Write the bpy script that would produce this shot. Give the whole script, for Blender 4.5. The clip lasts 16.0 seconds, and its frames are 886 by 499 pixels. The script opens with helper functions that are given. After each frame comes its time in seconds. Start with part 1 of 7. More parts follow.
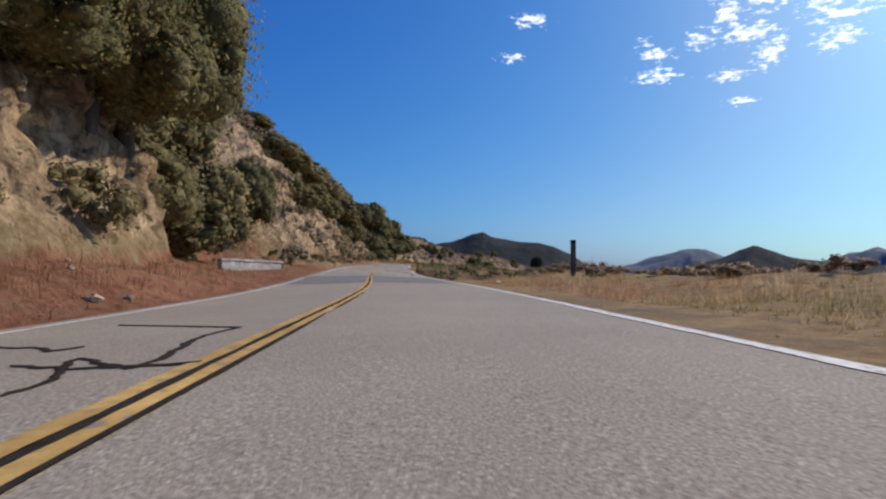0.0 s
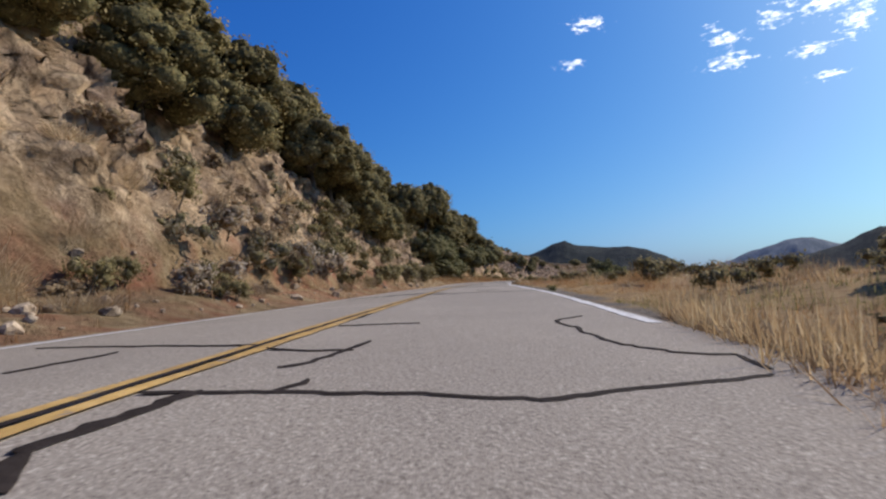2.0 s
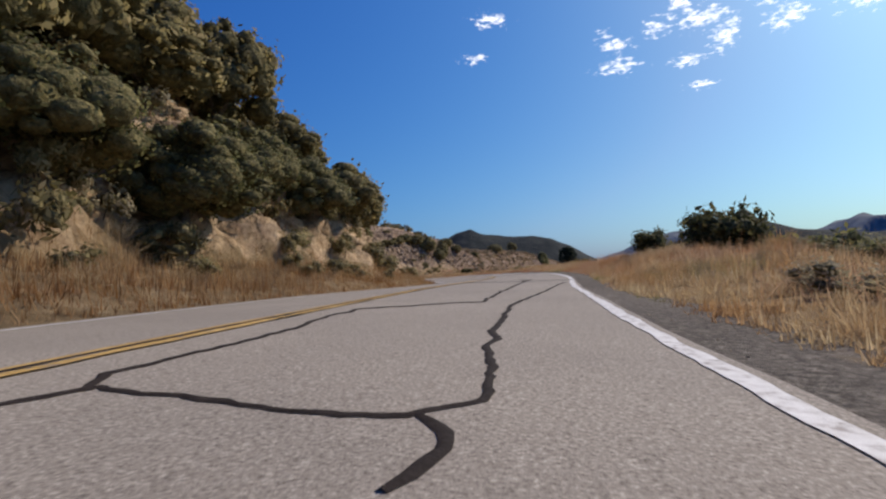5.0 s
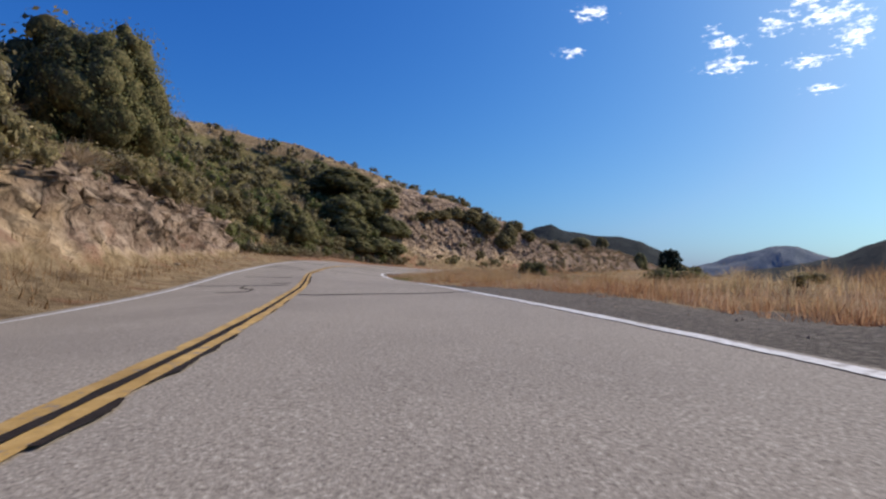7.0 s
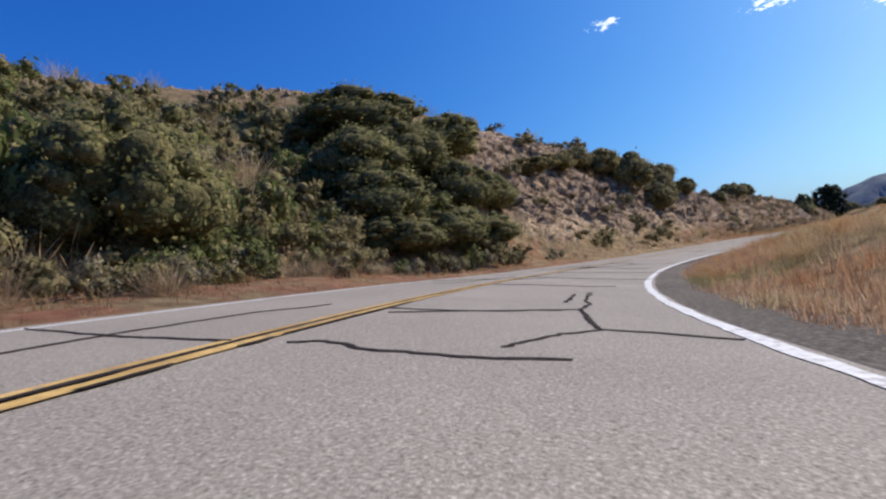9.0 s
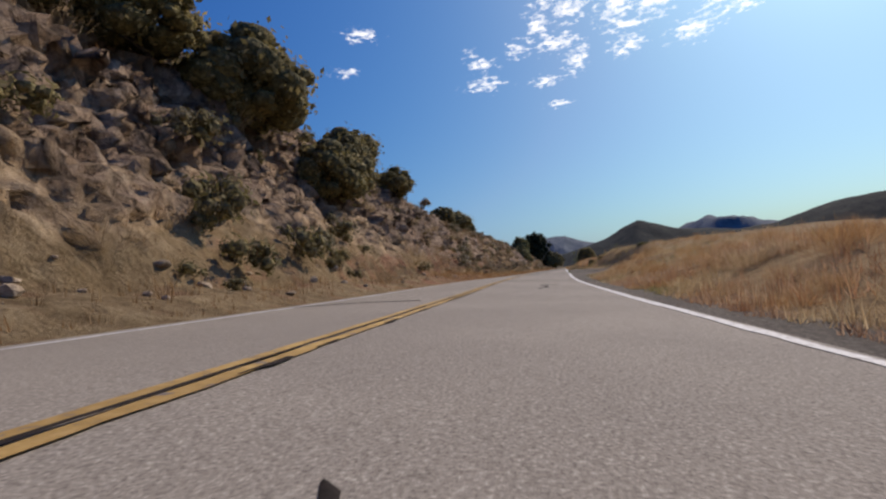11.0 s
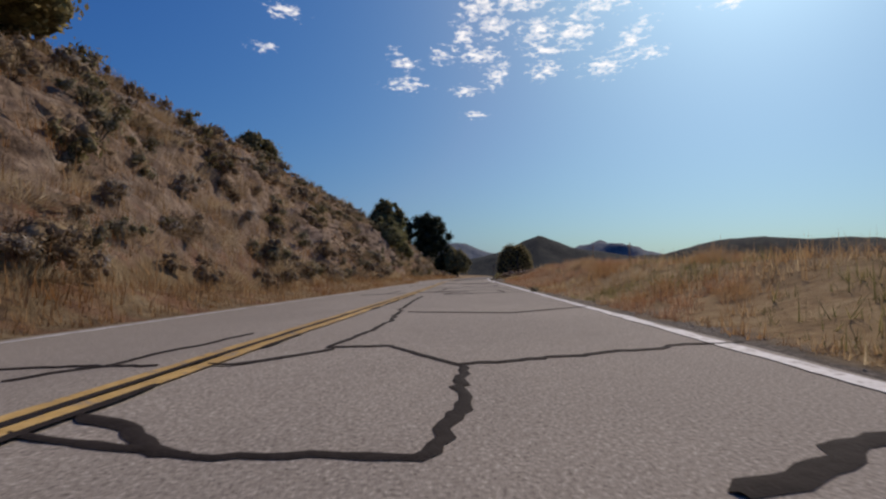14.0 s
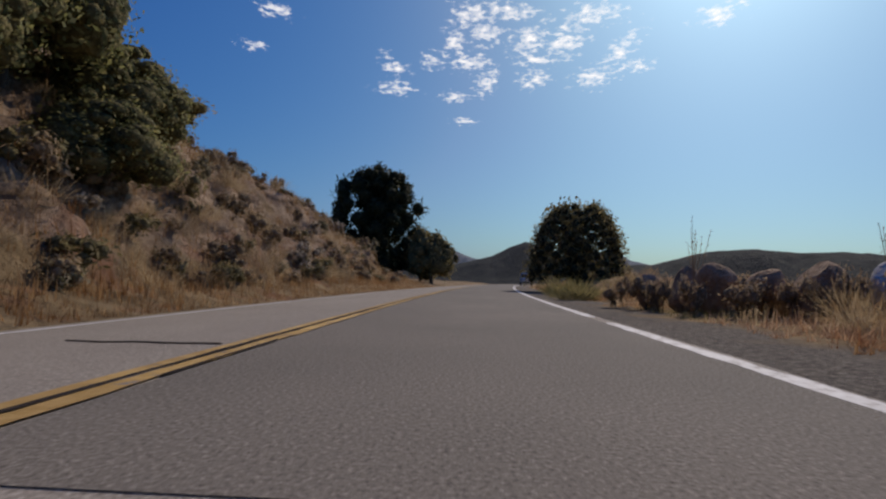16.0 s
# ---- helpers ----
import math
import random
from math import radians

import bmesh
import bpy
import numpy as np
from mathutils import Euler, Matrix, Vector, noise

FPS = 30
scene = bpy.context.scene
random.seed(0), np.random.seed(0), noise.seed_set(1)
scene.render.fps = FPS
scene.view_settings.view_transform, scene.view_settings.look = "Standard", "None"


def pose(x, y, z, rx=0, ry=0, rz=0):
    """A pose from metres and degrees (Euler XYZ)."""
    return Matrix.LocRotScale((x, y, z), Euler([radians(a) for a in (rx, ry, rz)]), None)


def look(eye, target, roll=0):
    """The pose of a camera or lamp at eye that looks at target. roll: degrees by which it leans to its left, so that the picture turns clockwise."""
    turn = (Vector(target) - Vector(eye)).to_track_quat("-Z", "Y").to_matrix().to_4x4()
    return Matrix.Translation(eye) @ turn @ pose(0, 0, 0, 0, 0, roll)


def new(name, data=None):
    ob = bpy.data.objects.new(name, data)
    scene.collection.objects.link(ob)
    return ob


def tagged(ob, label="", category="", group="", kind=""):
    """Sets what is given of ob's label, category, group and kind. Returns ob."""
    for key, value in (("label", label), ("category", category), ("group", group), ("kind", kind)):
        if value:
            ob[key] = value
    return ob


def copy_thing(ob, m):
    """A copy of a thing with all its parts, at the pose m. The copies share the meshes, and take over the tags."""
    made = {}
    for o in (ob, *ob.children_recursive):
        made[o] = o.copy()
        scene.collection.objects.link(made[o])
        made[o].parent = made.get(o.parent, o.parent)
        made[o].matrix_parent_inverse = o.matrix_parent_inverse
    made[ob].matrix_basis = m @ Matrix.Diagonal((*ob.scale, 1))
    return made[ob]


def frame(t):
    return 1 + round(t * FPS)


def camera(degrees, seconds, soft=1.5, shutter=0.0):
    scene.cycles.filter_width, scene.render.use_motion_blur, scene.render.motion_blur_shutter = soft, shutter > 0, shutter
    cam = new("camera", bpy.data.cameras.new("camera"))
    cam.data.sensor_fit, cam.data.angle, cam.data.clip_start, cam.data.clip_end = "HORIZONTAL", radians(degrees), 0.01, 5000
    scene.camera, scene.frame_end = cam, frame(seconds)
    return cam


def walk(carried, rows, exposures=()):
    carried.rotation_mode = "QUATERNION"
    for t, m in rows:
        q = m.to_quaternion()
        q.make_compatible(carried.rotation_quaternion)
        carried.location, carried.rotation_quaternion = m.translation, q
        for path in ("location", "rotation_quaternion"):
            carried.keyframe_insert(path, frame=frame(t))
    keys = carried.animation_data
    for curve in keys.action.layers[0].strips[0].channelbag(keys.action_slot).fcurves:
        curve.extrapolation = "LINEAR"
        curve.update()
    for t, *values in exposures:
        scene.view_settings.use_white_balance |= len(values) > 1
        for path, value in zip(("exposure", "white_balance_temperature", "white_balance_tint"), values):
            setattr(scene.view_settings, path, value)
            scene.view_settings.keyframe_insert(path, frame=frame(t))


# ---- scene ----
from mathutils.bvhtree import BVHTree

# ---- the drive: seconds, x, y, z of the road under the camera, heading, and the camera's yaw, pitch, lean ----
EYE = 0.5
DRIVE = [
    (0, 0.00, 0.00, 0.00, 26.8, 25.9, 2.53, 1.8),
    (0.5, -7.21, 12.98, 0.08, 31.2, 29.0, 3.52, 1.1),
    (1, -14.83, 25.42, 0.23, 31.5, 32.4, 3.48, -1.0),
    (1.5, -22.41, 37.67, 0.44, 31.9, 33.9, 3.79, -3.2),
    (2, -29.75, 49.65, 0.80, 31.0, 34.0, 4.58, -3.1),
    (2.5, -36.55, 61.08, 1.18, 30.5, 33.2, 4.53, -1.4),
    (3, -42.77, 71.83, 1.45, 29.3, 32.1, 3.90, -1.3),
    (3.5, -48.49, 82.42, 1.66, 27.3, 31.6, 3.57, -1.7),
    (4, -53.81, 93.25, 1.87, 24.9, 30.4, 3.79, -1.9),
    (4.5, -58.60, 104.25, 2.10, 21.9, 27.7, 3.80, -3.1),
    (5, -62.53, 115.47, 2.31, 16.6, 23.8, 2.99, -3.4),
    (5.5, -65.63, 126.84, 2.48, 14.4, 23.4, 2.68, -2.6),
    (6, -68.55, 138.05, 2.60, 15.9, 26.0, 2.44, -1.0),
    (6.5, -72.53, 148.73, 2.69, 26.2, 28.9, 2.26, 0.6),
    (7, -78.59, 158.49, 2.74, 37.4, 32.1, 2.21, 1.9),
    (7.5, -86.16, 167.47, 2.78, 42.1, 37.0, 2.82, 1.6),
    (8, -93.99, 176.20, 2.85, 41.1, 43.6, 3.56, -1.9),
    (8.5, -101.17, 184.77, 2.96, 38.4, 45.2, 3.47, -5.8),
    (9, -107.38, 193.13, 3.04, 33.6, 39.4, 3.21, -8.6),
    (9.5, -112.07, 202.15, 3.01, 20.6, 30.2, 2.76, -9.4),
    (10, -115.08, 212.25, 2.92, 12.8, 21.1, 3.19, -8.2),
    (10.5, -116.74, 222.95, 2.86, 5.0, 15.0, 3.40, -7.1),
    (11, -117.43, 234.34, 2.83, 2.6, 10.9, 3.32, -6.4),
    (11.5, -117.90, 246.57, 2.83, 1.9, 7.1, 3.18, -5.8),
    (12, -118.15, 259.51, 2.88, 0.2, 3.4, 3.13, -5.2),
    (12.5, -117.97, 272.75, 2.96, -1.7, 0.8, 3.17, -4.2),
    (13, -117.63, 285.85, 3.05, -1.1, -0.3, 3.55, -2.4),
    (13.5, -117.40, 298.50, 3.14, -1.0, -0.3, 3.40, -0.7),
    (14, -117.11, 310.80, 3.16, -1.7, 0.4, 2.64, 0.0),
    (14.5, -116.68, 323.15, 3.14, -2.2, -0.1, 2.47, 0.3),
    (15, -116.25, 335.89, 3.14, -1.7, -0.6, 2.44, 1.0),
    (15.5, -115.75, 349.06, 3.14, -2.9, -0.8, 2.43, 1.2),
    (16, -114.96, 362.42, 3.14, -3.8, -1.2, 3.19, 1.6),
]
cam = camera(79.0, 16.0, soft=2.25, shutter=0.015)


def drive_pose(x, y, z, yaw, pitch, lean):
    """A camera EYE above the road, with yaw and lean to the left in degrees."""
    a, p = radians(yaw), radians(pitch)
    eye = Vector((x, y, z + EYE))
    ahead = Vector((-math.sin(a) * math.cos(p), math.cos(a) * math.cos(p), math.sin(p)))
    return look(eye, eye + ahead, lean)


EXPOSURES = [(0.0, 0.0, 6450, 10), (1.0, 0.06, 6400, 10), (3.5, 0.12, 6450, 10), (5.0, -0.03, 6700, 11), (7.5, 0.2, 6450, 10), (8.0, 0.32, 6350, 10), (9.0, 0.3, 6300, 10), (9.5, 0.12, 6300, 10), (10.0, -0.02, 6600, 12), (11.5, -0.35, 6900, 13), (12.5, -0.5, 6950, 14), (15.5, -0.62, 6900, 14), (16.0, -0.64, 6800, 13)]
walk(cam, [(t, drive_pose(x, y, z, yaw, pitch, lean)) for t, x, y, z, hd, yaw, pitch, lean in DRIVE], EXPOSURES)

# ---- sky and sun ----
SUN_AZ, SUN_EL = 31.0, 39.0      # degrees clockwise from +y, degrees up
world = bpy.data.worlds.new("sky")
scene.world = world
world.use_nodes = True
wn, wl = world.node_tree.nodes, world.node_tree.links
wn.clear()
sky = wn.new("ShaderNodeTexSky")
sky.sky_type, sky.sun_disc = "NISHITA", False
sky.sun_elevation, sky.sun_rotation = radians(SUN_EL), radians(SUN_AZ)
sky.altitude, sky.air_density, sky.dust_density, sky.ozone_density = 300, 1.0, 2.2, 3.0
back = wn.new("ShaderNodeBackground")
back.inputs["Strength"].default_value = 0.125


def wmath(op, a, b=None, c=None):
    m = wn.new("ShaderNodeMath")
    m.operation = op
    for k, v in enumerate((a, b, c)):
        if v is None:
            continue
        if isinstance(v, (int, float)):
            m.inputs[k].default_value = v
        else:
            wl.new(v, m.inputs[k])
    return m.outputs[0]


# a deep, dry blue overhead that pales towards the sun: gain and depth of each channel, and its slope near the sun
split, joined = wn.new("ShaderNodeSeparateColor"), wn.new("ShaderNodeCombineColor")
wl.new(sky.outputs["Color"], split.inputs[0])
for k, (gain, depth, slope, bound) in enumerate(((0.132, 1.65, 0.40, "MINIMUM"), (0.468, 1.15, 0.65, "MINIMUM"), (1.583, 0.70, 0.84, "MAXIMUM"))):
    wl.new(wmath(bound, wmath("MULTIPLY", wmath("POWER", split.outputs[k], depth), gain), wmath("MULTIPLY", split.outputs[k], slope)), joined.inputs[k])
wl.new(joined.outputs[0], back.inputs["Color"])

# small broken clouds on a level sheet high up: the view's direction laid out on that sheet
where = wn.new("ShaderNodeSeparateXYZ")
wl.new(wn.new("ShaderNodeTexCoord").outputs["Generated"], where.inputs[0])
high = wmath("MAXIMUM", where.outputs[2], 0.06)
flat_x, flat_y = wmath("DIVIDE", where.outputs[0], high), wmath("DIVIDE", where.outputs[1], high)
sheet = wn.new("ShaderNodeCombineXYZ")
wl.new(flat_x, sheet.inputs[0])
wl.new(flat_y, sheet.inputs[1])
puffs = wn.new("ShaderNodeTexNoise")
puffs.inputs["Scale"].default_value, puffs.inputs["Detail"].default_value, puffs.inputs["Roughness"].default_value = 23.0, 5.0, 0.66
stretch = wn.new("ShaderNodeMapping")
stretch.inputs["Scale"].default_value = (1.0, 0.8, 1.0)
wl.new(sheet.outputs[0], stretch.inputs[0])
wl.new(stretch.outputs[0], puffs.inputs["Vector"])
cover = None
# banks of cloud: place on the sheet, reach across and away
BANKS = [(0.76, 2.54, 0.15, 0.23), (0.78, 2.22, 0.08, 0.29), (0.48, 2.60, 0.12, 0.20), (0.38, 2.18, 0.13, 0.28), (0.53, 2.17, 0.13, 0.28), (0.45, 2.37, 0.14, 0.11), (0.19, 2.11, 0.10, 0.19), (0.11, 1.98, 0.12, 0.17), (0.26, 1.94, 0.18, 0.11), (0.59, 1.93, 0.16, 0.13), (1.03, 1.90, 0.12, 0.14), (-0.23, 2.38, 0.05, 0.08), (-0.03, 2.42, 0.07, 0.14), (-0.61, 1.99, 0.10, 0.10), (-0.81, 2.31, 0.08, 0.09), (0.18, 3.33, 0.11, 0.12)]
BANKS += [(-0.22, 2.79, 0.15, 0.16), (-0.19, 2.52, 0.11, 0.13), (0.25, 2.66, 0.09, 0.31), (0.15, 2.42, 0.16, 0.16), (0.10, 2.90, 0.11, 0.15), (0.07, 2.22, 0.08, 0.26), (0.91, 2.39, 0.12, 0.12)]
for bx, by, rx, ry in BANKS:
    d = wmath("SQRT", wmath("ADD", wmath("POWER", wmath("DIVIDE", wmath("ABSOLUTE", wmath("SUBTRACT", flat_x, bx)), rx), 2.0), wmath("POWER", wmath("DIVIDE", wmath("ABSOLUTE", wmath("SUBTRACT", flat_y, by)), ry), 2.0)))
    one = wmath("MULTIPLY", wmath("MAXIMUM", wmath("SUBTRACT", 1.2, d), -1.0), 0.27)
    cover = one if cover is None else wmath("MAXIMUM", cover, one)
dense = wmath("ADD", puffs.outputs[0], cover)
veil = wn.new("ShaderNodeMapRange")
veil.inputs[1].default_value, veil.inputs[2].default_value = 0.66, 0.92
wl.new(dense, veil.inputs[0])
cloud = wn.new("ShaderNodeBackground")
cloud.inputs["Color"].default_value, cloud.inputs["Strength"].default_value = (1.0, 1.0, 1.0, 1), 1.7
both = wn.new("ShaderNodeMixShader")
wl.new(veil.outputs[0], both.inputs[0])
wl.new(back.outputs[0], both.inputs[1])
wl.new(cloud.outputs[0], both.inputs[2])
wout = wn.new("ShaderNodeOutputWorld")
wl.new(both.outputs[0], wout.inputs[0])

sun = new("sun", bpy.data.lights.new("sun", "SUN"))
sun.data.energy, sun.data.angle, sun.data.color = 4.2, radians(0.53), (1.0, 0.88, 0.74)
sun.matrix_world = look((0, 0, 0), (-math.sin(radians(SUN_AZ)) * math.cos(radians(SUN_EL)), -math.cos(radians(SUN_AZ)) * math.cos(radians(SUN_EL)), -math.sin(radians(SUN_EL))))

# ---- materials ----
def material(name, stops, scale=1.0, detail=8.0, rough=0.9, bump=0.0, bump_scale=20.0, spread=0.0, tone=None, stretch=(1, 1, 1), translucent=0.0):
    """A rough natural surface: a noise ramp, a second coarser noise that tones it, and fine relief."""
    m = bpy.data.materials.new(name)
    m.use_nodes = True
    n, l = m.node_tree.nodes, m.node_tree.links
    b = n["Principled BSDF"]
    b.inputs["Roughness"].default_value = rough
    b.inputs["Specular IOR Level"].default_value = 0.2
    geo = n.new("ShaderNodeNewGeometry")
    mp = n.new("ShaderNodeMapping")
    mp.inputs["Scale"].default_value = stretch
    l.new(geo.outputs["Position"], mp.inputs["Vector"])
    fine = n.new("ShaderNodeTexNoise")
    fine.inputs["Scale"].default_value, fine.inputs["Detail"].default_value, fine.inputs["Roughness"].default_value = scale, detail, 0.65
    l.new(mp.outputs[0], fine.inputs["Vector"])
    ramp = n.new("ShaderNodeValToRGB")
    e = ramp.color_ramp.elements
    while len(e) < len(stops):
        e.new(0.5)
    for k, (at, col) in enumerate(stops):
        e[k].position, e[k].color = at, (*col, 1)
    l.new(fine.outputs[0], ramp.inputs[0])
    col = ramp.outputs[0]
    if tone:
        coarse = n.new("ShaderNodeTexNoise")
        coarse.inputs["Scale"].default_value, coarse.inputs["Detail"].default_value = tone[0], 4.0
        l.new(geo.outputs["Position"], coarse.inputs["Vector"])
        r2 = n.new("ShaderNodeValToRGB")
        r2.color_ramp.elements[0].position, r2.color_ramp.elements[1].position = 0.38, 0.66
        r2.color_ramp.elements[0].color, r2.color_ramp.elements[1].color = (*tone[1], 1), (*tone[2], 1)
        l.new(coarse.outputs[0], r2.inputs[0])
        mix = n.new("ShaderNodeMix")
        mix.data_type, mix.blend_type = "RGBA", "MULTIPLY"
        mix.inputs[0].default_value = 1.0
        l.new(col, mix.inputs[6])
        l.new(r2.outputs[0], mix.inputs[7])
        col = mix.outputs[2]
    if spread:
        info = n.new("ShaderNodeObjectInfo")
        hsv = n.new("ShaderNodeHueSaturation")
        mr = n.new("ShaderNodeMapRange")
        mr.inputs[3].default_value, mr.inputs[4].default_value = 1 - spread, 1 + spread
        l.new(info.outputs["Random"], mr.inputs[0])
        l.new(mr.outputs[0], hsv.inputs["Value"])
        l.new(col, hsv.inputs["Color"])
        col = hsv.outputs[0]
    l.new(col, b.inputs["Base Color"])
    if bump:
        fb = n.new("ShaderNodeTexNoise")
        fb.inputs["Scale"].default_value, fb.inputs["Detail"].default_value = bump_scale, 6.0
        l.new(mp.outputs[0], fb.inputs["Vector"])
        bp = n.new("ShaderNodeBump")
        bp.inputs["Strength"].default_value, bp.inputs["Distance"].default_value = bump, 1.0 / bump_scale
        l.new(fb.outputs[0], bp.inputs["Height"])
        l.new(bp.outputs[0], b.inputs["Normal"])
    if translucent:
        tr = n.new("ShaderNodeBsdfTranslucent")
        l.new(col, tr.inputs["Color"])
        ms = n.new("ShaderNodeMixShader")
        ms.inputs[0].default_value = translucent
        l.new(b.outputs[0], ms.inputs[1])
        l.new(tr.outputs[0], ms.inputs[2])
        l.new(ms.outputs[0], n["Material Output"].inputs[0])
    return m


M_ASPHALT = material("asphalt", [(0.32, (0.150, 0.125, 0.104)), (0.44, (0.267, 0.231, 0.193)), (0.56, (0.330, 0.287, 0.241)), (0.70, (0.531, 0.473, 0.400))], scale=62, detail=3, rough=0.9, bump=0.45, bump_scale=120, tone=(0.5, (0.91, 0.905, 0.90), (1.04, 1.035, 1.02)))
M_YELLOW = material("yellow_paint", [(0.36, (0.27, 0.23, 0.20)), (0.44, (0.50, 0.315, 0.105)), (0.7, (0.64, 0.43, 0.18))], scale=9, rough=0.8, bump=0.3, bump_scale=90, tone=(1.2, (0.72, 0.70, 0.68), (1.05, 1.05, 1.0)))
M_WHITE = material("white_paint", [(0.36, (0.34, 0.30, 0.275)), (0.45, (0.60, 0.575, 0.55)), (0.7, (0.78, 0.765, 0.74))], scale=11, rough=0.7, bump=0.3, bump_scale=90)
M_TAR = material("tar", [(0.3, (0.018, 0.013, 0.011)), (0.7, (0.040, 0.031, 0.027))], scale=14, rough=0.92, bump=0.3, bump_scale=60)
M_TAR.node_tree.nodes["Principled BSDF"].inputs["Specular IOR Level"].default_value = 0.12


def noise_ramp(n, l, vec, scale, stops, detail=6.0, rough=0.6):
    t = n.new("ShaderNodeTexNoise")
    t.inputs["Scale"].default_value, t.inputs["Detail"].default_value, t.inputs["Roughness"].default_value = scale, detail, rough
    l.new(vec, t.inputs["Vector"])
    r = n.new("ShaderNodeValToRGB")
    e = r.color_ramp.elements
    while len(e) < len(stops):
        e.new(0.5)
    for k, (at, col) in enumerate(stops):
        e[k].position, e[k].color = at, (*col, 1)
    l.new(t.outputs[0], r.inputs[0])
    return r.outputs[0], t.outputs[0]


def mixed(n, l, fac, a, b, kind="MIX"):
    m = n.new("ShaderNodeMix")
    m.data_type, m.blend_type = "RGBA", kind
    if isinstance(fac, float):
        m.inputs[0].default_value = fac
    else:
        l.new(fac, m.inputs[0])
    l.new(a, m.inputs[6])
    l.new(b, m.inputs[7])
    return m.outputs[2]


def land(name, layers, attrs, bump_scale, bump, broken=None):
    """Ground whose first layer is overlaid by one more for each named mesh attribute, broken up by noise."""
    m = bpy.data.materials.new(name)
    m.use_nodes = True
    n, l = m.node_tree.nodes, m.node_tree.links
    b = n["Principled BSDF"]
    b.inputs["Roughness"].default_value, b.inputs["Specular IOR Level"].default_value = 0.95, 0.1
    vec = n.new("ShaderNodeNewGeometry").outputs["Position"]
    col, _ = noise_ramp(n, l, vec, *layers[0])
    for layer, attr in zip(layers[1:], attrs):
        other, _ = noise_ramp(n, l, vec, *layer)
        at = n.new("ShaderNodeAttribute")
        at.attribute_name = attr
        t = n.new("ShaderNodeTexNoise")
        t.inputs["Scale"].default_value, t.inputs["Detail"].default_value = 0.9, 6.0
        l.new(vec, t.inputs["Vector"])
        add = n.new("ShaderNodeMath")
        add.operation = "ADD"
        l.new(at.outputs["Fac"], add.inputs[0])
        l.new(t.outputs[0], add.inputs[1])
        r = n.new("ShaderNodeMapRange")
        r.inputs[1].default_value, r.inputs[2].default_value = 0.72, 1.0
        l.new(add.outputs[0], r.inputs[0])
        col = mixed(n, l, r.outputs[0], col, other)
    height = None
    if broken:
        # rock that splits along slanting joints: dark clefts between lighter blocks
        at = n.new("ShaderNodeAttribute")
        at.attribute_name = broken
        shake = n.new("ShaderNodeTexNoise")
        shake.inputs["Scale"].default_value, shake.inputs["Detail"].default_value = 1.3, 5.0
        l.new(vec, shake.inputs["Vector"])
        wv = n.new("ShaderNodeVectorMath")
        wv.operation = "MULTIPLY_ADD"
        l.new(shake.outputs["Color"], wv.inputs[0])
        wv.inputs[1].default_value = (0.9, 0.9, 0.9)
        l.new(vec, wv.inputs[2])
        slant = n.new("ShaderNodeMapping")
        slant.inputs["Rotation"].default_value, slant.inputs["Scale"].default_value = (0.5, 0.35, 0.2), (1.0, 1.0, 0.55)
        l.new(wv.outputs[0], slant.inputs["Vector"])
        for size, dark in ((0.62, 0.42), (1.9, 0.62)):
            vor = n.new("ShaderNodeTexVoronoi")
            vor.feature = "DISTANCE_TO_EDGE"
            vor.inputs["Scale"].default_value = size
            l.new(slant.outputs[0], vor.inputs["Vector"])
            cleft = n.new("ShaderNodeMapRange")
            cleft.inputs[1].default_value, cleft.inputs[2].default_value, cleft.inputs[3].default_value = 0.0, 0.08, dark
            l.new(vor.outputs["Distance"], cleft.inputs[0])
            gray = n.new("ShaderNodeCombineColor")
            for k in range(3):
                l.new(cleft.outputs[0], gray.inputs[k])
            split = mixed(n, l, 1.0, col, gray.outputs[0], "MULTIPLY")
            col = mixed(n, l, at.outputs["Fac"], col, split)
            height = cleft.outputs[0] if height is None else height
    tone, _ = noise_ramp(n, l, vec, 0.22, [(0.35, (0.84, 0.81, 0.77)), (0.65, (1.10, 1.07, 1.02))], 3.0)
    col = mixed(n, l, 1.0, col, tone, "MULTIPLY")
    l.new(col, b.inputs["Base Color"])
    t = n.new("ShaderNodeTexNoise")
    t.inputs["Scale"].default_value, t.inputs["Detail"].default_value, t.inputs["Roughness"].default_value = bump_scale, 8.0, 0.7
    l.new(vec, t.inputs["Vector"])
    bp = n.new("ShaderNodeBump")
    bp.inputs["Strength"].default_value, bp.inputs["Distance"].default_value = bump, 0.9 / bump_scale
    l.new(t.outputs[0], bp.inputs["Height"])
    out = bp.outputs[0]
    if height is not None:
        # the clefts are relief as well as shade
        deep = n.new("ShaderNodeBump")
        deep.inputs["Distance"].default_value = 0.10
        l.new(at.outputs["Fac"], deep.inputs["Strength"])
        l.new(height, deep.inputs["Height"])
        l.new(out, deep.inputs["Normal"])
        out = deep.outputs[0]
    l.new(out, b.inputs["Normal"])
    return m


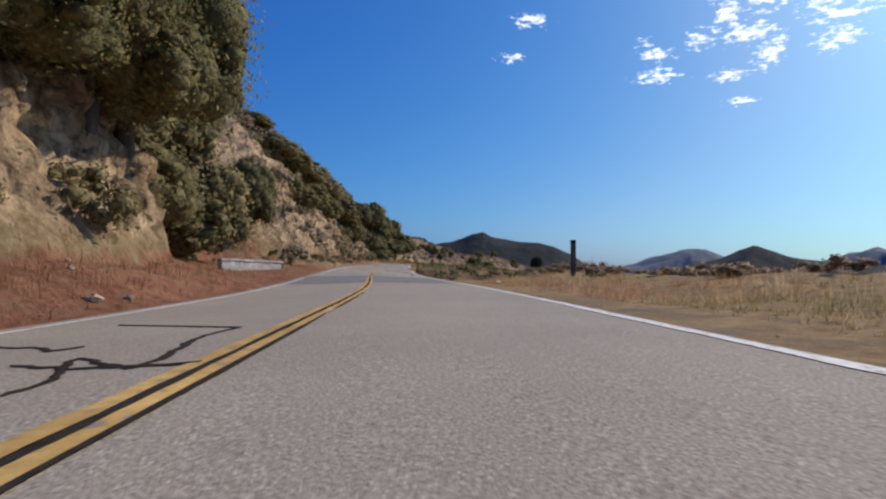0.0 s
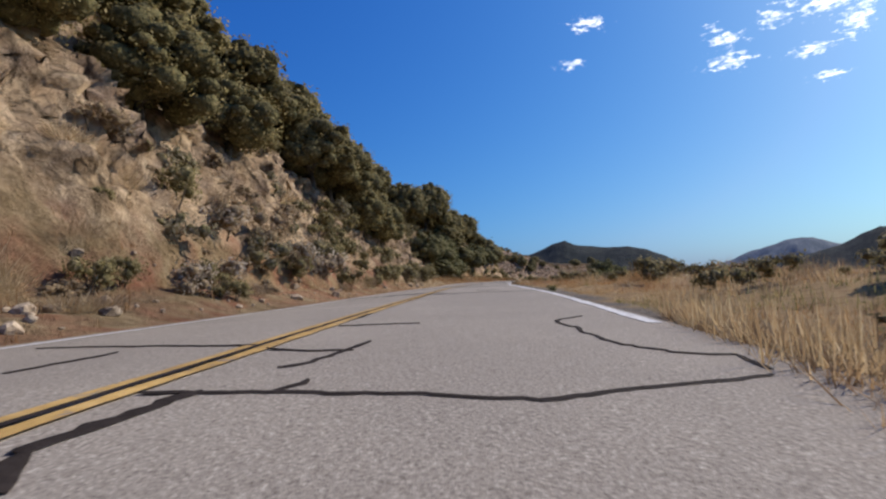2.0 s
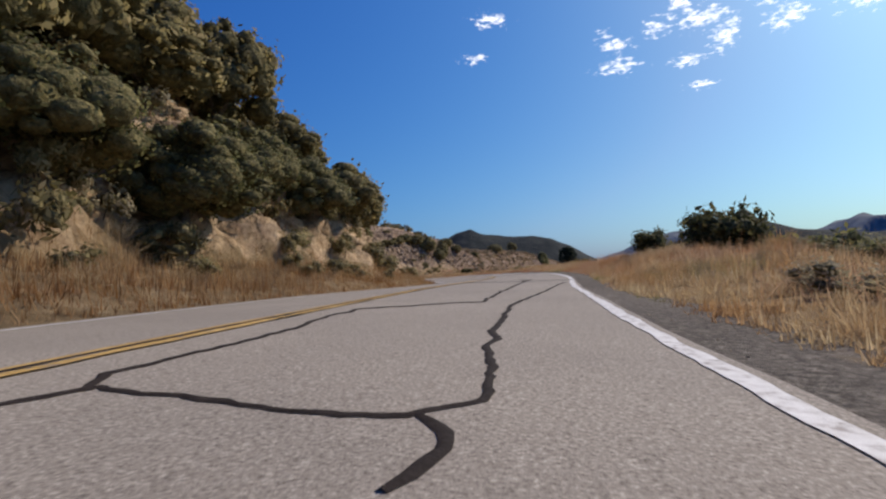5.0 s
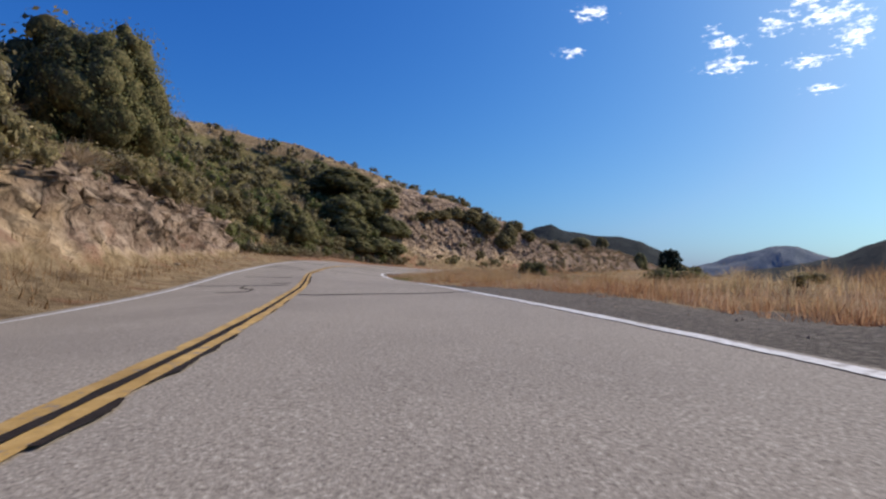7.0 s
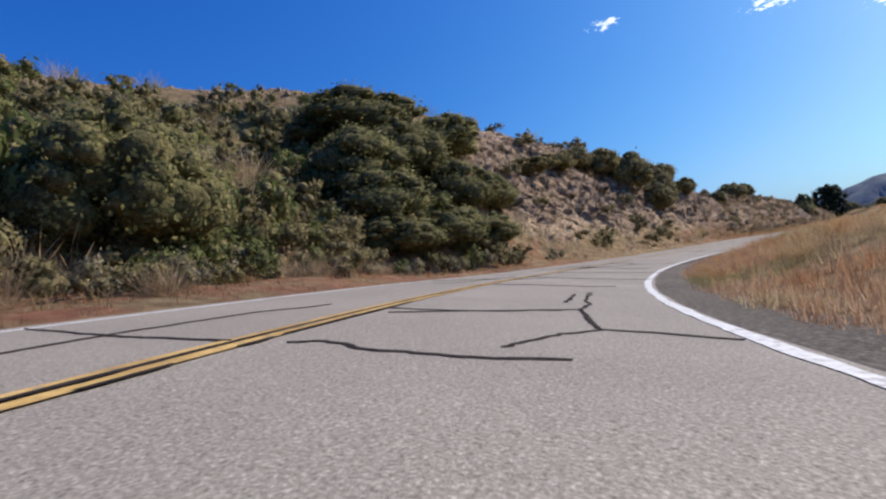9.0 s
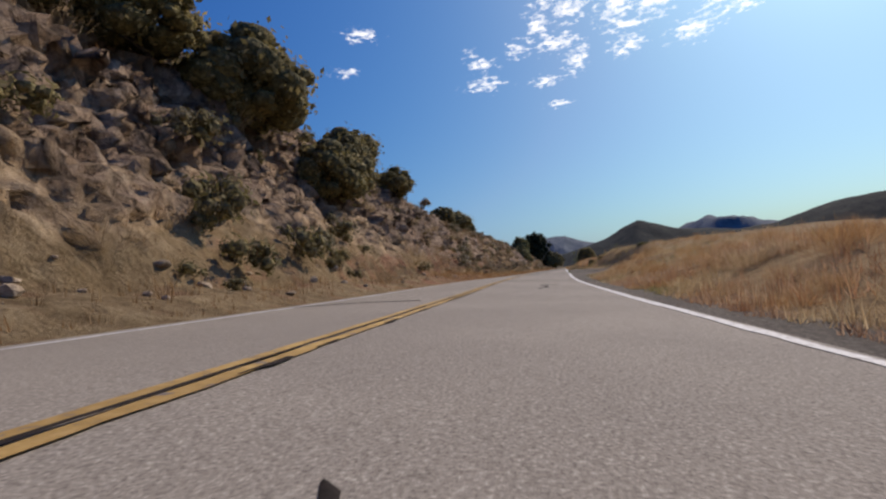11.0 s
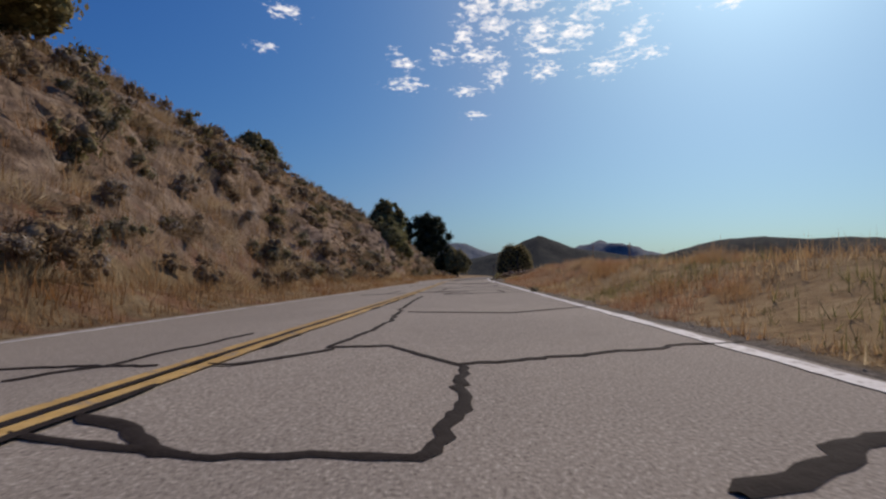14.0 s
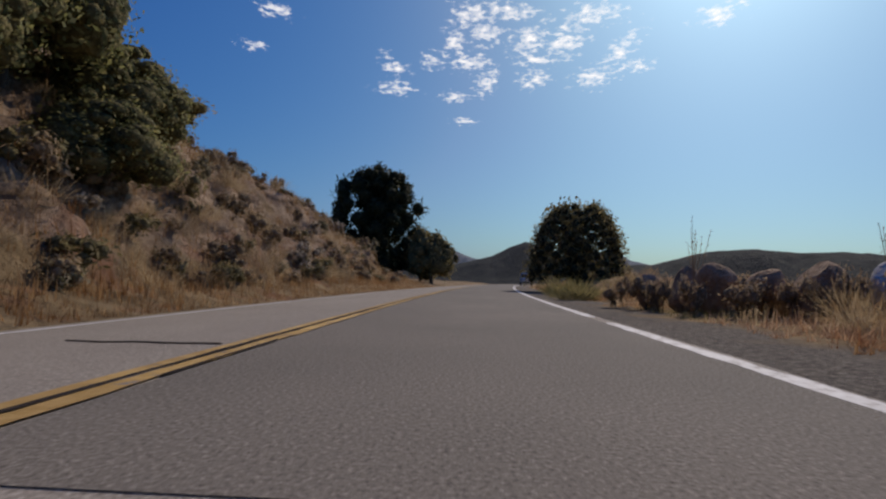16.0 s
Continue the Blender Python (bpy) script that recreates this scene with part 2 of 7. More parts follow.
def leafy(name, stops, translucent=0.25, spread=0.25, patch=None):
    """Leaves or blades: each takes its own tone from a ramp; whole plants differ too."""
    m = bpy.data.materials.new(name)
    m.use_nodes = True
    n, l = m.node_tree.nodes, m.node_tree.links
    b = n["Principled BSDF"]
    b.inputs["Roughness"].default_value, b.inputs["Specular IOR Level"].default_value = 0.75, 0.15
    geo = n.new("ShaderNodeNewGeometry")
    r = n.new("ShaderNodeValToRGB")
    e = r.color_ramp.elements
    while len(e) < len(stops):
        e.new(0.5)
    for k, (at, col) in enumerate(stops):
        e[k].position, e[k].color = at, (*col, 1)
    l.new(geo.outputs["Random Per Island"], r.inputs[0])
    col = r.outputs[0]
    if patch:
        other, _ = noise_ramp(n, l, geo.outputs["Position"], patch[0], [(0.42, (1, 1, 1)), (0.6, patch[1])], 3.0)
        col = mixed(n, l, 1.0, col, other, "MULTIPLY")
    info = n.new("ShaderNodeObjectInfo")
    mr = n.new("ShaderNodeMapRange")
    mr.inputs[3].default_value, mr.inputs[4].default_value = 1 - spread, 1 + spread
    l.new(info.outputs["Random"], mr.inputs[0])
    hsv = n.new("ShaderNodeHueSaturation")
    l.new(mr.outputs[0], hsv.inputs["Value"])
    l.new(col, hsv.inputs["Color"])
    col = hsv.outputs[0]
    l.new(col, b.inputs["Base Color"])
    tr = n.new("ShaderNodeBsdfTranslucent")
    l.new(col, tr.inputs["Color"])
    ms = n.new("ShaderNodeMixShader")
    ms.inputs[0].default_value = translucent
    l.new(b.outputs[0], ms.inputs[1])
    l.new(tr.outputs[0], ms.inputs[2])
    l.new(ms.outputs[0], n["Material Output"].inputs[0])
    return m


EARTH = (1.4, [(0.3, (0.165, 0.113, 0.062)), (0.5, (0.30, 0.218, 0.126)), (0.7, (0.44, 0.34, 0.213))], 8.0, 0.7)
STONE = (1.3, [(0.28, (0.190, 0.125, 0.078)), (0.43, (0.426, 0.308, 0.199)), (0.56, (0.594, 0.448, 0.297)), (0.72, (0.762, 0.616, 0.448))], 10.0, 0.72)
RED = (2.0, [(0.3, (0.172, 0.075, 0.046)), (0.5, (0.287, 0.132, 0.083)), (0.7, (0.391, 0.207, 0.132))], 8.0, 0.7)
GRIT = (16.0, [(0.3, (0.055, 0.047, 0.041)), (0.5, (0.14, 0.122, 0.106)), (0.7, (0.31, 0.275, 0.24))], 8.0, 0.75)
BRUSH = (1.8, [(0.3, (0.070, 0.068, 0.028)), (0.5, (0.155, 0.142, 0.060)), (0.7, (0.27, 0.225, 0.108))], 8.0, 0.7)
UMBER = (1.6, [(0.3, (0.115, 0.078, 0.057)), (0.45, (0.287, 0.207, 0.155)), (0.58, (0.460, 0.351, 0.265)), (0.72, (0.667, 0.552, 0.443))], 10.0, 0.75)
M_HILL = land("hillside_earth_and_rock", [EARTH, BRUSH, STONE, UMBER, RED], ["brush", "rock", "umber", "red"], 3.0, 1.0, "rock")
STRAW = (2.2, [(0.3, (0.17, 0.11, 0.055)), (0.5, (0.30, 0.205, 0.105)), (0.7, (0.40, 0.30, 0.165))], 8.0, 0.7)
M_VERGE = land("verge_earth", [STRAW, GRIT], ["gravel"], 8.0, 0.7)
# dark chaparral, its tone leaning slightly blue for distance haze
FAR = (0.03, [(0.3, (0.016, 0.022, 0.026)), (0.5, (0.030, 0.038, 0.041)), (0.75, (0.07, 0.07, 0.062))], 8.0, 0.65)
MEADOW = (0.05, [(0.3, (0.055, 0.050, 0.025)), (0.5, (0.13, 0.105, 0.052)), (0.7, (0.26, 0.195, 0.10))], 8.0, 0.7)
# blue-grey that paints aerial haze into the base colour of the farthest mountains
HAZE_BLUE = (0.02, [(0.3, (0.10, 0.125, 0.155)), (0.5, (0.15, 0.18, 0.215)), (0.75, (0.21, 0.24, 0.27))], 8.0, 0.65)
M_FAR = land("hazy_far_chaparral_and_dry_meadow", [FAR, MEADOW, HAZE_BLUE], ["near", "bare"], 0.08, 0.6)
M_OAK = leafy("oak_leaves", [(0.0, (0.098, 0.083, 0.035)), (0.4, (0.205, 0.170, 0.072)), (0.8, (0.295, 0.240, 0.108)), (1.0, (0.39, 0.31, 0.15))], 0.5)
M_OAK_DARK = leafy("evergreen_oak_leaves", [(0.0, (0.055, 0.064, 0.027)), (0.4, (0.112, 0.114, 0.048)), (0.8, (0.175, 0.166, 0.07)), (1.0, (0.25, 0.222, 0.10))], 0.5)
M_OAK_GREEN = leafy("green_oak_leaves", [(0.0, (0.088, 0.098, 0.040)), (0.4, (0.185, 0.190, 0.078)), (0.8, (0.28, 0.262, 0.11)), (1.0, (0.38, 0.335, 0.15))], 0.55)
M_SCRUB = leafy("chaparral_leaves", [(0.0, (0.11, 0.098, 0.042)), (0.4, (0.23, 0.195, 0.088)), (0.8, (0.34, 0.28, 0.14)), (1.0, (0.44, 0.35, 0.20))], 0.45, 0.3)
M_GOLD = leafy("golden_brush", [(0.0, (0.21, 0.14, 0.075)), (0.5, (0.36, 0.265, 0.15)), (1.0, (0.55, 0.45, 0.30))], 0.55, 0.3)
M_SAGE = leafy("sage_leaves", [(0.0, (0.17, 0.15, 0.095)), (0.5, (0.29, 0.255, 0.165)), (1.0, (0.42, 0.36, 0.25))], 0.5, 0.25)
M_DRY = leafy("dry_brush", [(0.0, (0.19, 0.13, 0.076)), (0.5, (0.33, 0.24, 0.15)), (1.0, (0.48, 0.37, 0.245))], 0.5, 0.3)
M_PALE = leafy("pale_dry_brush", [(0.0, (0.24, 0.19, 0.14)), (0.5, (0.37, 0.31, 0.24)), (1.0, (0.50, 0.44, 0.36))], 0.4, 0.2)
M_GREEN = leafy("green_weed", [(0.0, (0.07, 0.088, 0.026)), (0.5, (0.14, 0.16, 0.05)), (1.0, (0.23, 0.24, 0.09))], 0.4)
M_GRASS = leafy("dry_grass", [(0.0, (0.27, 0.185, 0.10)), (0.4, (0.44, 0.315, 0.175)), (0.75, (0.57, 0.44, 0.26)), (1.0, (0.68, 0.56, 0.37))], 0.55, 0.0, (0.35, (0.82, 0.62, 0.48)))
M_GRASS_RED = leafy("rusty_dry_grass", [(0.0, (0.24, 0.13, 0.075)), (0.4, (0.40, 0.245, 0.15)), (0.75, (0.52, 0.36, 0.235)), (1.0, (0.64, 0.49, 0.345))], 0.55, 0.0, (0.35, (0.85, 0.68, 0.56)))
M_GRASS_GREEN = leafy("half_green_grass", [(0.0, (0.13, 0.125, 0.05)), (0.5, (0.25, 0.215, 0.09)), (1.0, (0.40, 0.32, 0.16))], 0.5, 0.0)
# hearts of crowns and shrubs: leaf tones darkened to hold the inner shade
M_LEAF_SHADE = material("shaded_inner_oak_leaves", [(0.36, (0.058, 0.050, 0.020)), (0.52, (0.130, 0.112, 0.046)), (0.68, (0.22, 0.185, 0.08))], scale=5, detail=6, rough=0.9, bump=1.0, bump_scale=9)
M_SCRUB_SHADE = material("shaded_inner_scrub_leaves", [(0.36, (0.085, 0.074, 0.033)), (0.52, (0.19, 0.158, 0.072)), (0.68, (0.30, 0.245, 0.125))], scale=7, detail=6, rough=0.9, bump=1.0, bump_scale=12)
# brown inner twigs, the shade within the foliage darkened into their tone
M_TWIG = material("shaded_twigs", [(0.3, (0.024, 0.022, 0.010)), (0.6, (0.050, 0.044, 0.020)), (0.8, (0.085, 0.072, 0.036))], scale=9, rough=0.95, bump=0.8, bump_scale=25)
M_BRUSHWOOD = material("dry_brushwood", [(0.3, (0.15, 0.108, 0.062)), (0.55, (0.27, 0.20, 0.118)), (0.75, (0.38, 0.29, 0.18))], scale=9, rough=0.95, bump=0.8, bump_scale=25)
M_BARK = material("bark", [(0.3, (0.05, 0.04, 0.03)), (0.5, (0.11, 0.09, 0.07)), (0.75, (0.19, 0.16, 0.13))], scale=6, rough=0.95, bump=0.9, bump_scale=20, stretch=(1, 1, 0.25))
M_CONCRETE = material("concrete", [(0.3, (0.30, 0.29, 0.27)), (0.5, (0.48, 0.46, 0.43)), (0.7, (0.60, 0.58, 0.55))], scale=3, rough=0.9, bump=0.5, bump_scale=25, tone=(0.9, (0.75, 0.73, 0.7), (1.05, 1.05, 1.05)))
M_POST = material("weathered_post", [(0.3, (0.07, 0.06, 0.055)), (0.6, (0.16, 0.14, 0.125)), (0.8, (0.24, 0.22, 0.2))], scale=9, rough=0.9, bump=0.6, bump_scale=40, stretch=(1, 1, 0.2))
M_DARK = material("dark_cap", [(0.3, (0.015, 0.014, 0.014)), (0.7, (0.04, 0.036, 0.034))], scale=20, rough=0.7, bump=0.2, bump_scale=60)
M_PATCH = material("dark_patch_asphalt", [(0.3, (0.12, 0.115, 0.11)), (0.5, (0.18, 0.172, 0.165)), (0.7, (0.25, 0.24, 0.23))], scale=12, rough=0.88, bump=0.5, bump_scale=90)
M_DARKER = material("newer_asphalt", [(0.32, (0.087, 0.073, 0.060)), (0.44, (0.159, 0.138, 0.116)), (0.56, (0.198, 0.173, 0.145)), (0.70, (0.328, 0.295, 0.250))], scale=55, detail=3, rough=0.9, bump=0.45, bump_scale=120, tone=(0.4, (0.88, 0.88, 0.88), (1.08, 1.07, 1.06)))
M_CARPAINT = material("silver_paint", [(0.4, (0.55, 0.55, 0.56)), (0.6, (0.62, 0.62, 0.63))], scale=3, rough=0.35)
M_GLASS = material("dark_glass", [(0.4, (0.01, 0.011, 0.012)), (0.6, (0.02, 0.021, 0.022))], scale=3, rough=0.1)
M_LITTER = material("paper_litter", [(0.4, (0.62, 0.60, 0.57)), (0.6, (0.75, 0.74, 0.72))], scale=8, rough=0.9)
M_BANKGRASS = leafy("bank_grass", [(0.0, (0.18, 0.105, 0.05)), (0.5, (0.35, 0.22, 0.11)), (1.0, (0.52, 0.37, 0.21))], 0.55, 0.0, (0.3, (0.78, 0.62, 0.50)))

# ---- the line of the road, by metres along it ----
def glide(rows, n):
    """Smooth values through rows of times and values, n to a row."""
    rows = np.array(rows, float)
    k, out = len(rows), []
    for i in range(k - 1):
        a, b = rows[i], rows[i + 1]
        da = (rows[min(i + 1, k - 1)] - rows[max(i - 1, 0)]) / (2 if 0 < i else 1)
        db = (rows[min(i + 2, k - 1)] - rows[i]) / (2 if i + 2 < k else 1)
        for j in range(n):
            u = j / n
            out.append((2 * u**3 - 3 * u * u + 1) * a + (u**3 - 2 * u * u + u) * da + (3 * u * u - 2 * u**3) * b + (u**3 - u * u) * db)
    out.append(rows[-1])
    return np.array(out)


run = glide([(t, x, y, z, hd, lean) for t, x, y, z, hd, yaw, pitch, lean in DRIVE], 20)
back_n, ahead_n = 120, 640
first, last = run[0], run[-1]
lead = []
for k in range(back_n, 0, -1):
    a = radians(26.8)
    lead.append((0, 0.5 * k * math.sin(a), -0.5 * k * math.cos(a), 0.0, 26.8, 1.8))
tail, px, py, pz = [], last[1], last[2], last[3]
for k in range(1, ahead_n + 1):
    d = 0.5 * k
    hd = np.interp(d, [0, 30, 60, 110, 200, 320], [-3.8, -7.5, -10.5, -12, 10, 50])
    px, py, pz = px - 0.5 * math.sin(radians(hd)), py + 0.5 * math.cos(radians(hd)), pz - 0.5 * np.interp(d, [0, 80, 150, 320], [0, 0.0, 0.012, 0.03])
    tail.append((16, px, py, pz, hd, 0.0))
LINE = np.vstack([lead, run, tail])
ARC = np.r_[0, np.cumsum(np.hypot(*np.diff(LINE[:, 1:3], axis=0).T))]
ARC -= ARC[back_n]
S_MIN, S_MAX = ARC[0], ARC[-1]
TIME_S = [(row[0], float(ARC[back_n + 20 * i])) for i, row in enumerate(DRIVE)]


def s_at(t):
    return float(np.interp(t, [a for a, b in TIME_S], [b for a, b in TIME_S]))


def along(rows, s):
    return np.interp(s, [a for a, b in rows], [b for a, b in rows])




def spot(s, u):
    """World x, y, z of the road's plane at s metres along and u metres right of the camera's line (arrays or numbers)."""
    x, y, z, hd, lean = (np.interp(s, ARC, LINE[:, k]) for k in (1, 2, 3, 4, 5))
    a = np.radians(hd)
    flat = np.clip(u, -6.0, 4.0)
    over = np.clip(-along(YELLOW, s) - u, 0, 3.3)
    return x + u * np.cos(a), y + u * np.sin(a), z + np.tan(np.radians(lean)) * flat - CROWN * over


LANE, LEFT_LANE, CROWN = 3.38, 3.1, 0.055
# metres from the camera's line left to the double yellow line, by half seconds
YELLOW = [(s_at(0.5 * k), d) for k, d in enumerate((1.01, 1.27, 1.67, 1.80, 1.62, 1.49, 1.51, 1.62, 1.83, 2.29, 2.44, 2.32, 1.82, 1.27, 1.06, 1.41, 2.02, 2.06, 1.93, 1.85, 1.95, 1.85, 1.56, 1.50, 1.52, 1.48, 1.59, 1.54, 1.53, 1.48, 1.48, 1.54, 1.58))]
YELLOW += [(S_MAX, 1.7)]


def centre(s):
    return -along(YELLOW, s)


def link(name, verts, faces, mat, parent=None, smooth=False):
    me = bpy.data.meshes.new(name)
    me.from_pydata([tuple(v) for v in verts], [], faces)
    me.update()
    if smooth:
        me.polygons.foreach_set("use_smooth", [True] * len(me.polygons))
    me.materials.append(mat)
    ob = new(name, me)
    if parent:
        ob.parent = parent
    return ob


def ribbon(name, ss, lo, hi, lift, mat, parent=None, cols=2):
    """A strip of road between two offsets, which are arrays as long as ss."""
    us = np.linspace(0, 1, cols)
    x, y, z = spot(ss[:, None], lo[:, None] * (1 - us) + hi[:, None] * us)
    v = np.stack([x, y, z + lift], -1).reshape(-1, 3)
    f = [(i * cols + j, i * cols + j + 1, (i + 1) * cols + j + 1, (i + 1) * cols + j) for i in range(len(ss) - 1) for j in range(cols - 1)]
    return link(name, v, f, mat, parent, True)


ROAD_S = np.arange(S_MIN, S_MAX - 1, 1.0)
c = centre(ROAD_S)
road = tagged(ribbon("road", ROAD_S, c - LEFT_LANE - 0.3, c + LANE + 0.125 + 0.025 * np.sin(1.7 * ROAD_S) * np.sin(0.61 * ROAD_S + 1), 0.0, M_ASPHALT, cols=12), "pale worn grey asphalt road with sealed cracks", "road", kind="structure")
PAINT_S = np.r_[np.arange(S_MIN, -6, 1.0), np.arange(-6, 430, 0.14), np.arange(430, S_MAX - 1, 1.0)]
pc = centre(PAINT_S)


def ragged(seed, amount):
    """Uneven edge of a painted or poured line: slow wander and small chips."""
    g = np.random.default_rng(seed)
    n = len(PAINT_S)
    slow = np.convolve(g.normal(size=n + 40), np.ones(41) / 6.4, "valid")
    chip = np.convolve(g.normal(size=n + 2), np.ones(3) / 1.7, "valid")
    return amount * (0.6 * slow + 0.7 * chip)


for off in (-0.078, 0.078):
    ribbon("yellow_line", PAINT_S, pc + off - 0.05 + ragged(1, 0.009), pc + off + 0.05 + ragged(2, 0.009), 0.006, M_YELLOW, road)
ribbon("centre_seam", PAINT_S, pc - 0.025 + ragged(3, 0.006), pc + 0.025 + ragged(4, 0.006), 0.009, M_TAR, road)
# tar poured along the outer edge of the line, and crept out in stretches
for first, last in ((0.9, 6.2), (7.0, 9.5), (70.5, 73.2), (208.0, 211.5), (213.0, 215.2), (226.5, 229.8), (275.0, 279.0)):
    k = (PAINT_S >= first) & (PAINT_S <= last)
    swell = 0.03 * np.sin(np.pi * (PAINT_S[k] - first) / (last - first)) ** 0.5
    ribbon("edge_tar", PAINT_S[k], pc[k] + 0.116 + 0 * swell, pc[k] + 0.124 + swell + 0.5 * np.abs(ragged(9, 0.01)[k]), 0.010, M_TAR, road)
creep = ragged(7, 0.03) - 0.004
for k in np.split(np.arange(len(PAINT_S)), np.flatnonzero(np.diff((creep > 0).astype(int))) + 1):
    if creep[k[0]] > 0 and len(k) > 3 and -6 < PAINT_S[k[0]] < 430:
        ribbon("edge_tar", PAINT_S[k], pc[k] + 0.115 + 0 * creep[k], pc[k] + 0.128 + np.minimum(creep[k], 0.05), 0.009, M_TAR, road)
for off, runs in ((-LEFT_LANE, ((S_MIN, 26.0), (34.0, S_MAX))), (LANE, ((S_MIN, 56.6), (63.4, 194.2), (199.5, 331.5), (337.0, 401.2), (402.2, S_MAX)))):
    inner = 0.085 if off > 0 else 0.05
    lo, hi = pc + off - inner + ragged(5, 0.014), pc + off + 0.055 + ragged(6, 0.014)
    for first, last in runs:
        # where grass and dirt cover the paint, the line is broken
        k = (PAINT_S >= first) & (PAINT_S <= last)
        ribbon("white_line", PAINT_S[k], lo[k], hi[k], 0.006, M_WHITE, road)


# ---- poured tar in the cracks ----
def seal(*pts, wide=0.056):
    """A band of tar through points (s, u), of uneven width."""
    g = np.random.default_rng(int(abs(pts[0][0] * 31 + pts[0][1] * 97)))
    p = np.array(pts, float)
    far = np.r_[0, np.cumsum(np.hypot(*np.diff(p, axis=0).T))]
    n = max(3, int(far[-1] / 0.07))
    q = np.linspace(0, far[-1], n)
    line = np.stack([np.interp(q, far, p[:, 0]), np.interp(q, far, p[:, 1])], -1)
    line += np.convolve(g.normal(size=n + 4), np.ones(5) / 5, "valid")[:, None] * g.choice([-1, 1], 2) * 0.045
    line += g.normal(size=(n, 2)) * 0.004
    d = np.gradient(line, axis=0)
    d /= np.maximum(np.linalg.norm(d, axis=1, keepdims=True), 1e-6)
    nrm = np.stack([-d[:, 1], d[:, 0]], -1)
    w = wide * 0.5 * (0.25 + 1.2 * np.convolve(g.random(n + 18), np.ones(19) / 19, "valid") + 0.45 * g.random(n) ** 2)
    w[0] *= 0.5
    w[-1] *= 0.5
    a, b = line + nrm * w[:, None], line - nrm * w[:, None]
    x, y, z = spot(np.stack([a[:, 0], line[:, 0], b[:, 0]], 1), np.stack([a[:, 1], line[:, 1], b[:, 1]], 1))
    v = np.stack([x, y, z + np.array([0.003, 0.012, 0.003])], -1).reshape(-1, 3)
    f = [(i * 3 + j, i * 3 + j + 1, i * 3 + j + 4, i * 3 + j + 3) for i in range(n - 1) for j in range(2)]
    link("crack_seal", v, f, M_TAR, road, True)


seal((2.3, -1.73), (2.6, -1.69), (3.4, -2.04), (2.9, -1.41), (3.8, -1.57), (4.6, -1.67), (4.9, -1.53))
seal((3.2, -2.33), (3.0, -1.83), (3.0, -1.09))
seal((4.4, -3.22), (3.9, -2.47), (4.1, -2.31))
seal((6.0, -3.17), (5.5, -2.44), (4.9, -1.53))
seal((33.5, -1.61), (33.5, -1.07), (33.0, -0.86), (32.5, -0.60), (31.9, -0.54), (31.3, -0.30), (30.7, -0.25))
seal((31.2, -1.52), (31.4, -1.25), (31.6, -1.08))
seal((35.2, -4.82), (33.8, -2.43))
seal((43.0, 1.13), (35.3, 0.92))
seal((45.1, -0.73), (45.4, -0.77), (45.8, -0.72), (46.2, -0.77), (47.1, -0.80), (48.2, -0.88), (51.7, -0.89))
seal((45.1, 0.38), (45.6, 0.50), (46.2, 0.57), (47.4, 0.82), (48.8, 1.17), (49.0, 1.07))
seal((47.2, -0.79), (47.2, -0.01), (47.2, 0.76))
seal((47.9, -1.71), (47.9, -0.64))
seal((48.9, -0.74), (49.0, 1.07))
seal((52.7, -0.91), (53.2, 0.61), (55.3, 0.98))
seal((46.0, 0.76), (45.5, 0.72), (45.2, 0.72))
seal((48.3, -3.58), (47.8, -3.00), (47.7, -2.09), (48.2, -2.42), (48.6, -2.95))
seal((48.9, -4.54), (48.6, -2.95), (50.6, -2.84))
seal((73.1, -1.38), (73.0, -1.03), (73.0, -0.68), (72.9, -0.52))
seal((74.0, -1.32), (73.8, -1.20), (73.8, -1.02))
seal((74.1, -1.11), (74.0, -0.40), (73.7, 0.03), (73.8, 0.44), (74.0, 1.18), (74.6, 1.88))
seal((76.3, 0.03), (76.4, 0.76))
seal((75.5, -1.37), (75.5, -1.08))
seal((73.4, -1.78), (73.7, -1.82))
seal((74.4, -2.87), (75.2, -3.00))
seal((76.1, -4.42), (75.2, -3.00), (74.7, -1.72))
seal((76.5, -3.16), (75.6, -2.07), (75.1, -1.56))
seal((97.3, -1.52), (97.0, -1.05), (96.9, -0.66), (97.2, -0.50), (97.4, -0.41), (98.0, -0.41), (98.6, -0.48), (99.2, -0.47))
seal((99.5, -1.58), (99.3, -0.95), (99.3, -0.48), (99.1, 0.36), (99.3, 1.23), (99.8, 1.77))
seal((99.7, -0.54), (101.8, -0.51), (105.5, -0.76))
seal((101.1, -1.56), (101.3, -0.52))
seal((101.1, -1.45), (102.7, -1.52))
seal((98.1, -2.41), (99.0, -2.52), (99.3, -1.77))
seal((99.5, -2.96), (99.7, -2.06), (100.2, -2.40), (100.4, -3.48))
seal((99.2, -3.46), (100.4, -3.48))
seal((121.8, -1.88), (121.6, -1.55), (121.3, -1.17), (121.2, -0.92), (121.6, -0.88), (121.9, -0.81), (122.6, -0.85), (123.5, -0.84), (124.1, 0.13))
seal((121.2, -0.92), (121.0, -0.65))
seal((121.6, -0.88), (121.2, -0.62), (120.9, -0.52))
seal((122.6, -0.82), (122.4, -0.07))
seal((122.4, -1.31), (122.6, -0.82))
seal((122.4, -1.31), (123.4, -1.44), (125.2, -1.31))
seal((123.9, -2.12), (123.4, -1.44), (123.3, -0.87))
seal((124.1, 0.13), (125.1, -0.07), (128.6, 0.08))
seal((122.5, 0.42), (121.7, 0.43), (121.1, 0.42))
seal((124.1, 0.13), (122.5, 0.42), (122.3, 0.68), (121.5, 0.68))
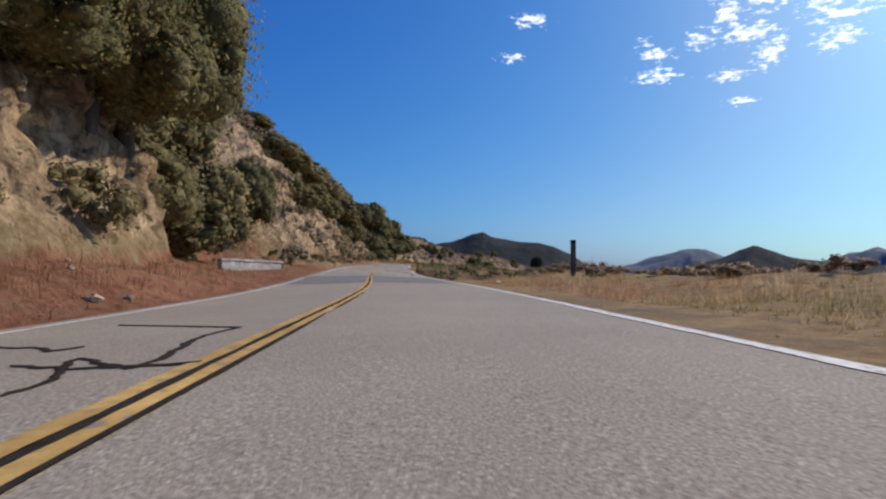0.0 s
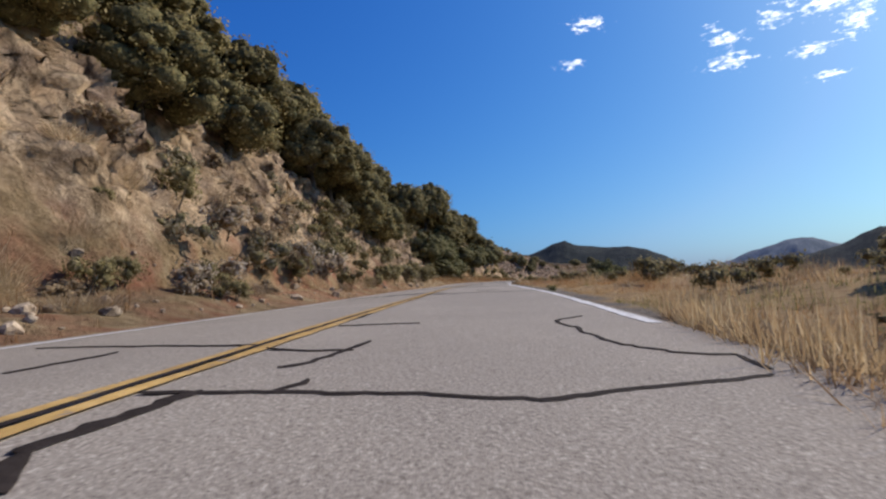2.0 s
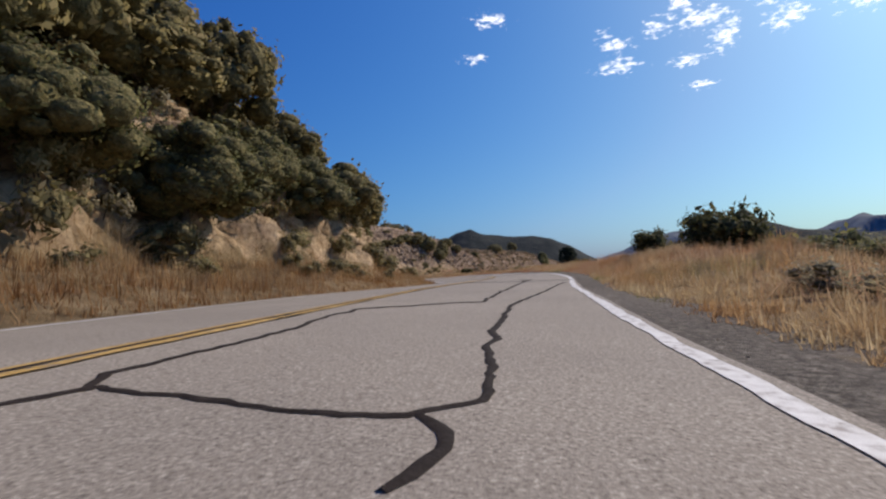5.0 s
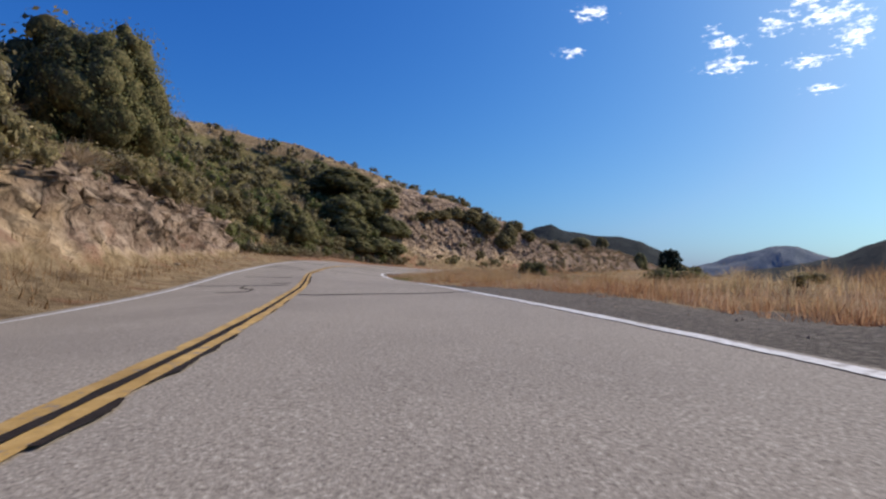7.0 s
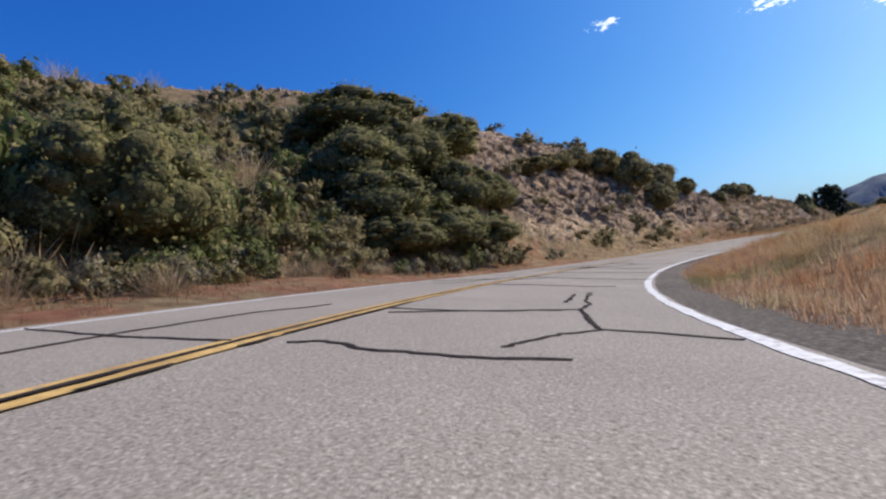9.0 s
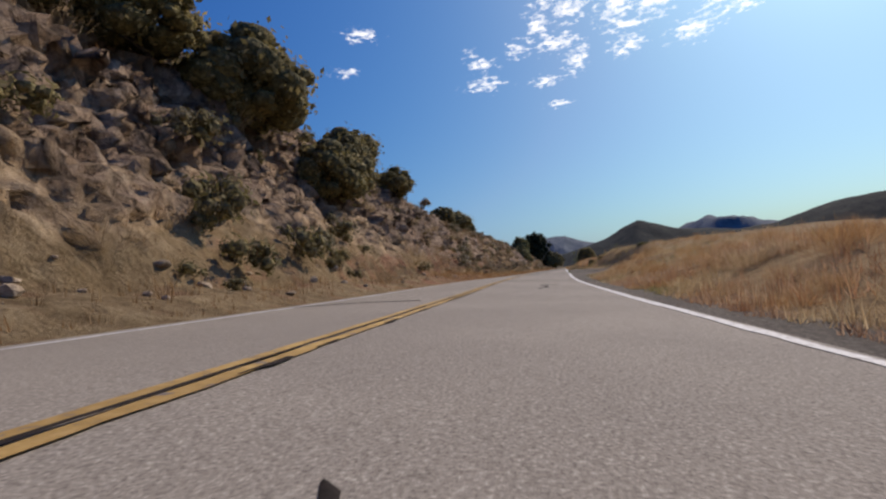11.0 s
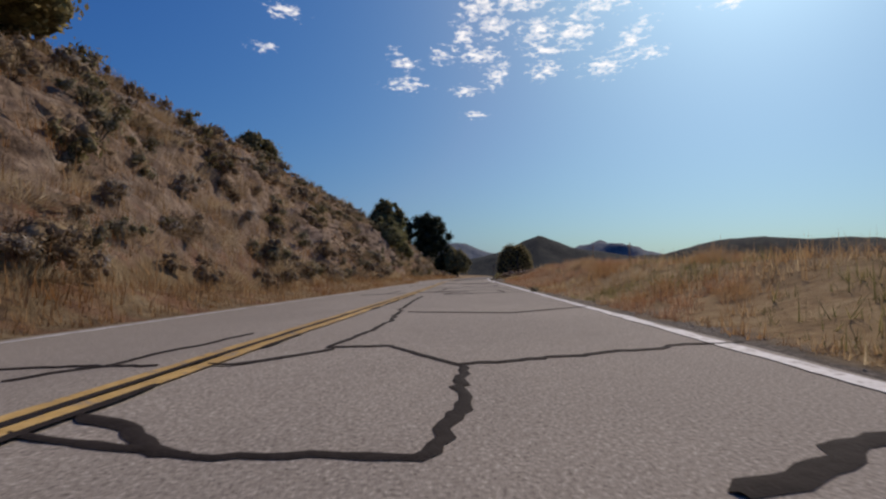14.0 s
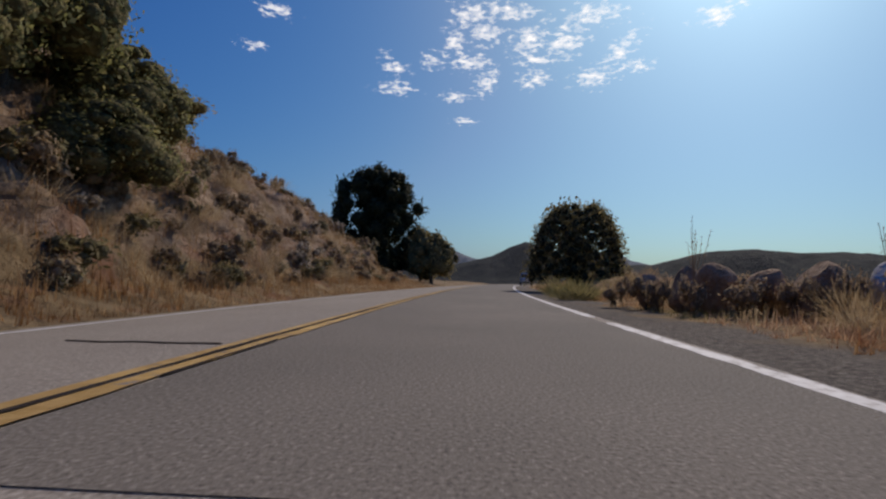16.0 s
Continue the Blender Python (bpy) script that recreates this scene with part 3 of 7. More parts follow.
seal((123.7, 0.72), (122.6, 0.81), (121.6, 0.93), (121.3, 0.92))
seal((126.0, -1.29), (125.8, -0.60), (129.2, -1.22), (129.7, -1.84))
seal((133.3, -1.87), (133.6, -1.76), (133.5, -1.28), (133.4, -0.81), (133.4, -0.36), (133.6, -0.13), (134.5, -0.15), (138.0, -0.17), (146.8, 0.99))
seal((133.6, -1.76), (133.9, -1.88), (135.3, -1.77), (137.6, -1.89), (138.9, -0.58), (150.8, 0.02))
seal((133.4, -0.36), (133.1, -0.22), (132.8, -0.29))
seal((187.4, -1.17), (187.3, -0.82), (187.5, -0.09), (187.5, 0.64), (187.7, 1.26), (188.2, 2.05))
seal((189.8, -3.09), (189.5, -2.45), (190.4, -2.44), (191.5, -2.97), (192.4, -2.95))
seal((193.6, -4.70), (191.8, -1.91))
seal((207.4, -1.51), (206.9, -0.34), (206.3, 0.32), (206.1, 1.13))
seal((203.9, -2.07), (204.0, -2.05), (204.0, -1.62))
seal((203.9, -1.11), (203.9, -1.00))
seal((207.2, -5.41), (207.4, -4.74), (208.9, -4.43), (207.8, -2.52))
seal((207.4, -4.74), (206.0, -2.79), (206.3, -2.59))
seal((205.0, -2.81), (205.8, -2.68))
seal((218.6, -1.63), (218.3, -1.12), (217.9, -0.70))
seal((218.5, -1.88), (218.6, -1.61), (219.4, -1.52), (220.5, -1.33), (221.6, -0.93))
seal((220.5, -1.33), (220.2, -1.09), (220.7, -0.97))
seal((221.7, -0.90), (221.7, 0.36), (221.6, 1.51))
seal((223.4, -1.24), (222.8, 0.51))
seal((226.2, -1.56), (226.3, -1.41), (226.0, -1.01), (225.9, -0.48), (225.9, 0.17))
seal((226.3, -0.26), (226.8, -0.03), (227.4, 0.44), (227.2, 0.98), (227.0, 1.34))
seal((227.4, 0.44), (228.5, 0.38), (232.8, 0.49))
seal((228.3, -1.55), (229.3, 0.37))
seal((225.9, -3.37), (226.7, -3.37), (228.5, -3.26), (229.5, -2.77))
seal((226.7, -3.37), (226.2, -1.95))
seal((227.4, -5.02), (226.7, -3.37))
seal((228.8, -1.74), (228.7, -1.40), (228.7, -0.64), (229.1, 0.16))
seal((232.2, 0.24), (231.2, 0.22), (230.3, 0.20))
seal((245.3, -1.89), (245.5, -1.66), (246.3, -1.23), (247.4, -1.02), (248.8, -0.34), (250.3, 1.73))
seal((246.5, -1.32), (245.8, -0.81), (245.6, -0.36), (245.4, 0.16), (245.3, 0.36), (245.4, 0.84))
seal((249.3, -0.39), (250.7, -0.86), (251.6, -2.09))
seal((250.4, -1.74), (250.3, -1.50), (249.9, -1.03), (249.5, -0.71), (249.2, -0.61))
seal((249.4, -0.67), (249.5, -0.50), (250.0, -0.24))
seal((305.7, -1.24), (306.3, -1.17), (306.6, -0.97), (306.9, -0.89))
seal((307.4, -1.41), (307.2, -1.08), (307.0, -0.87), (307.2, 0.04), (307.6, 0.71), (308.0, 1.35), (308.4, 1.92))
seal((307.3, -1.11), (308.6, -1.21), (309.2, -0.66))
seal((310.2, 1.21), (308.0, 1.42), (307.3, 1.50), (306.5, 1.54))
seal((309.5, -0.76), (312.2, 0.41))
seal((307.3, -2.62), (307.1, -1.77), (307.2, -1.50))
seal((319.4, -1.52), (319.2, -0.70), (319.3, -0.62), (319.9, -0.40), (320.2, 0.16), (320.6, 0.94), (321.1, 1.91))
seal((319.2, -0.70), (319.0, -0.59), (318.8, -0.56))
seal((320.2, 0.16), (321.9, 0.07), (324.6, 0.28))
seal((320.0, -1.57), (320.1, -0.94), (319.8, -0.88))
seal((344.1, -1.45), (344.0, -1.12), (343.9, -0.66), (343.9, -0.10), (344.5, -0.02), (345.4, -0.01), (346.2, -0.51), (346.1, -0.93))
seal((345.4, -0.01), (345.7, 0.43), (346.5, 2.01))
seal((356.0, -0.61), (356.2, -0.47), (356.5, -0.34), (356.6, -0.10), (356.7, 0.13), (357.2, 0.39), (357.6, 1.11), (358.2, 1.85))
seal((357.1, -0.66), (357.1, -0.56), (356.7, -0.38), (356.5, -0.35))
seal((358.3, -0.91), (358.9, -0.66), (358.9, 0.07))
seal((358.1, -0.53), (357.6, -0.16), (357.2, -0.01), (357.2, 0.17))
seal((358.0, -1.37), (358.1, -0.53))
seal((359.6, -0.85), (361.8, -0.66))
seal((359.9, 1.03), (358.8, 1.11), (357.6, 1.11))
seal((359.5, -1.26), (358.9, -0.75), (359.6, 0.18), (360.3, 1.85))
seal((358.4, -3.13), (358.1, -2.32), (357.9, -1.70))
seal((358.1, -2.32), (361.3, -2.29))
seal((361.0, -0.73), (361.4, -0.65), (361.9, -0.66), (362.1, -0.66), (362.2, -0.17), (362.3, 0.50), (362.6, 1.11), (362.7, 1.72))
seal((362.2, -1.43), (362.1, -0.66))
seal((367.3, 1.48), (365.5, 1.24), (364.5, 1.27), (364.1, 1.31))
seal((364.7, -1.41), (364.9, -1.19), (364.8, -0.37), (365.1, 0.41), (365.5, 1.24))
seal((383.4, -1.52), (383.3, -0.87), (383.0, -0.58), (382.6, -0.40), (382.3, -0.36), (382.0, -0.31))
seal((383.3, -0.87), (384.2, -0.80), (385.7, -1.00), (388.5, -0.68))
seal((384.2, -0.80), (384.8, 0.13), (385.4, 1.26))
seal((383.9, -1.50), (384.1, -0.98))
seal((383.7, -2.61), (383.4, -1.89), (383.5, -1.80))
seal((398.4, -3.32), (397.9, -1.76))

seal((391.4, -2.35), (391.2, -1.83), (391.0, -1.50), (391.0, -0.82), (391.1, -0.50), (391.2, -0.30), (390.8, 0.13), (390.4, 0.41))
seal((391.1, -0.50), (391.8, -0.32), (392.9, -0.03))
seal((393.7, -1.52), (393.5, -0.76), (393.5, -0.40), (393.6, 0.23), (393.9, 0.83), (394.7, 1.71))
seal((394.6, -1.25), (394.7, -0.57), (395.0, 0.1))
seal((393.6, -0.42), (394.3, -0.54), (394.6, -0.49))
seal((393.5, -0.74), (393.0, -0.73), (392.7, -0.72))
seal((393.0, 0.10), (392.8, -0.03))
seal((384.6, -1.03), (385.1, -1.06), (385.7, -1.02), (387.2, -1.11), (388.7, -0.71))
seal((386.3, -2.55), (386.4, -2.25), (386.7, -1.98))
seal((387.3, -0.79), (387.6, -0.73), (388.9, -0.66), (389.0, 0.29))
seal((389.1, -1.55), (388.9, -0.66))
seal((389.2, 1.01), (389.5, 1.62))
seal((247.2, -4.21), (246.9, -3.63), (246.6, -2.83), (247.3, -2.96), (247.2, -2.24), (246.9, -1.40), wide=0.045)
seal((246.2, -3.05), (246.3, -2.61), (246.1, -2.20), wide=0.05)
seal((246.1, -1.96), (246.0, -1.50), (246.0, -1.30), (246.3, -1.26), wide=0.045)
seal((246.3, -1.77), (246.5, -1.32), wide=0.045)
seal((247.6, -1.42), (247.4, -1.13), (247.4, -0.98), wide=0.045)
seal((249.4, -3.48), (248.8, -2.37), (249.3, -2.33), wide=0.045)
seal((321.2, -1.37), (321.2, -0.75), (321.5, -0.57), (321.6, 0.02), wide=0.045)
seal((321.2, -0.72), (321.0, -0.61), (320.9, -0.42), wide=0.045)
seal((323.1, -1.20), (324.0, 0.12), (326.3, 1.92), wide=0.045)
seal((321.3, -2.71), (321.6, -2.77), (321.3, -1.84), wide=0.045)
seal((211.5, -5.69), (209.6, -3.67), (210.6, -3.40), wide=0.05)
seal((210.8, -7.05), (208.6, -4.27), wide=0.05)
seal((59.4, -1.29), (59.5, -1.27), (59.8, -1.25), (60.1, -1.26), (60.2, -1.22), wide=0.09)
seal((59.1, -1.10), (59.4, -1.30), wide=0.09)
seal((60.2, -1.42), (60.2, -1.22), (60.2, -0.89), (60.2, -0.36), (60.1, 0.30), (60.3, 0.61), (60.5, 1.14), (60.7, 1.47), wide=0.05)
seal((60.2, -0.91), (60.4, -0.82), (60.5, -0.81), wide=0.05)
seal((60.8, -1.08), (61.0, -0.94), (61.6, -0.86), (62.0, -0.79), wide=0.05)
seal((61.6, -1.45), (61.5, -1.15), (61.5, -0.81), wide=0.05)
seal((60.8, 1.51), (61.3, 1.57), (61.4, 1.28), (62.2, 0.95), (63.1, 0.92), (63.8, 0.87), (64.3, 1.23), wide=0.05)
seal((61.0, -2.83), (61.6, -2.72), (61.9, -2.74), wide=0.05)
seal((62.7, -4.08), (62.5, -3.38), (61.8, -1.61), wide=0.05)
seal((63.3, -1.38), (63.6, -0.60), wide=0.05)
seal((85.8, -1.48), (85.7, -1.28), (85.5, -1.07), (85.4, -0.96), (85.4, -0.74), (85.4, -0.52), (85.2, -0.27), (85.1, -0.16), (84.9, -0.08), wide=0.11)
seal((85.8, -1.48), (86.3, -1.51), (86.9, -1.44), wide=0.05)
seal((86.3, -0.45), (86.3, -0.22), (86.2, 0.11), (86.3, 0.66), (86.4, 1.46), wide=0.07)
seal((88.4, -1.48), (88.6, -0.79), wide=0.05)
seal((89.0, -1.26), (90.1, -0.72), wide=0.05)
seal((85.3, -1.51), (85.4, -1.49), (85.5, -1.36), wide=0.05)
seal((89.0, -4.38), (88.7, -2.95), (88.5, -1.93), wide=0.05)
seal((109.5, -1.48), (109.8, -1.33), (110.2, -1.20), (110.7, -1.31), (111.5, -1.57), wide=0.1)
seal((109.0, -1.31), (109.2, -1.31), (109.5, -1.42), wide=0.025)
seal((111.6, -1.72), (111.8, -1.08), (112.3, -0.18), (111.8, -0.07), (111.6, 0.29), (111.4, 0.82), wide=0.05)
seal((111.8, -1.08), (113.3, -1.32), wide=0.09)
seal((113.7, -3.35), (113.8, -2.43), (113.6, -1.17), (113.6, 0.37), wide=0.05)
seal((113.6, 0.37), (116.5, 0.38), (119.0, 0.30), wide=0.1)
seal((111.0, -3.32), (111.0, -2.72), (111.6, -2.46), wide=0.05)
seal((112.4, 0.78), (111.5, 0.84), (111.1, 1.29), (110.0, 1.30), wide=0.05)
seal((331.7, -0.86), (331.6, -0.84), (331.6, -0.93), (331.6, -1.04), (331.7, -1.09), (332.0, -1.13), (332.5, -1.17), (333.0, -1.14), (333.6, -1.14), wide=0.08)
seal((333.6, -1.45), (333.7, -0.76), (334.3, 0.17), (335.0, 1.63), wide=0.05)
seal((332.9, -1.49), (332.8, -1.29), (332.9, -1.19), wide=0.05)
seal((334.1, -1.16), (335.3, -1.14), (336.7, -1.11), (338.3, -1.05), (341.3, -0.84), wide=0.05)
seal((335.6, -1.55), (335.6, -1.04), wide=0.05)
seal((334.8, 0.62), (336.2, 0.75), (338.8, 1.21), wide=0.05)
seal((336.9, -0.78), (337.8, 0.94), wide=0.05)
seal((333.5, -2.82), (333.2, -1.93), (333.4, -1.71), wide=0.05)
seal((334.2, -2.67), (334.4, -1.77), wide=0.05)
seal((336.2, -3.01), (335.6, -1.85), wide=0.05)
seal((344.3, -1.36), (344.2, -1.07), (343.9, -0.83), (343.9, -0.77), wide=0.08)
seal((346.1, -0.93), (348.2, -0.81), (351.6, -0.99), (355.2, -1.05), wide=0.05)
seal((345.4, -1.43), (345.4, -1.25), (346.0, -0.90), wide=0.05)
seal((349.7, -0.78), (349.5, 0.57), (351.0, 1.92), wide=0.05)
seal((345.1, -2.35), (345.5, -2.12), (347.2, -1.90), wide=0.05)
seal((345.6, -2.82), (345.4, -1.75), wide=0.05)
seal((343.7, 0.62), (343.9, 0.93), (344.2, 1.35), wide=0.1)
seal((368.8, -0.35), (369.0, -0.25), (369.1, -0.10), (369.2, 0.21), (369.5, 0.41), (369.7, 0.70), (369.8, 0.93), (369.8, 1.16), (370.1, 1.73), wide=0.08)
seal((369.8, 0.82), (370.5, 0.90), (370.9, 0.97), wide=0.05)
seal((371.8, -0.20), (371.2, 0.06), (371.0, 0.55), (371.0, 1.08), (371.5, 1.62), wide=0.05)
seal((371.9, -1.31), (371.8, -0.74), (372.1, 0.45), (372.7, 1.38), wide=0.05)
seal((373.9, -1.24), (373.1, -0.91), (374.7, 1.45), wide=0.05)
seal((369.2, -1.45), (369.3, -1.26), (369.2, -1.04), wide=0.1)
seal((370.9, -2.89), (371.4, -2.91), (371.9, -2.87), wide=0.05)
seal((372.1, -3.10), (372.0, -1.71), wide=0.05)
seal((372.3, -1.14), (373.1, -1.17), wide=0.08)
seal((193.3, -2.46), (192.9, -1.89), wide=0.05)
seal((198.0, -3.99), (197.1, -2.31), wide=0.05)
seal((148.0, -2.30), (148.4, -1.40), (148.2, -0.30), (148.9, 0.70), (149.2, 1.60))
seal((148.2, -0.30), (150.1, -0.10), (151.6, -0.45), wide=0.05)
seal((161.5, -5.10), (161.0, -3.60), (161.8, -2.40), wide=0.05)
seal((166.0, -1.60), (166.6, -0.40), (166.2, 0.90), (167.3, 2.00), wide=0.06)
seal((175.2, -0.90), (176.8, -0.60), (178.0, 0.10), (177.6, 1.20), wide=0.07)
seal((264.0, -1.60), (264.5, -0.50), (264.1, 0.60), (264.8, 1.70), wide=0.055)
seal((264.5, -0.50), (266.0, -0.20), (267.2, -0.50), wide=0.05)
seal((276.0, -4.60), (276.4, -3.30), (275.8, -2.00), wide=0.05)
seal((281.0, 0.20), (282.6, 0.50), (284.0, 0.30), (285.1, 0.90), wide=0.08)
seal((290.4, -1.50), (290.9, -0.20), (290.5, 1.20), (291.0, 1.80), wide=0.05)
seal((215.7, -3.42), (216.0, -3.08), (216.4, -2.99), (217.4, -3.25), (218.4, -3.15), (220.3, -3.32), (222.7, -3.24), wide=0.05)
seal((216.1, -3.12), (215.5, -2.11), wide=0.05)
seal((217.9, -5.80), (217.7, -5.06), (217.1, -3.77), (216.5, -3.05), wide=0.05)
seal((216.1, 0.47), (215.8, 0.57), (215.2, 0.63), wide=0.07)
seal((219.5, -5.82), (218.4, -3.72), wide=0.05)
seal((214.6, -1.82), (215.0, -1.84), (215.6, -1.71), (216.3, -1.72), (216.8, -1.76), wide=0.05)
seal((234.6, -1.75), (234.6, -1.43), (234.7, -1.15), (234.8, -0.88), (234.7, -0.50), (234.7, -0.28), (234.7, -0.06), (234.7, 0.30), (234.9, 0.72), (234.9, 0.91), wide=0.08)
seal((239.3, -2.01), (238.6, -1.23), (238.2, -0.49), (238.1, 0.50), (238.3, 1.58), wide=0.05)
seal((237.1, -1.85), (237.5, -1.47), (238.2, -1.13), wide=0.05)
seal((238.4, -4.82), (237.8, -3.27), (237.8, -2.80), (237.3, -2.65), (237.2, -2.23), wide=0.05)
seal((236.1, -3.77), (236.0, -3.36), (236.0, -3.01), (236.2, -2.74), (237.0, -2.75), (237.6, -2.83), (239.6, -2.48), wide=0.05)
seal((242.0, -1.73), (242.5, 1.63), wide=0.05)
seal((217.9, -0.70), (217.1, -0.07), (216.8, 0.40), wide=0.05)
# newer, darker asphalt on the right lane
NS = np.r_[395.3, np.arange(396, S_MAX - 2, 1.0)]
nc = centre(NS)
ribbon("asphalt_patch", NS, nc + 0.16, nc + LANE - 0.08, 0.005, M_DARKER, road, cols=4)
# a dark repaved strip across both lanes
PS = np.arange(19.6, 28.3, 0.5)
pc = centre(PS)
ribbon("asphalt_patch", PS, pc - LEFT_LANE - 0.2, pc - 0.15, 0.005, M_PATCH, road)
ribbon("asphalt_patch", PS, pc + 0.15, pc + LANE - 0.2, 0.005, M_PATCH, road)

seal((19.6, -4.2), (19.5, -2.6), (19.7, -1.5), wide=0.04)
seal((19.6, -1.2), (19.5, 0.4), (19.8, 1.9), wide=0.05)
seal((28.1, -4.6), (28.3, -1.6), (28.0, 0.2), (28.2, 1.7), wide=0.04)

# ---- mesh helpers ----
def grid_faces(rows, cols, flip=False):
    i, j = np.meshgrid(np.arange(rows - 1), np.arange(cols - 1), indexing="ij")
    a = (i * cols + j).ravel()
    f = np.stack([a, a + 1, a + cols + 1, a + cols], -1)
    return f[:, ::-1] if flip else f


def mesh_of(name, verts, faces, mats, smooth=True):
    """A mesh from arrays; faces all have the same number of corners."""
    verts, faces = np.asarray(verts, np.float32), np.asarray(faces, np.int32)
    me = bpy.data.meshes.new(name)
    n, k = faces.shape
    me.vertices.add(len(verts))
    me.vertices.foreach_set("co", verts.ravel())
    me.loops.add(n * k)
    me.loops.foreach_set("vertex_index", faces.ravel())
    me.polygons.add(n)
    me.polygons.foreach_set("loop_start", np.arange(0, n * k, k, dtype=np.int32))
    me.polygons.foreach_set("use_smooth", np.broadcast_to(smooth, n).astype(bool).copy())
    for m in mats:
        me.materials.append(m)
    me.update(calc_edges=True)
    me.validate()
    return me


def part(name, data, parent, label=""):
    ob = new(name, data)
    ob.parent = parent
    if label:
        ob["label"] = label
    return ob


def per_point(fn, *arrays):
    return np.array([fn(Vector(p)) for p in zip(*(a.ravel() for a in arrays))]).reshape(arrays[0].shape)


# ---- the hillside cut above the left edge of the road ----
FOOT = [(-60, 3.0), (10, 3.0), (19, 3.4), (25, 8.0), (42, 8.5), (50, 3.2), (70, 2.6), (85, 1.7), (110, 2.0), (135, 4.2), (150, 5.0), (170, 3.5), (190, 3.0), (199, 2.1), (214, 2.5), (222, 6.5), (232, 6.5), (246, 4.5), (260, 3.0), (300, 2.5), (320, 1.8), (410, 1.8), (425, 2.4), (436, 3.4), (450, 12), (714, 14)]
STEEP = [(-60, 4.5), (18, 4.5), (25, 3.0), (42, 3.0), (50, 9.0), (76, 9.0), (88, 6.0), (112, 5.0), (135, 4.5), (150, 4.5), (170, 3.0), (192, 2.4), (200, 2.1), (216, 1.9), (222, 2.2), (232, 1.6), (250, 2.4), (259, 10.4), (270, 11.0), (286, 11.4), (300, 9.0), (317, 6.8), (327, 5.2), (345, 5.0), (410, 5.0), (425, 4.2), (436, 3.2), (447, 0.6), (714, 0.3)]
CUT = [(-60, 3.0), (18, 3.0), (50, 2.4), (80, 1.9), (110, 1.9), (150, 2.4), (205, 2.4), (225, 2.0), (240, 1.1), (258, 1.4), (270, 1.5), (295, 1.6), (315, 1.4), (410, 1.35), (436, 1.15), (450, 0.5), (714, 0.3)]
UPPER = [(-60, 1.1), (60, 1.15), (110, 1.15), (150, 1.0), (180, 0.75), (200, 0.60), (222, 0.585), (245, 0.56), (262, 0.6), (290, 0.7), (310, 0.62), (345, 0.58), (365, 0.72), (400, 0.78), (436, 0.7), (450, 0.2), (714, 0.1)]
CREST = [(-60, 18), (60, 19), (100, 20.5), (137, 20), (160, 13), (185, 12), (195, 22), (210, 30.6), (222, 30.3), (238, 27.1), (250, 24.6), (266, 18.0), (276, 15.6), (290, 15.2), (302, 14.4), (317, 12.1), (322, 11.3), (329, 9.5), (345, 9.2), (365, 10.2), (385, 10.1), (399, 9.6), (408, 8.5), (420, 6.6), (432, 5.0), (442, 1.6), (452, 0.5), (714, 0.4)]
ROCKY = [(-60, 0.8), (18, 0.8), (24, 0.2), (44, 0.3), (50, 0.95), (58, 0.9), (68, 0.55), (80, 0.55), (92, 0.75), (110, 0.8), (130, 0.5), (150, 0.6), (175, 0.5), (192, 0.6), (198, 1.0), (213, 1.0), (220, 0.3), (234, 0.1), (254, 0.3), (262, 1.0), (300, 0.85), (314, 0.5), (325, 0.34), (345, 0.25), (410, 0.34), (430, 0.1), (714, 0.0)]
TALUS = [(-60, 0.3), (18, 0.3), (24, 0.04), (42, 0.04), (50, 0.22), (200, 0.2), (212, 0.12), (246, 0.12), (262, 0.25), (714, 0.2)]

LS = np.r_[np.arange(S_MIN, -25, 2.0), np.arange(-25, -5, 0.5), np.arange(-5, 20, 0.27), np.arange(20, 48, 0.45), np.arange(48, 114, 0.22), np.arange(114, 195, 0.42), np.arange(195, 225, 0.3), np.arange(225, 255, 0.5), np.arange(255, 312, 0.22), np.arange(312, 452, 0.42), np.arange(452, S_MAX - 1, 2.5)]
LD = np.r_[0.0, 0.35, 0.7, np.arange(1.0, 1.6, 0.2), np.arange(1.6, 7.0, 0.1), np.arange(7.0, 12, 0.2), np.arange(12, 24, 0.8), np.arange(24, 64, 2.5)]
S, D = np.meshgrid(LS, LD, indexing="ij")
edge_l = (centre(LS) - LEFT_LANE - 0.3)[:, None]
foot, steep, cut = along(FOOT, S), along(STEEP, S), along(CUT, S)
wob = per_point(lambda p: noise.fractal(p, 1.0, 2.0, 3), S / 9, 0 * S + 3.3, 0 * S)
foot = foot * (1 + 0.25 * wob[:, :1])
rise = np.clip((D - foot) * cut, 0, steep)
talus = along(TALUS, S) * np.minimum(D, foot) * np.clip(D / 1.2, 0, 1)
upper = np.maximum(D - foot - steep / cut, 0) * along(UPPER, S)
Z = talus + rise + upper
top = along(CREST, S) * (1 + 0.07 * wob)
Z = np.where(Z < top - 2, Z, top - 2 + 2 * np.tanh((Z - top + 2) / 2) + 0.02 * np.maximum(Z - top, 0))
Z[:, -1] = -30
x, y, z = spot(S, edge_l - D)
hd = np.radians(np.interp(S, ARC, LINE[:, 4]))
face = np.clip(2.2 * rise / np.maximum(steep, 0.1), 0, 1) * np.clip(1.6 - upper / 3.0, 0, 1)
rock = np.clip(face * along(ROCKY, S) * 1.3, 0, 1)
big = per_point(lambda p: noise.fractal(p, 1.0, 2.0, 4), x / 6, y / 6, (Z + z) / 6)
blk2 = per_point(lambda p: noise.cell(p), x / 0.62, y / 0.62, (Z + z) / 0.45 + 0.5 * y)
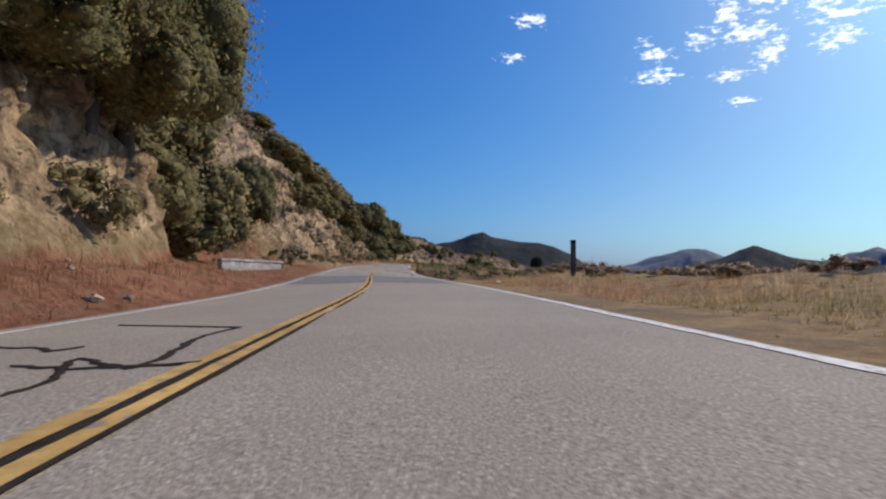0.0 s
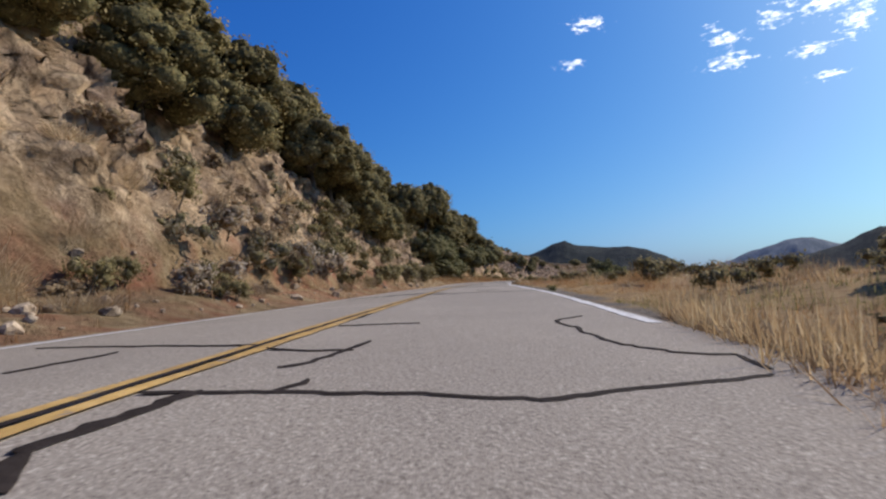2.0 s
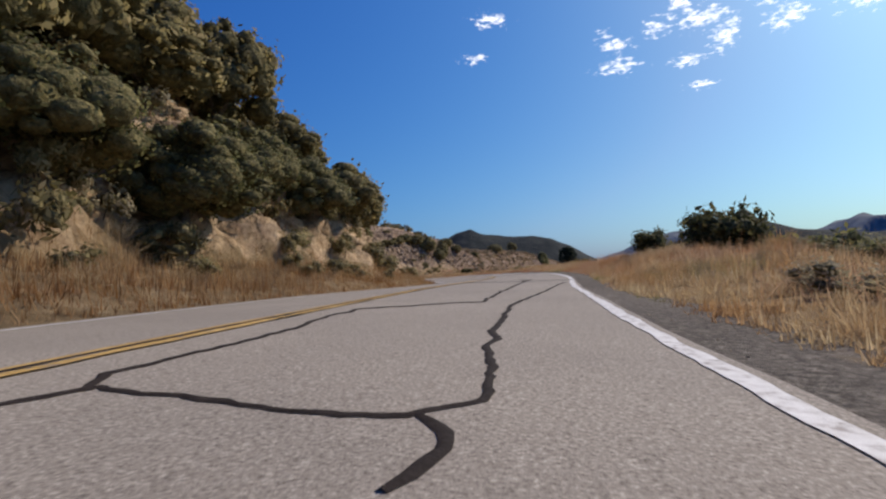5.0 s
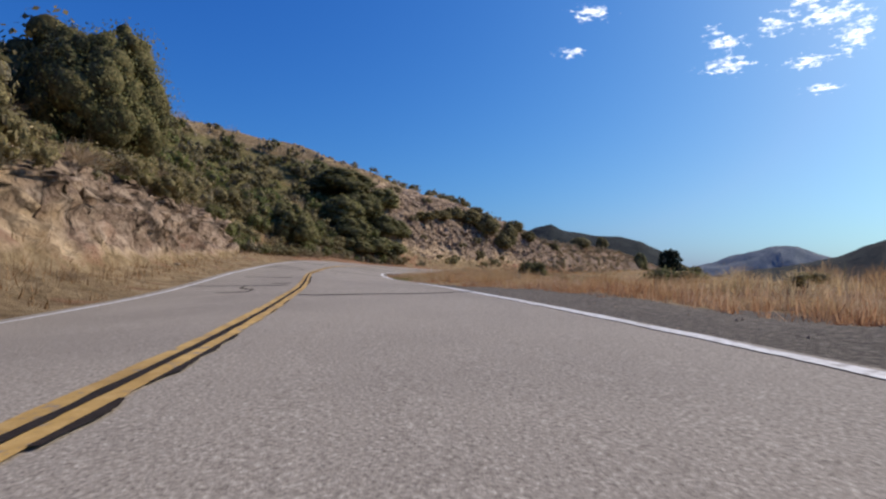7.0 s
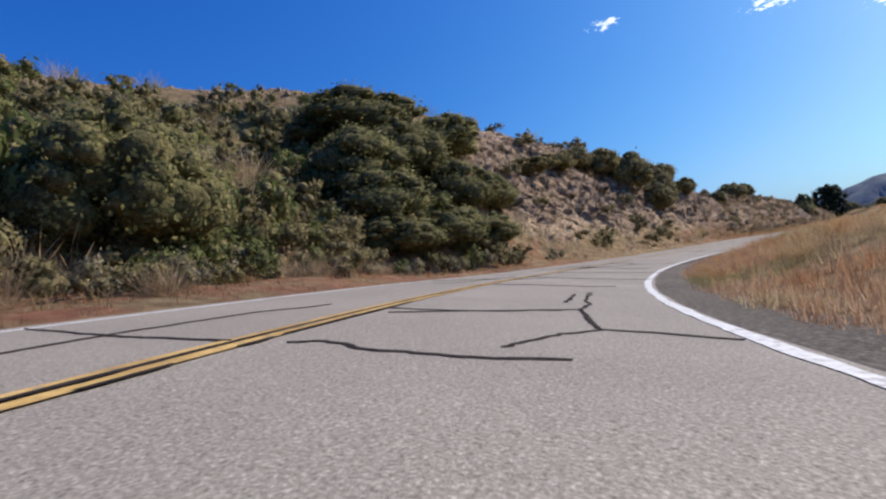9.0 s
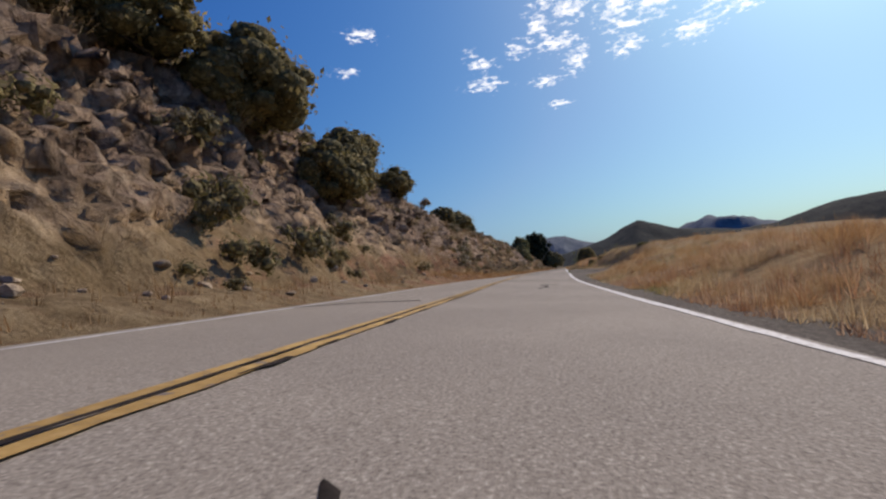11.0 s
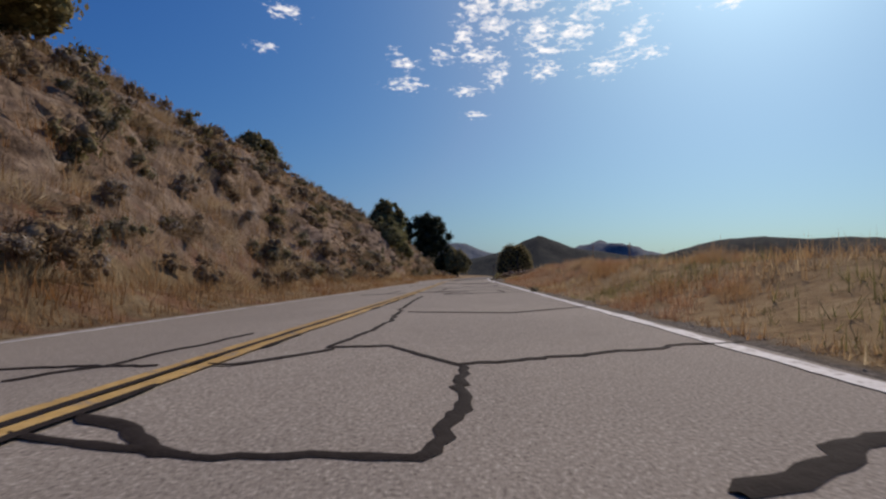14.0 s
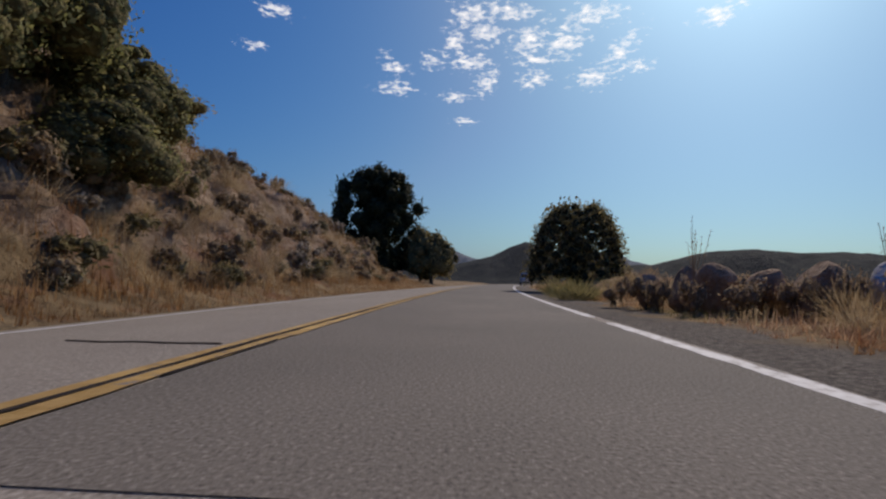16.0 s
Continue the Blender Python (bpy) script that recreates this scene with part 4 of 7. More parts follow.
fin = per_point(lambda p: noise.ridged_multi_fractal(p, 0.9, 2.1, 4, 1.0, 2.0) - 1.0, x / 1.7, y / 1.7, (Z + z) / 2.6)
def block(p):
    """How far a block of split rock stands out, and how near p lies to its edge."""
    d, near = noise.voronoi(p)
    return 0.26 * (noise.cell(near[0] * 7.3) - 0.5) - 0.26 * max(0.0, 1 - (d[1] - d[0]) / 0.16)


def block_fine(p):
    d, near = noise.voronoi(p)
    return 0.30 * (noise.cell(near[0] * 9.1) - 0.5) - 0.26 * max(0.0, 1 - (d[1] - d[0]) / 0.2)


rock = np.clip(rock + 0.35 * big * (rock > 0.02), 0, 1)
tip = 0.45 * (Z + z)
crag = per_point(block, (x + tip) / 0.95, (y + tip) / 0.95, (Z + z - 0.3 * x) / 0.7) + per_point(block_fine, (x - tip) / 0.55, (y + tip) / 0.55, (Z + z + 0.3 * y) / 0.42)
grit = per_point(lambda p: noise.noise(p) + 0.6 * noise.noise(p * 2.3), x / 0.42, y / 0.42, (Z + z) / 0.42)
out = rock * (0.9 * big + 0.85 * crag + 0.40 * fin + 0.20 * grit) + (1 - rock) * np.clip(D / 6, 0, 1) * (0.5 * big + 0.12 * fin) * np.interp(S, [300, 316, 432, 440], [1.0, 2.2, 2.2, 1.0])
out *= np.clip((D - 0.6) / 2.0, 0, 1)
lift = np.clip((D - 0.3) / 2.5, 0, 1) * np.where((S > 24) & (S < 40) & (D < 8), 0.25, 1.0) * (0.35 * big + 0.10 * fin + rock * 0.25 * (blk2 - 0.3)) - 0.03
LX, LY, LZ = x + out * np.cos(hd), y + out * np.sin(hd), z + Z + lift
ROCK_AMOUNT = rock
faces = grid_faces(len(LS), len(LD), True)
hill_mesh = mesh_of("hillside", np.stack([LX, LY, LZ], -1).reshape(-1, 3), faces, [M_HILL], True)
att = hill_mesh.attributes.new("rock", "FLOAT", "POINT")
att.data.foreach_set("value", rock.ravel().astype(np.float32))
att = hill_mesh.attributes.new("red", "FLOAT", "POINT")
red = np.interp(S, [-60, 20, 40, 50, 60, 95, 110, 215, 225, 246, 256, 268, 310, 330, 714], [0.55, 0.55, 0.55, 0.2, 0.3, 0.35, 0.1, 0.15, 0.36, 0.36, 0.3, 0.1, 0.4, 0.25, 0.1]) * np.where(S < 21, np.clip(2.0 - Z / 0.8, 0, 1), np.clip(2.2 - Z / 1.4, 0, 1))
att.data.foreach_set("value", red.ravel().astype(np.float32))
att = hill_mesh.attributes.new("umber", "FLOAT", "POINT")
att.data.foreach_set("value", (rock * np.interp(S, [-60, 62, 72, 84, 92, 192, 198, 213, 219, 250, 260, 306, 318, 714], [0.1, 0.1, 0.4, 0.4, 0.3, 0.3, 0.7, 0.7, 0.3, 0.3, 0.5, 0.5, 0.5, 0.5]) + np.interp(S, [300, 314, 432, 440], [0, 0.42, 0.42, 0]) * np.clip((Z - 0.3) / 1.2, 0, 1)).ravel().astype(np.float32))
att = hill_mesh.attributes.new("brush", "FLOAT", "POINT")
att.data.foreach_set("value", ((np.clip(upper / 1.5, 0, 1) * np.where(S > 305, 0.45, 1.0) + np.clip((Z - 2.2) / 2, 0, 0.9) * ((S > 204) & (S < 258))) * np.where((S > 196) & (S < 268), np.clip(2.6 - Z / along(CREST, S) * 3.0, 0, 1), 1.0)).ravel().astype(np.float32))
tagged(new("hillside", hill_mesh), "steep road cut of weathered tan rock and dry earth", "hillside", kind="structure")


def on_left(s, d):
    """The ground point s along and d metres left of the road's left edge."""
    i, j = np.clip(np.searchsorted(LS, s), 1, len(LS) - 1), np.clip(np.searchsorted(LD, d), 1, len(LD) - 1)
    a, b = (s - LS[i - 1]) / (LS[i] - LS[i - 1]), (d - LD[j - 1]) / (LD[j] - LD[j - 1])
    return [((1 - a) * (1 - b) * g[i - 1, j - 1] + a * (1 - b) * g[i, j - 1] + (1 - a) * b * g[i - 1, j] + a * b * g[i, j]) for g in (LX, LY, LZ)]


# ---- the verge on the right ----
SHOULDER = [(-60, 1.6), (18, 1.4), (27, 0.8), (40, 0.5), (60, 0.5), (80, 0.8), (96, 0.6), (103, 0.25), (117, 0.25), (122, 1.0), (150, 0.8), (185, 2.5), (192, 1.4), (196, 0.25), (211, 0.25), (217, 1.3), (235, 1.0), (260, 0.6), (300, 1.0), (309, 4.0), (317, 4.0), (321, 1.6), (331, 0.6), (350, 0.45), (376, 0.6), (384, 1.4), (400, 1.8), (714, 1.5)]
BANK = [(-60, 0.7), (28, 0.6), (37, 0.42), (55, 0.42), (63, 0.3), (75, 0.1), (100, 0.0), (134, 0.02), (142, 0.45), (165, 0.8), (180, 0.2), (203, 0.15), (218, 0.5), (250, 0.75), (300, 0.9), (312, 1.7), (320, 1.75), (328, 1.05), (336, 0.7), (350, 0.75), (362, 0.85), (374, 1.0), (384, 0.5), (400, 0.25), (415, 0.5), (425, 1.0), (440, 0.4), (714, 0.2)]
RUN = [(-60, 9), (30, 9), (37, 0.7), (55, 0.8), (64, 3), (70, 3), (128, 4), (165, 5), (250, 4), (300, 4), (320, 4), (380, 3), (714, 4)]
FALL = [(-60, 14), (45, 9), (60, 9), (75, 11), (90, 5), (100, 3.0), (134, 3.2), (145, 5.5), (162, 6.0), (178, 13), (220, 14), (300, 22), (360, 20), (400, 12), (714, 12)]
DROP = [(-60, 0.22), (84, 0.22), (98, 0.9), (134, 0.9), (146, 0.42), (162, 0.42), (178, 0.22), (714, 0.22)]
RS = np.r_[np.arange(S_MIN, -20, 2.0), np.arange(-20, 440, 0.6), np.arange(440, S_MAX - 1, 2.5)]
RD = np.r_[0.0, 0.25, 0.5, 0.8, np.arange(1.2, 9, 0.45), np.arange(9, 24, 1.2), np.arange(24, 62, 3.0)]
S, D = np.meshgrid(RS, RD, indexing="ij")
edge_r = (centre(RS) + LANE + 0.09)[:, None]
x, y, z = spot(S, edge_r + D)
sh = along(SHOULDER, S)
q = np.clip((D - sh) / along(RUN, S), 0, 1)
Z = along(BANK, S) * q * q * (3 - 2 * q) - along(DROP, S) * np.maximum(D - along(FALL, S), 0) - 1.2 * np.maximum(D - 40, 0) - 0.03
big = per_point(lambda p: noise.fractal(p, 1.0, 2.0, 4), x / 5, y / 5, 0 * x)
fin = per_point(lambda p: noise.fractal(p, 0.8, 2.0, 3), x / 0.9, y / 0.9, 0 * x)
Z += np.clip((D - 0.4) / 5, 0, 1) * 0.30 * big + np.clip((D - 0.2) / 1.5, 0, 1) * 0.05 * fin
RX, RY, RZ = x, y, z + Z
verge_mesh = mesh_of("verge", np.stack([RX, RY, RZ], -1).reshape(-1, 3), grid_faces(len(RS), len(RD)), [M_VERGE])
att = verge_mesh.attributes.new("gravel", "FLOAT", "POINT")
att.data.foreach_set("value", (np.clip(1.3 - (D / (sh + 0.3)), 0, 1) * np.interp(S, [-60, 30, 36, 75, 100, 118, 295, 303, 329, 332, 343, 346, 380, 390, 714], [0.3, 0.3, 0.45, 0.5, 0.7, 1.0, 1.0, 0.7, 0.7, 0.2, 0.2, 0.5, 0.5, 0.6, 0.6])).ravel().astype(np.float32))
tagged(new("verge", verge_mesh), "dry grassy verge with a strip of dark gravel", "verge", kind="structure")


def on_right(s, d):
    i, j = np.clip(np.searchsorted(RS, s), 1, len(RS) - 1), np.clip(np.searchsorted(RD, d), 1, len(RD) - 1)
    a, b = (s - RS[i - 1]) / (RS[i] - RS[i - 1]), (d - RD[j - 1]) / (RD[j] - RD[j - 1])
    return [((1 - a) * (1 - b) * g[i - 1, j - 1] + a * (1 - b) * g[i, j - 1] + (1 - a) * b * g[i - 1, j] + a * b * g[i, j]) for g in (RX, RY, RZ)]


# ---- the wide land: a valley floor and hills out to the horizon ----
cx, cy = -70.0, 190.0
rr = np.r_[5.0, np.geomspace(50, 700, 40), np.arange(730, 1200, 30), np.arange(1230, 1950, 40), np.arange(2000, 3300, 130), np.arange(3350, 4300, 60)]
az = np.radians(np.r_[np.arange(0, 62, 0.4), np.arange(62, 318, 1.5), np.arange(318, 360.2, 0.4)])
R, A = np.meshgrid(rr, az, indexing="ij")
x, y = cx + R * np.sin(A), cy + R * np.cos(A)
hgt = per_point(lambda p: noise.fractal(p, 1.0, 2.0, 6), x / 300, y / 300, 0 * x)
Z = -22 + np.clip((R - 120) / 400, 0, 1) * 14 * hgt + np.clip((R - 1500) / 1500, 0, 1) * 24
# three ridges one behind the other: distance, depth, and heights by bearing clockwise from +y
NEAR_RIDGE = (955, 190, [(-75, 30), (-45, 24), (-32, 44), (-26, 66), (-23.6, 84), (-22.2, 88), (-20.6, 77), (-18, 69), (-15, 68), (-13, 61), (-11, 46), (-8.5, 22), (-5, 2), (0, -16), (20, -20)])
MIDDLE_RIDGE = (1600, 260, [(-12, -18), (-8, 0), (-4, 22), (-1, 36), (2, 50), (4, 68), (6, 93), (7.2, 104), (8.6, 91), (10.5, 73), (13, 61), (16, 51), (18.5, 54), (21, 70), (24, 88), (27, 94), (30, 85), (33, 90), (37, 81), (43, 86), (60, 82), (80, 66)])
FAR_RIDGE = (3850, 380, [(-14, 20), (-8, 70), (-5, 130), (-2, 192), (-0.5, 220), (1, 214), (3, 172), (6, 120), (10, 122), (12.5, 184), (14.3, 228), (16, 216), (19, 150), (25, 90), (40, 60)])
# the hills round about: bearing, distance, height, half width in degrees, depth
HILLS = [(-60, 700, 40, 14, 220), (-90, 600, 45, 20, 220), (-130, 600, 55, 25, 220), (95, 950, 62, 16, 250), (120, 900, 60, 25, 250), (170, 700, 55, 35, 250)]
warp = per_point(lambda p: noise.fractal(p, 0.9, 2.0, 5), x / 420 + 7, y / 420, 0 * x)
rough = per_point(lambda p: noise.ridged_multi_fractal(p, 0.9, 2.1, 5, 1.0, 2.0) - 1.0, x / 130, y / 130, 0 * x)
bear = (np.degrees(A) + 180) % 360 - 180
for r, dep, line in (NEAR_RIDGE, MIDDLE_RIDGE, FAR_RIDGE):
    crest = np.interp(bear + 0.5 * warp, [q[0] for q in line], [q[1] for q in line], left=-22, right=-22)
    crest = (crest + 22) * (1 + 0.05 * rough + 0.06 * hgt)
    Z = np.maximum(Z, -22 + crest * np.exp(-(((R - r * (1 + 0.05 * warp)) / dep) ** 2)))
for b, r, h, w, dep in HILLS:
    da = (np.degrees(A) - b + 180) % 360 - 180 + 0.22 * w * warp
    Z = np.maximum(Z, -22 + (h + 22) * np.exp(-((da / w) ** 2) - ((R - r) / dep) ** 2) * (1 + 0.10 * warp + 0.16 * hgt + 0.17 * rough))
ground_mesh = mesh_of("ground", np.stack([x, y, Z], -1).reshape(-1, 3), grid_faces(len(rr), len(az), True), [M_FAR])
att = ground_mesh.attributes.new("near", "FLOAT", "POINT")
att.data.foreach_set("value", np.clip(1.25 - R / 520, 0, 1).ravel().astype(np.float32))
# the "bare" weight: the painted haze colour sets in beyond about 2400 m
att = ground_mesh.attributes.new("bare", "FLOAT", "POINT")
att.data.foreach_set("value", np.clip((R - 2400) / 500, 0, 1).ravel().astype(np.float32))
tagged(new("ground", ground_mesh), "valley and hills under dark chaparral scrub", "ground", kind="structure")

# ---- plants ----
rng = np.random.default_rng(7)


def leaf_cloud(lumps, count, size, slim=0.45, gen=None, heart=0.34, skin=False, fine=1):
    """Leaf blades (a rhomb each) over the skin of round lumps (x, y, z, r), a rough heart to each lump, and the normals of all."""
    g = gen or rng
    lumps = np.array(lumps, float)
    w = lumps[:, 3] ** 2
    pick = g.choice(len(lumps), count, p=w / w.sum())
    d = g.normal(size=(count, 3))
    d /= np.linalg.norm(d, axis=1, keepdims=True)
    r = lumps[pick, 3:] * (0.42 + 0.82 * g.random((count, 1)))
    c = lumps[pick, :3] + d * r * (1, 1, 0.85)
    along_ = d + 0.9 * g.normal(size=(count, 3))
    along_ /= np.linalg.norm(along_, axis=1, keepdims=True)
    if skin:
        # leaves lie over one another on the outside of each clump
        c = lumps[pick, :3] + d * lumps[pick, 3:] * (0.70 + 0.58 * g.random((count, 1)) ** 1.8) * (1, 1, 0.85)
        along_ = np.cross(d, g.normal(size=(count, 3))) + 0.35 * g.normal(size=(count, 3))
        along_ /= np.linalg.norm(along_, axis=1, keepdims=True)
    across = np.cross(along_, d + 0.45 * g.normal(size=(count, 3))) if skin else np.cross(along_, g.normal(size=(count, 3)))
    across /= np.linalg.norm(across, axis=1, keepdims=True)
    ln = size * (0.6 + 0.8 * g.random((count, 1)))
    a, b = along_ * ln * 0.5, across * ln * 0.5 * slim
    # the upper side of each leaf faces out of its clump
    b *= np.where((np.cross(b, a) * d).sum(1, keepdims=True) < 0, -1.0, 1.0)
    v = np.stack([c - a, c + b, c + a, c - b], 1).reshape(-1, 3)
    own = np.cross(b, a)
    own /= np.maximum(np.linalg.norm(own, axis=1, keepdims=True), 1e-9)
    nrm = 0.6 * d + 0.5 * own + (0, 0, 0.35)
    nrm /= np.linalg.norm(nrm, axis=1, keepdims=True)
    f = np.arange(4 * count).reshape(-1, 4)
    # hearts
    bm = bmesh.new()
    bmesh.ops.create_icosphere(bm, subdivisions=fine, radius=1.0)
    base = np.array([q.co[:] for q in bm.verts])
    tri = np.array([[q.index for q in t.verts] for t in bm.faces])
    bm.free()
    hv, hf, hn, at = [], [], [], 4 * count
    for x, y, z, rad in lumps:
        k = rad * (heart + 0.25 * g.random((len(base), 1)))
        hv.append(base * k * (1, 1, 0.85) + (x, y, z))
        hf.append(np.c_[tri, tri[:, 2]] + at)
        hn.append(base)
        at += len(base)
    return np.vstack([v, *hv]), f, np.vstack(hf), np.vstack([np.repeat(nrm, 4, 0), *hn])


NORMALS = {}


def leaf_mesh(name, lumps, count, size, mat, slim=0.45, gen=None, heart=0.34, inner=None, skin=False, fine=1):
    v, quads, tris, nrm = leaf_cloud(lumps, count, size, slim, gen, heart, skin, fine)
    n4, n3 = len(quads), len(tris)
    me = bpy.data.meshes.new(name)
    me.vertices.add(len(v))
    me.vertices.foreach_set("co", v.astype(np.float32).ravel())
    idx = np.r_[quads.ravel(), tris[:, :3].ravel()].astype(np.int32)
    me.loops.add(len(idx))
    me.loops.foreach_set("vertex_index", idx)
    me.polygons.add(n4 + n3)
    me.polygons.foreach_set("loop_start", np.r_[np.arange(n4) * 4, 4 * n4 + np.arange(n3) * 3].astype(np.int32))
    me.materials.append(mat)
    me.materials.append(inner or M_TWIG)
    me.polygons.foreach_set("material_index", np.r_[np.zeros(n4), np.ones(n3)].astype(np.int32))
    me.polygons.foreach_set("use_smooth", np.ones(n4 + n3, bool))
    me.update(calc_edges=True)
    me.normals_split_custom_set_from_vertices(nrm.tolist())
    NORMALS[me.name] = nrm
    return me


def limb(bm, pts, radii, sides=7):
    """A tapered, bent limb through pts."""
    rings = []
    for k, (p, r) in enumerate(zip(pts, radii)):
        a, b = Vector(pts[max(k - 1, 0)]), Vector(pts[min(k + 1, len(pts) - 1)])
        q = (b - a).to_track_quat("Z", "Y")
        rings.append([bm.verts.new(Vector(p) + q @ Vector((r * math.cos(6.2832 * i / sides), r * math.sin(6.2832 * i / sides), 0))) for i in range(sides)])
    for lo, hi in zip(rings, rings[1:]):
        for i in range(sides):
            bm.faces.new((lo[i], lo[(i + 1) % sides], hi[(i + 1) % sides], hi[i]))
    bm.faces.new(rings[-1])


def from_bm(name, bm, mat, smooth=True):
    me = bpy.data.meshes.new(name)
    bm.to_mesh(me)
    bm.free()
    me.materials.append(mat)
    if smooth:
        me.polygons.foreach_set("use_smooth", [True] * len(me.polygons))
    return me


def crown_lumps(g, w, h, low, n):
    """Round clumps over an uneven dome w wide between low and h, and larger ones within it."""
    out, mid, seed = [], low + 0.40 * (h - low), Vector(g.random(3) * 50)
    for k in range(n):
        up = -0.55 + 1.5 * (k + 0.5) / n
        a = 2.399963 * k + 0.5 * g.random()
        flat = math.sqrt(max(0.0, 1 - min(up, 1.0) ** 2))
        way = Vector((flat * math.cos(a), flat * math.sin(a), min(up, 1.0)))
        swell = 0.86 + 0.34 * noise.noise(way * 1.5 + seed)
        r = w * (0.075 + 0.14 * g.random() ** 1.6)
        reach = swell * (0.5 * w - 0.7 * r)
        out.append((reach * way.x, reach * way.y, mid + way.z * swell * ((h - mid if up > 0 else mid - low) - 0.7 * r), r))
    for k in range(7):
        a = 0.9 * k
        out.append((0.17 * w * math.cos(a), 0.17 * w * math.sin(a), low + (h - low) * (0.25 + 0.06 * k), 0.20 * w))
    return out


def make_tree(seed, w, h, low, n, leaves, size, mat, heart=0.58):
    """A broad tree of unit pose: trunk, limbs and a crown of leaves."""
    g = np.random.default_rng(seed)
    ob = new("tree")
    lumps = crown_lumps(g, w, h, low, n)
    bm = bmesh.new()
    fork = max(low, 0.25 * h)
    limb(bm, [(0, 0, -0.8), (0.05 * w * 0.3, 0, fork * 0.5), (0.03 * w, 0.02 * w, fork)], [0.045 * w, 0.036 * w, 0.03 * w])
    trunk = part("trunk", from_bm("trunk", bm, M_BARK), ob)
    for x, y, z, r in sorted(lumps, key=lambda q: -q[3])[:5]:
        bm = bmesh.new()
        limb(bm, [(0.03 * w, 0.02 * w, fork * 0.9), (0.5 * x, 0.5 * y, fork + 0.4 * (z - fork)), (x, y, z)], [0.024 * w, 0.016 * w, 0.006 * w], 6)
        part("limb", from_bm("limb", bm, M_BARK), trunk)
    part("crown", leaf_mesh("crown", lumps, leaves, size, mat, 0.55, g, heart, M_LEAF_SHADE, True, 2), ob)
    return ob


def make_shrub(seed, mat, w=2.0, h=1.4, n=7, leaves=430, size=0.19, slim=0.45, inner=None):
    g = np.random.default_rng(seed)
    ob = new("shrub")
    lumps = [(0.5 * w * 0.62 * math.cos(a) * q, 0.5 * w * 0.62 * math.sin(a) * q, h * (0.25 + 0.45 * g.random()), w * (0.12 + 0.10 * g.random())) for a, q in zip(g.random(n) * 6.28, g.random(n) ** 0.5)]
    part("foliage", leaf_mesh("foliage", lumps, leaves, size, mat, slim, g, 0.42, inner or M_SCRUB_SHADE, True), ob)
    for k in range(3):
        x, y, z, r = lumps[k]
        bm = bmesh.new()
        limb(bm, [(0.05 * k, 0.04 * k, -0.3), (0.5 * x, 0.5 * y, 0.4 * z), (x, y, z)], [0.03, 0.022, 0.01], 5)
        part("stem", from_bm("stem", bm, M_BARK), ob)
    return ob


def make_plume(seed, mat, w=2.0, h=1.4, tufts=8, blades=300, width=0.009):
    """A feathery dry bush: tufts of thin stalks that spread and arch outwards."""
    g = np.random.default_rng(seed)
    ob = new("shrub")
    a, q = g.random(tufts) * 6.2832, np.sqrt(g.random(tufts))
    root = np.stack([0.27 * w * q * np.cos(a), 0.27 * w * q * np.sin(a), 0.05 * g.random(tufts)], -1)
    pick = g.integers(0, tufts, blades)
    out = g.normal(size=(blades, 3)) * (0.6, 0.6, 0.3) + np.c_[0.5 * root[pick, :2] / (0.27 * w), 0.85 * np.ones(blades)]
    out /= np.linalg.norm(out, axis=1, keepdims=True)
    ln = h * (0.45 + 0.5 * g.random((blades, 1))) * (0.75 + 0.35 * g.random(tufts))[pick][:, None]
    p0 = root[pick] + out * ln * 0.6 * g.random((blades, 1)) ** 1.5
    tip = root[pick] + out * ln + (0, 0, -0.1) * ln + 0.13 * g.normal(size=(blades, 3))
    across = np.cross(out, g.normal(size=(blades, 3)))
    across *= width / np.linalg.norm(across, axis=1, keepdims=True) * (0.5 + g.random((blades, 1)))
    mid = 0.35 * p0 + 0.65 * tip
    v = np.stack([p0, mid + across, tip, mid - across], 1).reshape(-1, 3)
    part("foliage", mesh_of("foliage", v, np.arange(4 * blades).reshape(-1, 4), [mat], False), ob)
    for k in range(3):
        bm = bmesh.new()
        x, y, z = tip[k]
        limb(bm, [(0.05 * k, 0.04 * k, -0.3), (0.5 * x, 0.5 * y, 0.4 * z), (0.9 * x, 0.9 * y, 0.9 * z)], [0.02, 0.014, 0.006], 5)
        part("stem", from_bm("stem", bm, M_BARK), ob)
    return ob


def make_dome():
    """A bush with an even, domed outline and foliage down to the ground."""
    g = np.random.default_rng(21)
    ob = new("tree")
    lumps = []
    for k in range(150):
        a, q = 2.399963 * k, (k + 0.5) / 150
        r = 2.15 * math.sqrt(1 - (0.92 * q) ** 2)
        lumps.append((r * math.cos(a), r * math.sin(a), 0.35 + 3.75 * q * 0.92, 0.42 + 0.12 * g.random()))
    lumps += [(0, 0, 0.9, 1.7), (0, 0, 2.0, 1.7), (0, 0, 2.9, 1.2)]
    bm = bmesh.new()
    limb(bm, [(0, 0, -0.5), (0.05, 0, 0.9), (0.1, 0.05, 2.4)], [0.16, 0.13, 0.05])
    part("trunk", from_bm("trunk", bm, M_BARK), ob)
    part("crown", leaf_mesh("crown", lumps, 11000, 0.17, M_OAK, gen=g), ob)
    return ob


def plant(kind, x, y, z, scale, turn, label, category, group="", name=None):
    m = Matrix.LocRotScale((x, y, z), Euler((rng.uniform(-0.06, 0.06), rng.uniform(-0.06, 0.06), turn)), None)
    kind.scale = (scale[0], scale[0], scale[1])
    ob = copy_thing(kind, m)
    if name:
        ob.name = name
    tagged(ob, label, category, group)
    return ob


